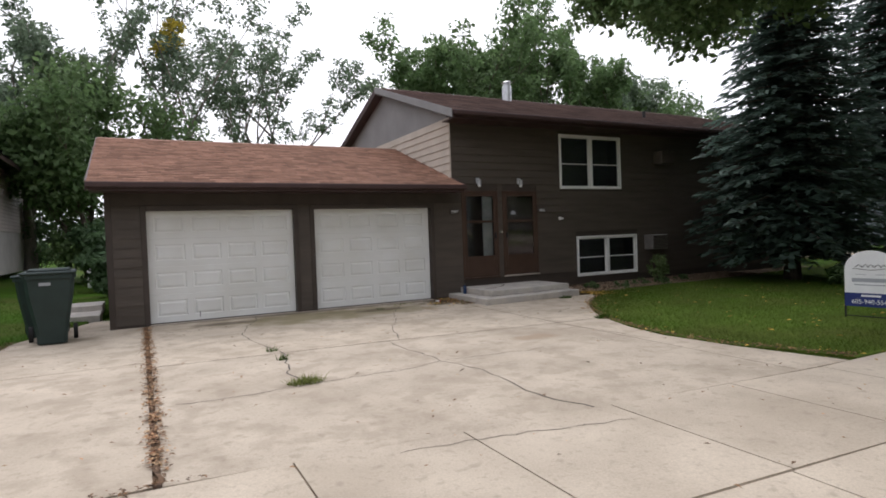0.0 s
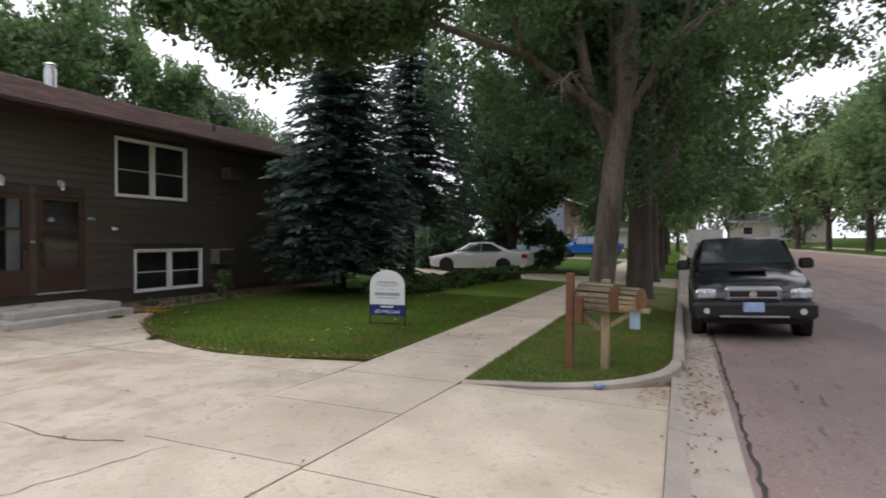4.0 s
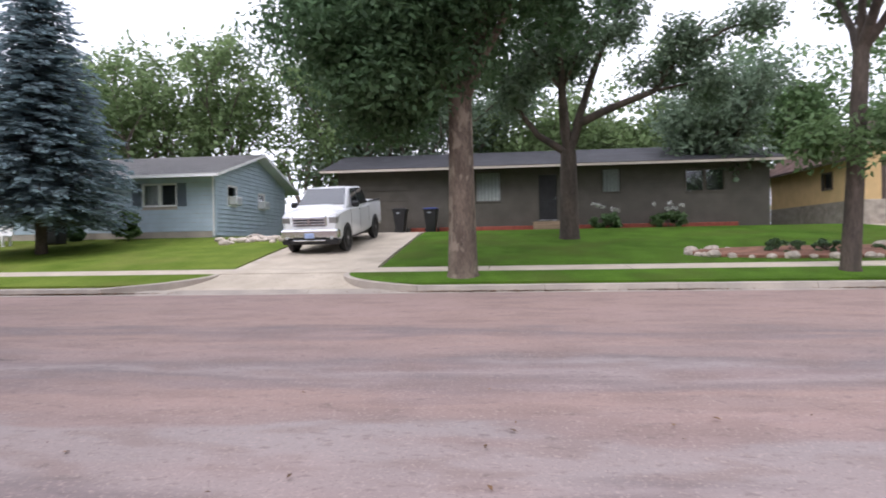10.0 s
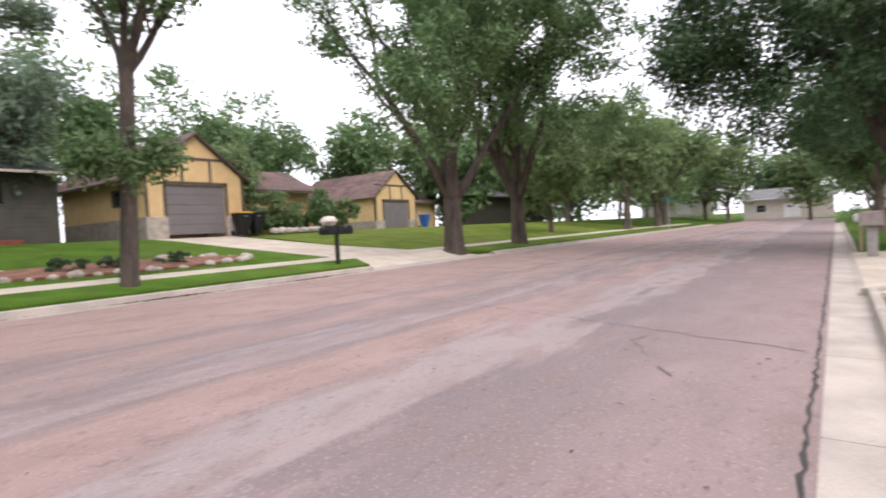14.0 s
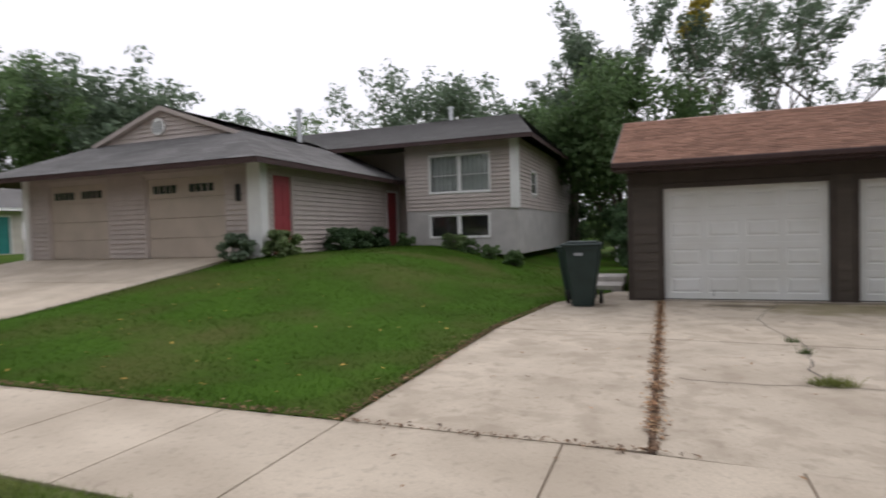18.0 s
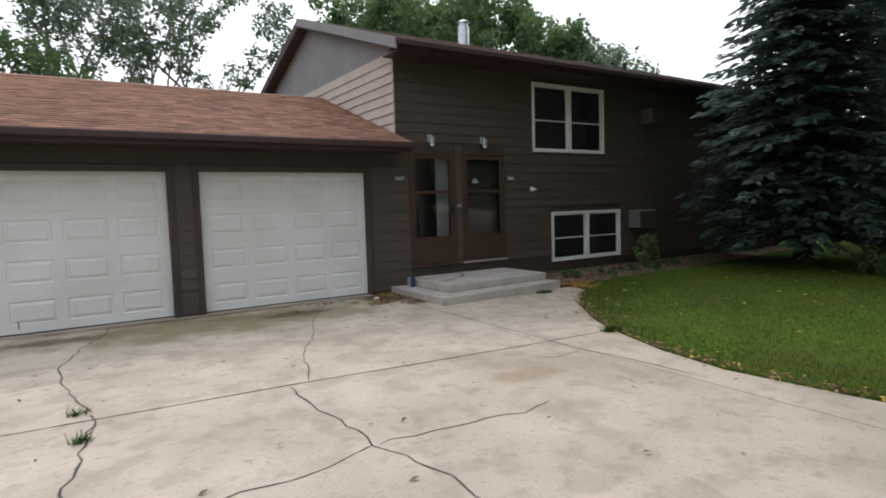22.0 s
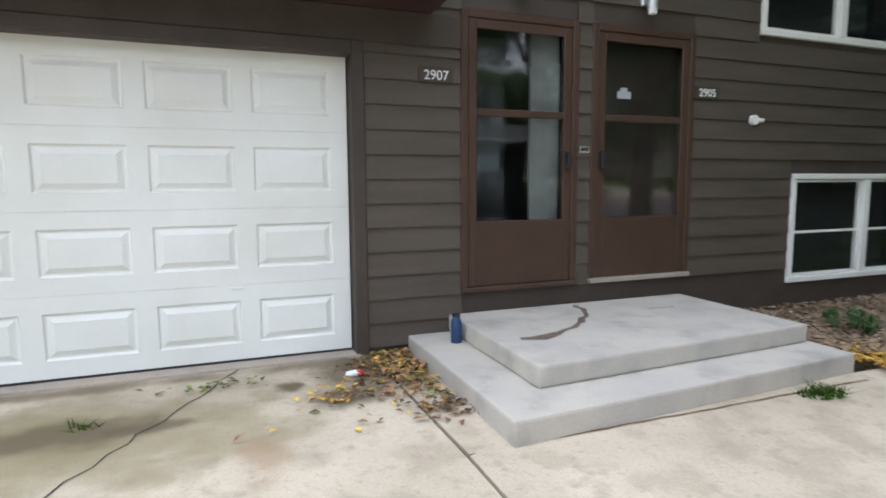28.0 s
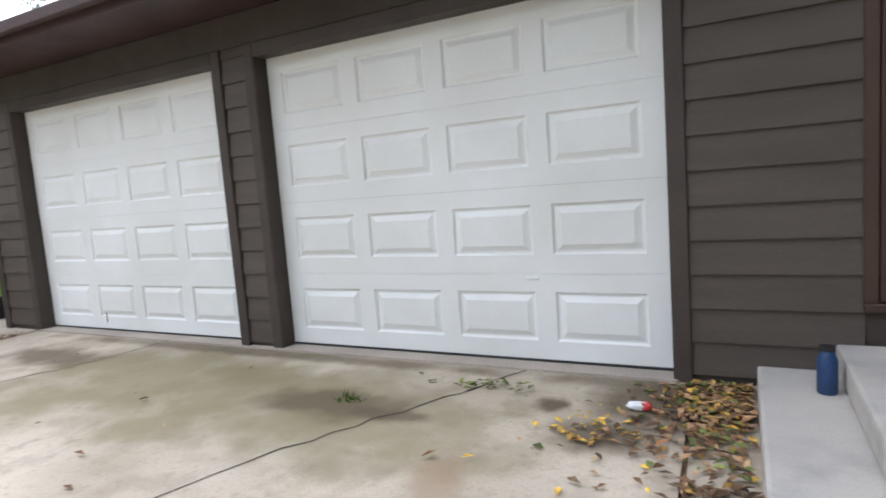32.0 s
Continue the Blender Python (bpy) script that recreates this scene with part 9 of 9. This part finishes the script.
part("arm", tube(bmesh.new(), [(0, 0, 8.0), (0.1, 0.8, 8.35), (0.2, 2.0, 8.45)], [0.04, 0.035, 0.03], 8), GALV, sl)
part("head", boxes((0.05, 0.35, 1.7, 2.5, 8.38, 8.55), bevel=0.05), WHITE, sl, "pale lamp head")
hy = thing("fire_hydrant", 44.5, -26.3, terrain(44.5, -26.3), "yellow fire hydrant on the grass strip", "hydrant")
HYD = mat("hydrant_yellow", (0.65, 0.36, 0.03), 0.5)
part("barrel", tube(bmesh.new(), [(0, 0, -0.1), (0, 0, 0.55), (0, 0, 0.68), (0, 0, 0.78)], [0.13, 0.12, 0.12, 0.04], 14), HYD, hy)
part("nozzle", cyl(bmesh.new(), (-0.2, 0, 0.45), 0.06, 0.4, axis="x", sides=12), HYD, hy)
ss = thing("street_sign", 27.2, -26.2, terrain(27.2, -26.2), "small mailbox on a grey post beside a driveway", "mailbox")
part("post", cyl(bmesh.new(), (0, 0, -0.1), 0.04, 1.2, sides=8), GALV, ss)
part("box", boxes((-0.12, 0.12, -0.28, 0.25, 1.08, 1.32), bevel=0.05), SIGN_GREY, ss)
st = thing("street_sign", -58, -25.9, terrain(-58, -25.9), "green street name sign on a post", "sign")
part("post", cyl(bmesh.new(), (0, 0, 0), 0.04, 2.9, sides=8), GALV, st)
part("plate", boxes((-0.02, 0.02, -0.5, 0.5, 2.7, 2.95)), TEAL_DOOR, st)

# ---- shrubs, beds and stones ----
def shrub(x, y, w, h, label, leaf, n=1500, size=0.09, seed=1, z=None, name="shrub", category="shrub", twigs=7, group=""):
    rnd = random.Random(seed)
    z = terrain(x, y) - 0.02 if z is None else z
    top = thing(name, x, y, z, label, category, group)
    tips = []
    for k in range(twigs * 4):
        a, r, f = rnd.uniform(0, 6.283), rnd.random() ** 0.5, rnd.random()
        rr = w * 0.5 * (math.sin(math.pi * (0.2 + 0.7 * f)) ** 0.6)
        tips.append((Vector((math.cos(a) * r * rr, math.sin(a) * r * rr, h * (0.12 + 0.82 * f))), 1))
    for k in range(twigs):
        t = tips[k][0]
        part("stem", tube(bmesh.new(), [(0, 0, -0.05), tuple(t * 0.5), tuple(t)], [0.018, 0.012, 0.005], 5), BARK_DARK, top)
    leaf_cloud("foliage", tips, n, size, min(w, h) * 0.2, leaf, top, seed)
    return top


LAV = leaf_mat("lavender_grey", (0.17, 0.18, 0.18), (0.24, 0.23, 0.28))
for i, (x, y) in enumerate(((-9.3, 3.4), (-9.3, 4.7), (-9.3, 5.9))):
    shrub(x, y, 0.95, 0.72, "round dark clipped shrub by the wall", LEAF_DARK, 2600, 0.06, 200 + i, group="clipped shrubs")
shrub(-9.3, 0.7, 1.2, 0.65, "yellow-green shrub at the garage corner", LEAF_LIGHT, 2200, 0.09, 205)
shrub(-10.2, 0.0, 0.9, 0.7, "grey-green shrub at the garage corner", LEAF_GREY, 1200, 0.08, 206)
shrub(-6.6, 6.5, 1.1, 0.6, "yellow-green shrub under a window", LEAF_LIGHT, 2000, 0.09, 207)
for i, (x, y) in enumerate(((-6.1, 6.5), (-5.3, 6.3), (-4.5, 6.0), (-8.7, 7.0))):
    shrub(x, y, 0.7, 0.5, "low garden plant by the foundation", LEAF, 700, 0.07, 210 + i, group="foundation plants")
for i in range(20):
    rb = random.Random(640 + i)
    lf = (LAV, LAV, LEAF, LEAF_LIGHT, LEAF_GREY)[rb.randrange(5)] if i < 11 else (LEAF, LEAF_LIGHT, LEAF_GREY)[rb.randrange(3)]
    shrub(-22.6 - 0.85 * i, -2.2 - 0.24 * i + rb.uniform(-0.5, 0.5), rb.uniform(1.0, 1.9), rb.uniform(0.5, 1.05), "lavender-grey flowering plant in a garden bed" if lf is LAV else "mixed green garden plant", lf, 1100, 0.085, 220 + i, group="flower bed by the drive")
for i in range(6):
    shrub(-32 - 1.6 * i, -7.2, 1.6, 0.9, "garden plants with pale flowers", LEAF_LIGHT if i % 2 else LEAF_GREY, 900, 0.15, 240 + i, group="flower bed by the drive")
shrub(12.5, -0.75, 0.55, 0.75, "young yellow-green sapling in the bed", LEAF_LIGHT, 380, 0.07, 250, name="sapling", category="plant")
for i, (x, y) in enumerate(((9.9, -0.9), (10.7, -1.15), (11.5, -1.0), (12.1, -1.2), (13.2, -0.9))):
    shrub(x, y, 0.45, 0.2, "small weed in the wood chips", LEAF, 220, 0.05, 260 + i, twigs=4, name="weed", category="plant", group="weeds in the bed")
WHITE_FLOWER = leaf_mat("white_flower", (0.6, 0.6, 0.55), (0.7, 0.7, 0.66))
for i, x in enumerate((-4.5, -7.2)):
    f = shrub(x, -39.2, 1.6, 0.7, "clump of broad leaves with white flower stalks", LEAF, 900, 0.14, 270 + i, z=1.98, name="hosta", group="flowering hostas")
    tips = [(Vector((random.Random(i * 9 + k).uniform(-0.7, 0.7), random.Random(i * 5 + k).uniform(-0.3, 0.3), random.Random(k).uniform(0.8, 1.15))), 1) for k in range(9)]
    leaf_cloud("flowers", tips, 160, 0.07, 0.12, WHITE_FLOWER, f, 280 + i)["kind"] = "stuff"
for i, (x, y, w, h, lf) in enumerate(((19.2, -36.4, 0.8, 1.0, LEAF_DARK), (16.6, -36.4, 0.9, 1.3, LEAF), (-20.5, -38.6, 2.6, 1.5, LEAF_LIGHT), (-23.5, -40, 3.0, 2.4, LEAF_LIGHT), (-27, -41, 3.4, 2.6, LEAF), (-30, -41.5, 3.0, 2.2, LEAF_LIGHT), (-47, -42, 2.0, 2.4, LEAF), (27.5, -0.8, 2.6, 2.2, LEAF_DARK), (29.0, -1.6, 2.6, 2.6, LEAF_DARK), (30.2, -6.0, 2.6, 2.4, LEAF_DARK), (31.2, -3.0, 2.4, 2.2, LEAF_DARK), (48, -31, 3, 2.4, LEAF_DARK), (52, -31, 3, 2.2, LEAF_DARK))):
    shrub(x, y, w, h, "leafy green shrub in a garden bed", lf, 1800, 0.16, 290 + i)
for i in range(12):
    shrub(14.6 + 0.75 * i, -4.6 - 0.15 * (i % 2) - 0.12 * i, 1.1, 0.55, "low hedge plant along the lawn", LEAF, 900, 0.09, 310 + i, group="low hedge")
# the rock garden in the lawn across
rg = thing("rock_garden", -9.5, -29.9, 0, "bed of mulch ringed with pale boulders and low plants", "rock garden")
rg.matrix_basis = pose(0, 0, 0)
part("mulch", prism(bmesh.new(), arc(-9.3, -29.9, 4.2, 0.95, 0, 360, 28)[:-1], lambda x, y: terrain(x, y) - 0.02, lambda x, y: terrain(x, y) + 0.09), mat("red_mulch", (0.20, 0.095, 0.06), 0.95, 0.3, 3, 30, 0.6), rg)
for k in range(52):
    rnd = random.Random(400 + k)
    a = 6.283 * k / 52 + rnd.uniform(-0.08, 0.08)
    x, y = -9.3 + 4.2 * math.cos(a), -29.9 + 0.95 * math.sin(a)
    s = rnd.uniform(0.06, 0.17)
    part("boulder", boulder(bmesh.new(), x, y, terrain(x, y) + s * 0.5, s * 1.2, s, s * 0.85, k), STONE, rg)
for i, (x, y) in enumerate(((-9.0, -29.8), (-7.8, -30.0), (-10.8, -29.9))):
    shrub(x, y, 1.1, 0.42, "low dark juniper in the rock garden", LEAF_DARK, 900, 0.06, 330 + i, group="rock garden plants")
pile = thing("stone_pile", 10.2, -36.0, 0, "heap of broken pale stones beside the drive", "stones")
pile.matrix_basis = pose(0, 0, 0)
for k in range(30):
    rnd = random.Random(500 + k)
    x, y, s = 10.0 + rnd.gauss(0, 0.8), -35.2 + rnd.gauss(0, 0.5), rnd.uniform(0.08, 0.2)
    part("boulder", boulder(bmesh.new(), x, y, terrain(x, y) + s * 0.5, s * 1.3, s, s * 0.7, 40 + k), STONE, pile)
wall_low = thing("stone_edging", -24, -38.8, 0, "low pale stone edging before the courtyard", "edging")
wall_low.matrix_basis = pose(0, 0, 0)
for k in range(12):
    part("boulder", boulder(bmesh.new(), -21.5 - 0.55 * k, -38.0 - 0.03 * k, terrain(-22, -38.0) + 0.15, 0.33, 0.25, 0.2, 70 + k), mat("pale_edging", (0.55, 0.48, 0.42), 0.9) if k == 0 else bpy.data.materials["pale_edging"], wall_low)

# loose things under the blue spruce
sw = thing("garden_bench", 21.0, -35.2, terrain(21, -35.2), "white garden bench before the blue house", "bench")
part("seat", boxes((0, 1.4, 0, 0.45, 0.40, 0.45)), WHITE, sw)
part("backrest", boxes((0, 1.4, -0.05, 0.0, 0.45, 0.9)), WHITE, sw)
for a in (0.05, 1.27):
    part("leg", boxes((a, a + 0.08, 0, 0.08, -0.02, 0.4)), WHITE, sw)
    part("leg", boxes((a, a + 0.08, 0.36, 0.44, -0.02, 0.4)), WHITE, sw)
bb = thing("grill", 19.3, -35.4, terrain(19.3, -35.4), "black covered barbecue grill", "grill")
part("cover", boxes((-0.45, 0.45, -0.3, 0.3, 0.0, 1.0), bevel=0.08), BLACK, bb)

# the silver-blue house and fences behind the parked car
gr = thing("house", 0, 0, 0, "blue-grey house behind the spruces", "house")
face(gr, 30, 1.5, 0.55, 0, 9, 3.4, [(2, 3.2, 1.0, 2.2), (5.5, 6.7, 1.0, 2.2)], mat("blue_grey_siding", (0.24, 0.29, 0.34), 0.7), 0.2)
window_unit(1.2, 1.2, gr, 32, 1.5, 1.55, kind="one", name="window")
window_unit(1.2, 1.2, gr, 35.5, 1.5, 1.55, kind="one", name="window")
face(gr, 30, 9, 0.55, -90, 7.5, 3.4, [], mat("blue_grey_siding_2", (0.20, 0.23, 0.26), 0.7), 0.2, gable=1.6)
sheet_roof(gr, [(29.4, 0.8, 3.9), (39.6, 0.8, 3.9), (39.6, 5.2, 5.6), (29.4, 5.2, 5.6)], SHINGLE_GREY, WHITE)
r2 = thing("house", 0, 0, 0, "brick-red and tan house far behind the street trees", "house")
face(r2, 56, -2, 0.6, 0, 12, 4.8, [(2, 3.2, 1, 2.2), (6, 8.5, 0.8, 2.4)], mat("faded_brick_red", (0.33, 0.20, 0.16), 0.8), 0.2)
window_unit(1.2, 1.2, r2, 58, -2, 1.6, kind="one", name="window")
window_unit(2.5, 1.6, r2, 62, -2, 1.4, name="window")
face(r2, 56, 6, 0.6, -90, 8, 4.8, [], bpy.data.materials["blue_grey_siding"], 0.2, gable=1.5)
sheet_roof(r2, [(55.4, -2.7, 5.4), (68.6, -2.7, 5.4), (68.6, 2, 7.0), (55.4, 2, 7.0)], SHINGLE_GREY, WHITE)
fence = thing("white_fence", -1.9, 13.0, terrain(-1.9, 13), "short white board fence behind the houses", "fence")
for i in range(5):
    part("board", boxes((0.16 * i, 0.16 * i + 0.14, 0, 0.03, -0.05, 1.1)), WHITE, fence)
side_steps = thing("side_steps", -1.5, 1.6, terrain(-1.5, 1.6), "low concrete slabs beside the garage", "steps")
part("slab", boxes((-0.5, 0.6, 0.0, 1.0, -0.1, 0.12), bevel=0.01), CONCRETE_STEP, side_steps)
part("slab", boxes((-0.5, 0.6, 1.01, 2.0, -0.1, 0.24), bevel=0.01), CONCRETE_STEP, side_steps)

# ---- litter ----
def leaf_litter(name, label, count, place, material, size=0.05, seed=1, zf=None, curl=0.3):
    rng = np.random.default_rng(seed)
    p = np.array([place(rng) for _ in range(count)])
    z = np.array([(zf or level)(*((q[0], q[1]) if zf else (q[1],))) for q in p])
    a = rng.uniform(0, 6.283, count)
    s = size * rng.uniform(0.5, 1.3, count)
    u = np.stack([np.cos(a), np.sin(a), rng.uniform(-curl, curl, count)], 1) * s[:, None]
    v = np.stack([-np.sin(a), np.cos(a), rng.uniform(-curl, curl, count)], 1) * (s * 0.5)[:, None]
    c = np.stack([p[:, 0], p[:, 1], z + 0.008 + rng.uniform(0, 0.02, count)], 1)
    fold = np.zeros((count, 3))
    fold[:, 2] = s * 0.25
    V = np.stack([c - u, c - v * 0.9 + fold, c + u, c + v * 0.9 + fold], 1).reshape(-1, 3)
    ob = part(name, mesh_arrays(name, V, np.arange(count * 4).reshape(-1, 4)), material)
    return tagged(ob, label, "leaves", "", "stuff")


def by_steps(r):
    y = -0.06 - min(1.25, abs(r.normal(0, 0.46)))
    return (6.27 - abs(r.normal(0, 0.14 + 0.2 * min(1.0, -y))), y)


leaf_litter("leaf_litter", "yellow and green fallen leaves heaped beside the steps", 190, by_steps, YELLOW_LEAF, 0.030, 1)
leaf_litter("leaf_litter", "tan and red fallen leaves heaped beside the steps", 330, by_steps, TAN_LEAF, 0.032, 31)
leaf_litter("leaf_litter", "green fallen leaves heaped beside the steps", 150, by_steps, GREEN_LEAF, 0.030, 32)
leaf_litter("leaf_litter", "brown dead leaves heaped beside the steps", 300, by_steps, BROWN_LEAF, 0.030, 2)
leaf_litter("leaf_litter", "leaves caught in the crack before the garage", 45, lambda r: (4.93 + r.normal(0, 0.15), -0.36 + r.normal(0, 0.05)), GREEN_LEAF, 0.028, 3)
leaf_litter("leaf_litter", "yellow leaves lying on a damp patch", 40, lambda r: (5.62 + r.normal(0, 0.1), -0.78 + r.normal(0, 0.07)), YELLOW_LEAF, 0.03, 51)
leaf_litter("leaf_litter", "dark wet leaves beside the slab joint", 70, lambda r: (6.16 + r.normal(0, 0.1), -1.18 + r.normal(0, 0.1)), BROWN_LEAF, 0.03, 52)
leaf_litter("leaf_litter", "leaf crumbs along the driveway joint", 700, lambda r: (-0.07 + r.normal(0, 0.04), r.uniform(-7.95, -0.2)), BROWN_LEAF, 0.022, 4)
leaf_litter("leaf_litter", "few leaves scattered on the driveway", 70, lambda r: (r.uniform(-2, 6), r.uniform(-9.9, -0.5)), BROWN_LEAF, 0.028, 5)
leaf_litter("leaf_litter", "dead leaves at the edge of the planting bed", 500, lambda r: (9.1 + abs(r.normal(0, 0.25)), -1.65 + r.normal(0, 0.25)), YELLOW_LEAF, 0.032, 6, zf=lambda x, y: terrain(x, y) + 0.02)
leaf_litter("leaf_litter", "wood chips and dead leaves on the bed", 9000, lambda r: (r.uniform(9.1, 16), r.uniform(-1.45, -0.06)), WOOD_CHIP, 0.03, 7, zf=lambda x, y: terrain(x, y) + 0.03)
leaf_litter("leaf_litter", "yellow leaves scattered on the lawn", 130, lambda r: (r.uniform(7.4, 15), r.uniform(-8.2, -2.4)), YELLOW_LEAF, 0.038, 8, zf=lambda x, y: terrain(x, y) + 0.07)
leaf_litter("leaf_litter", "leaves and crumbs in the gutter", 160, lambda r: (r.uniform(-2, 10), -12.62 + r.normal(0, 0.12)), BROWN_LEAF, 0.03, 9, zf=lambda x, y: -0.155)
leaf_litter("leaf_litter", "crumbs of leaf on the pavement", 60, lambda r: (r.uniform(7, 16), r.uniform(-9.9, -8.5)), BROWN_LEAF, 0.03, 10)
leaf_litter("leaf_litter", "leaves on the lawn of the neighbour", 60, lambda r: (r.uniform(-9, -2.6), r.uniform(-7.8, -2)), YELLOW_LEAF, 0.038, 11, zf=lambda x, y: terrain(x, y) + 0.07)
leaf_litter("leaf_litter", "scattered leaves on the asphalt", 120, lambda r: (r.uniform(-8, 12), r.uniform(-18, -13.2)), BROWN_LEAF, 0.03, 12, zf=lambda x, y: road_z(y))
crumpled = thing("crushed_can", 5.79, -0.47, level(-0.47), "crushed white and red drink can on the ground", "litter")
part("can", boulder(bmesh.new(), 0, 0, 0.022, 0.06, 0.035, 0.022, 9), SIGN_WHITE, crumpled)
part("red_label", boulder(bmesh.new(), 0.03, 0.0, 0.023, 0.035, 0.032, 0.0225, 10), mat("can_red", (0.5, 0.05, 0.04), 0.4), crumpled)


def tuft(x, y, w, n, label, seed, z=None, tall=0.09, material=None):
    rng = np.random.default_rng(seed)
    a, r = rng.uniform(0, 6.283, n), w * rng.random(n) ** 0.7
    px, py = np.cos(a) * r, np.sin(a) * r * 0.6
    h = tall * rng.uniform(0.4, 1.2, n)
    t = rng.uniform(0, 6.283, n)
    V = np.empty((n, 3, 3))
    V[:, 0] = np.stack([px - np.cos(t) * 0.006, py - np.sin(t) * 0.006, 0 * px], 1)
    V[:, 1] = np.stack([px + np.cos(t) * 0.006, py + np.sin(t) * 0.006, 0 * px], 1)
    V[:, 2] = np.stack([px + rng.normal(0, 0.05, n), py + rng.normal(0, 0.05, n), h], 1)
    top = thing("weed_tuft", x, y, level(y) if z is None else z, label, "weed")
    part("tuft_growth", mesh_arrays("tuft_growth", V.reshape(-1, 3), np.arange(n * 3).reshape(-1, 3)), material or GRASS, top)
    return top


tuft(1.42, -5.85, 0.2, 260, "tuft of grass growing from a driveway crack", 1, tall=0.08, material=GRASS_DRY)
tuft(1.47, -4.5, 0.08, 50, "sprig of weed in a driveway crack", 2)
tuft(1.45, -3.85, 0.07, 40, "sprig of weed in a driveway crack", 3)
tuft(8.35, -1.8, 0.16, 200, "tuft of moss and weed at the foot of the step", 4, tall=0.05)
tuft(6.95, -4.5, 0.14, 300, "grass creeping over the slab corner", 5, tall=0.07)
tuft(4.3, -0.75, 0.08, 25, "small weed in the crack before the garage", 6, tall=0.04)

# dark growth between the houses
for i, (x, y, w, h) in enumerate(((-1.2, 11.5, 1.8, 1.9), (-0.9, 8.6, 1.2, 1.2), (-1.6, 15.0, 2.2, 2.4), (-4.2, 20.5, 3.4, 3.0), (-1.0, 21.5, 3.4, 3.4), (2.4, 21.5, 3.4, 3.0), (-7.5, 22.0, 3.6, 3.2))):
    shrub(x, y, w, h, "dark unclipped shrub between the houses", LEAF_DARK, 2600, 0.12, 350 + i, group="shrubs between the houses")

leaf_litter("soil_clods", "crumbs of soil and dead grass on the bare patch", 900, lambda r: (-7.35 + r.normal(0, 0.5), -10.9 + r.normal(0, 0.55)), TAN_LEAF, 0.014, 20, zf=lambda x, y: terrain(x, y) + 0.032)
leaf_litter("leaf_litter", "tan crumbs caught along the driveway joint", 1500, lambda r: (-0.07 + r.normal(0, 0.045), -0.4 - 7.5 * (r.integers(0, 14) + r.normal(0, 0.25)) / 14), TAN_LEAF, 0.02, 21)
leaf_litter("leaf_litter", "leaf crumbs along the pavement joint", 160, lambda r: (r.uniform(-2.4, 0.3), -7.94 + r.normal(0, 0.025)), BROWN_LEAF, 0.022, 22)


def along(pts, spread):
    """Picks places beside a polyline."""
    def pick(r):
        k = r.integers(0, len(pts) - 1)
        f = r.random()
        (x0, y0), (x1, y1) = pts[k], pts[k + 1]
        return (x0 + (x1 - x0) * f + r.normal(0, spread), y0 + (y1 - y0) * f + r.normal(0, spread))
    return pick


over = lambda x, y: terrain(x, y) + 0.012
leaf_litter("leaf_litter", "yellow and brown leaves along the lawn edge", 260, along(LAWN_EDGE, 0.09), TAN_LEAF, 0.03, 41, zf=over)
leaf_litter("leaf_litter", "yellow leaves along the lawn edge", 120, along(LAWN_EDGE, 0.14), YELLOW_LEAF, 0.03, 42, zf=over)
leaf_litter("leaf_litter", "dead grass and soil crumbs along the lawn edge", 1400, along(LAWN_EDGE, 0.035), BROWN_LEAF, 0.018, 43, zf=over)
EDGE_3 = [(-9.0, -7.9), (-6.0, -7.91), (-2.46, -7.92), (-2.4, -5.2), (-2.38, -3.4), (-2.0, -0.6)]
leaf_litter("leaf_litter", "dead grass and soil crumbs along the neighbour's lawn edge", 2600, along(EDGE_3, 0.04), BROWN_LEAF, 0.02, 44, zf=over)
leaf_litter("leaf_litter", "tan leaves along the neighbour's lawn edge", 160, along(EDGE_3, 0.1), TAN_LEAF, 0.03, 45, zf=over)
leaf_litter("leaf_litter", "small dry leaves on the driveway", 120, lambda r: (r.uniform(-2, 6.5), r.uniform(-9.9, -0.4)), TAN_LEAF, 0.022, 46)
leaf_litter("leaf_litter", "rusty leaf crumbs in the gutter across the street", 1300, lambda r: (r.choice((1.3, -0.6, -3.5, -8.0, -12.5)) + r.normal(0, 0.7), -25.45 + r.normal(0, 0.07)), BROWN_LEAF, 0.04, 47, zf=lambda x, y: 0.35)
leaf_litter("leaf_litter", "dark crumbs against the kerb across the street", 1600, lambda r: (r.choice((10.2, 11.0, 14.5, 20.0)) + r.normal(0, 0.9), -25.55 + r.normal(0, 0.04)), BROWN_LEAF, 0.04, 48, zf=lambda x, y: 0.35)
leaf_litter("leaf_litter", "brown leaf crumbs beside the kerb and seam of the street", 500, lambda r: (r.uniform(6.2, 12), -12.75 + r.normal(0, 0.16)), TAN_LEAF, 0.024, 49, zf=lambda x, y: -0.155)
leaf_litter("leaf_litter", "reddish leaf crumbs at the foot of the kerb return", 420, lambda r: (r.uniform(6.4, 8.6), -12.05 - abs(r.normal(0, 0.3))), TAN_LEAF, 0.022, 50)
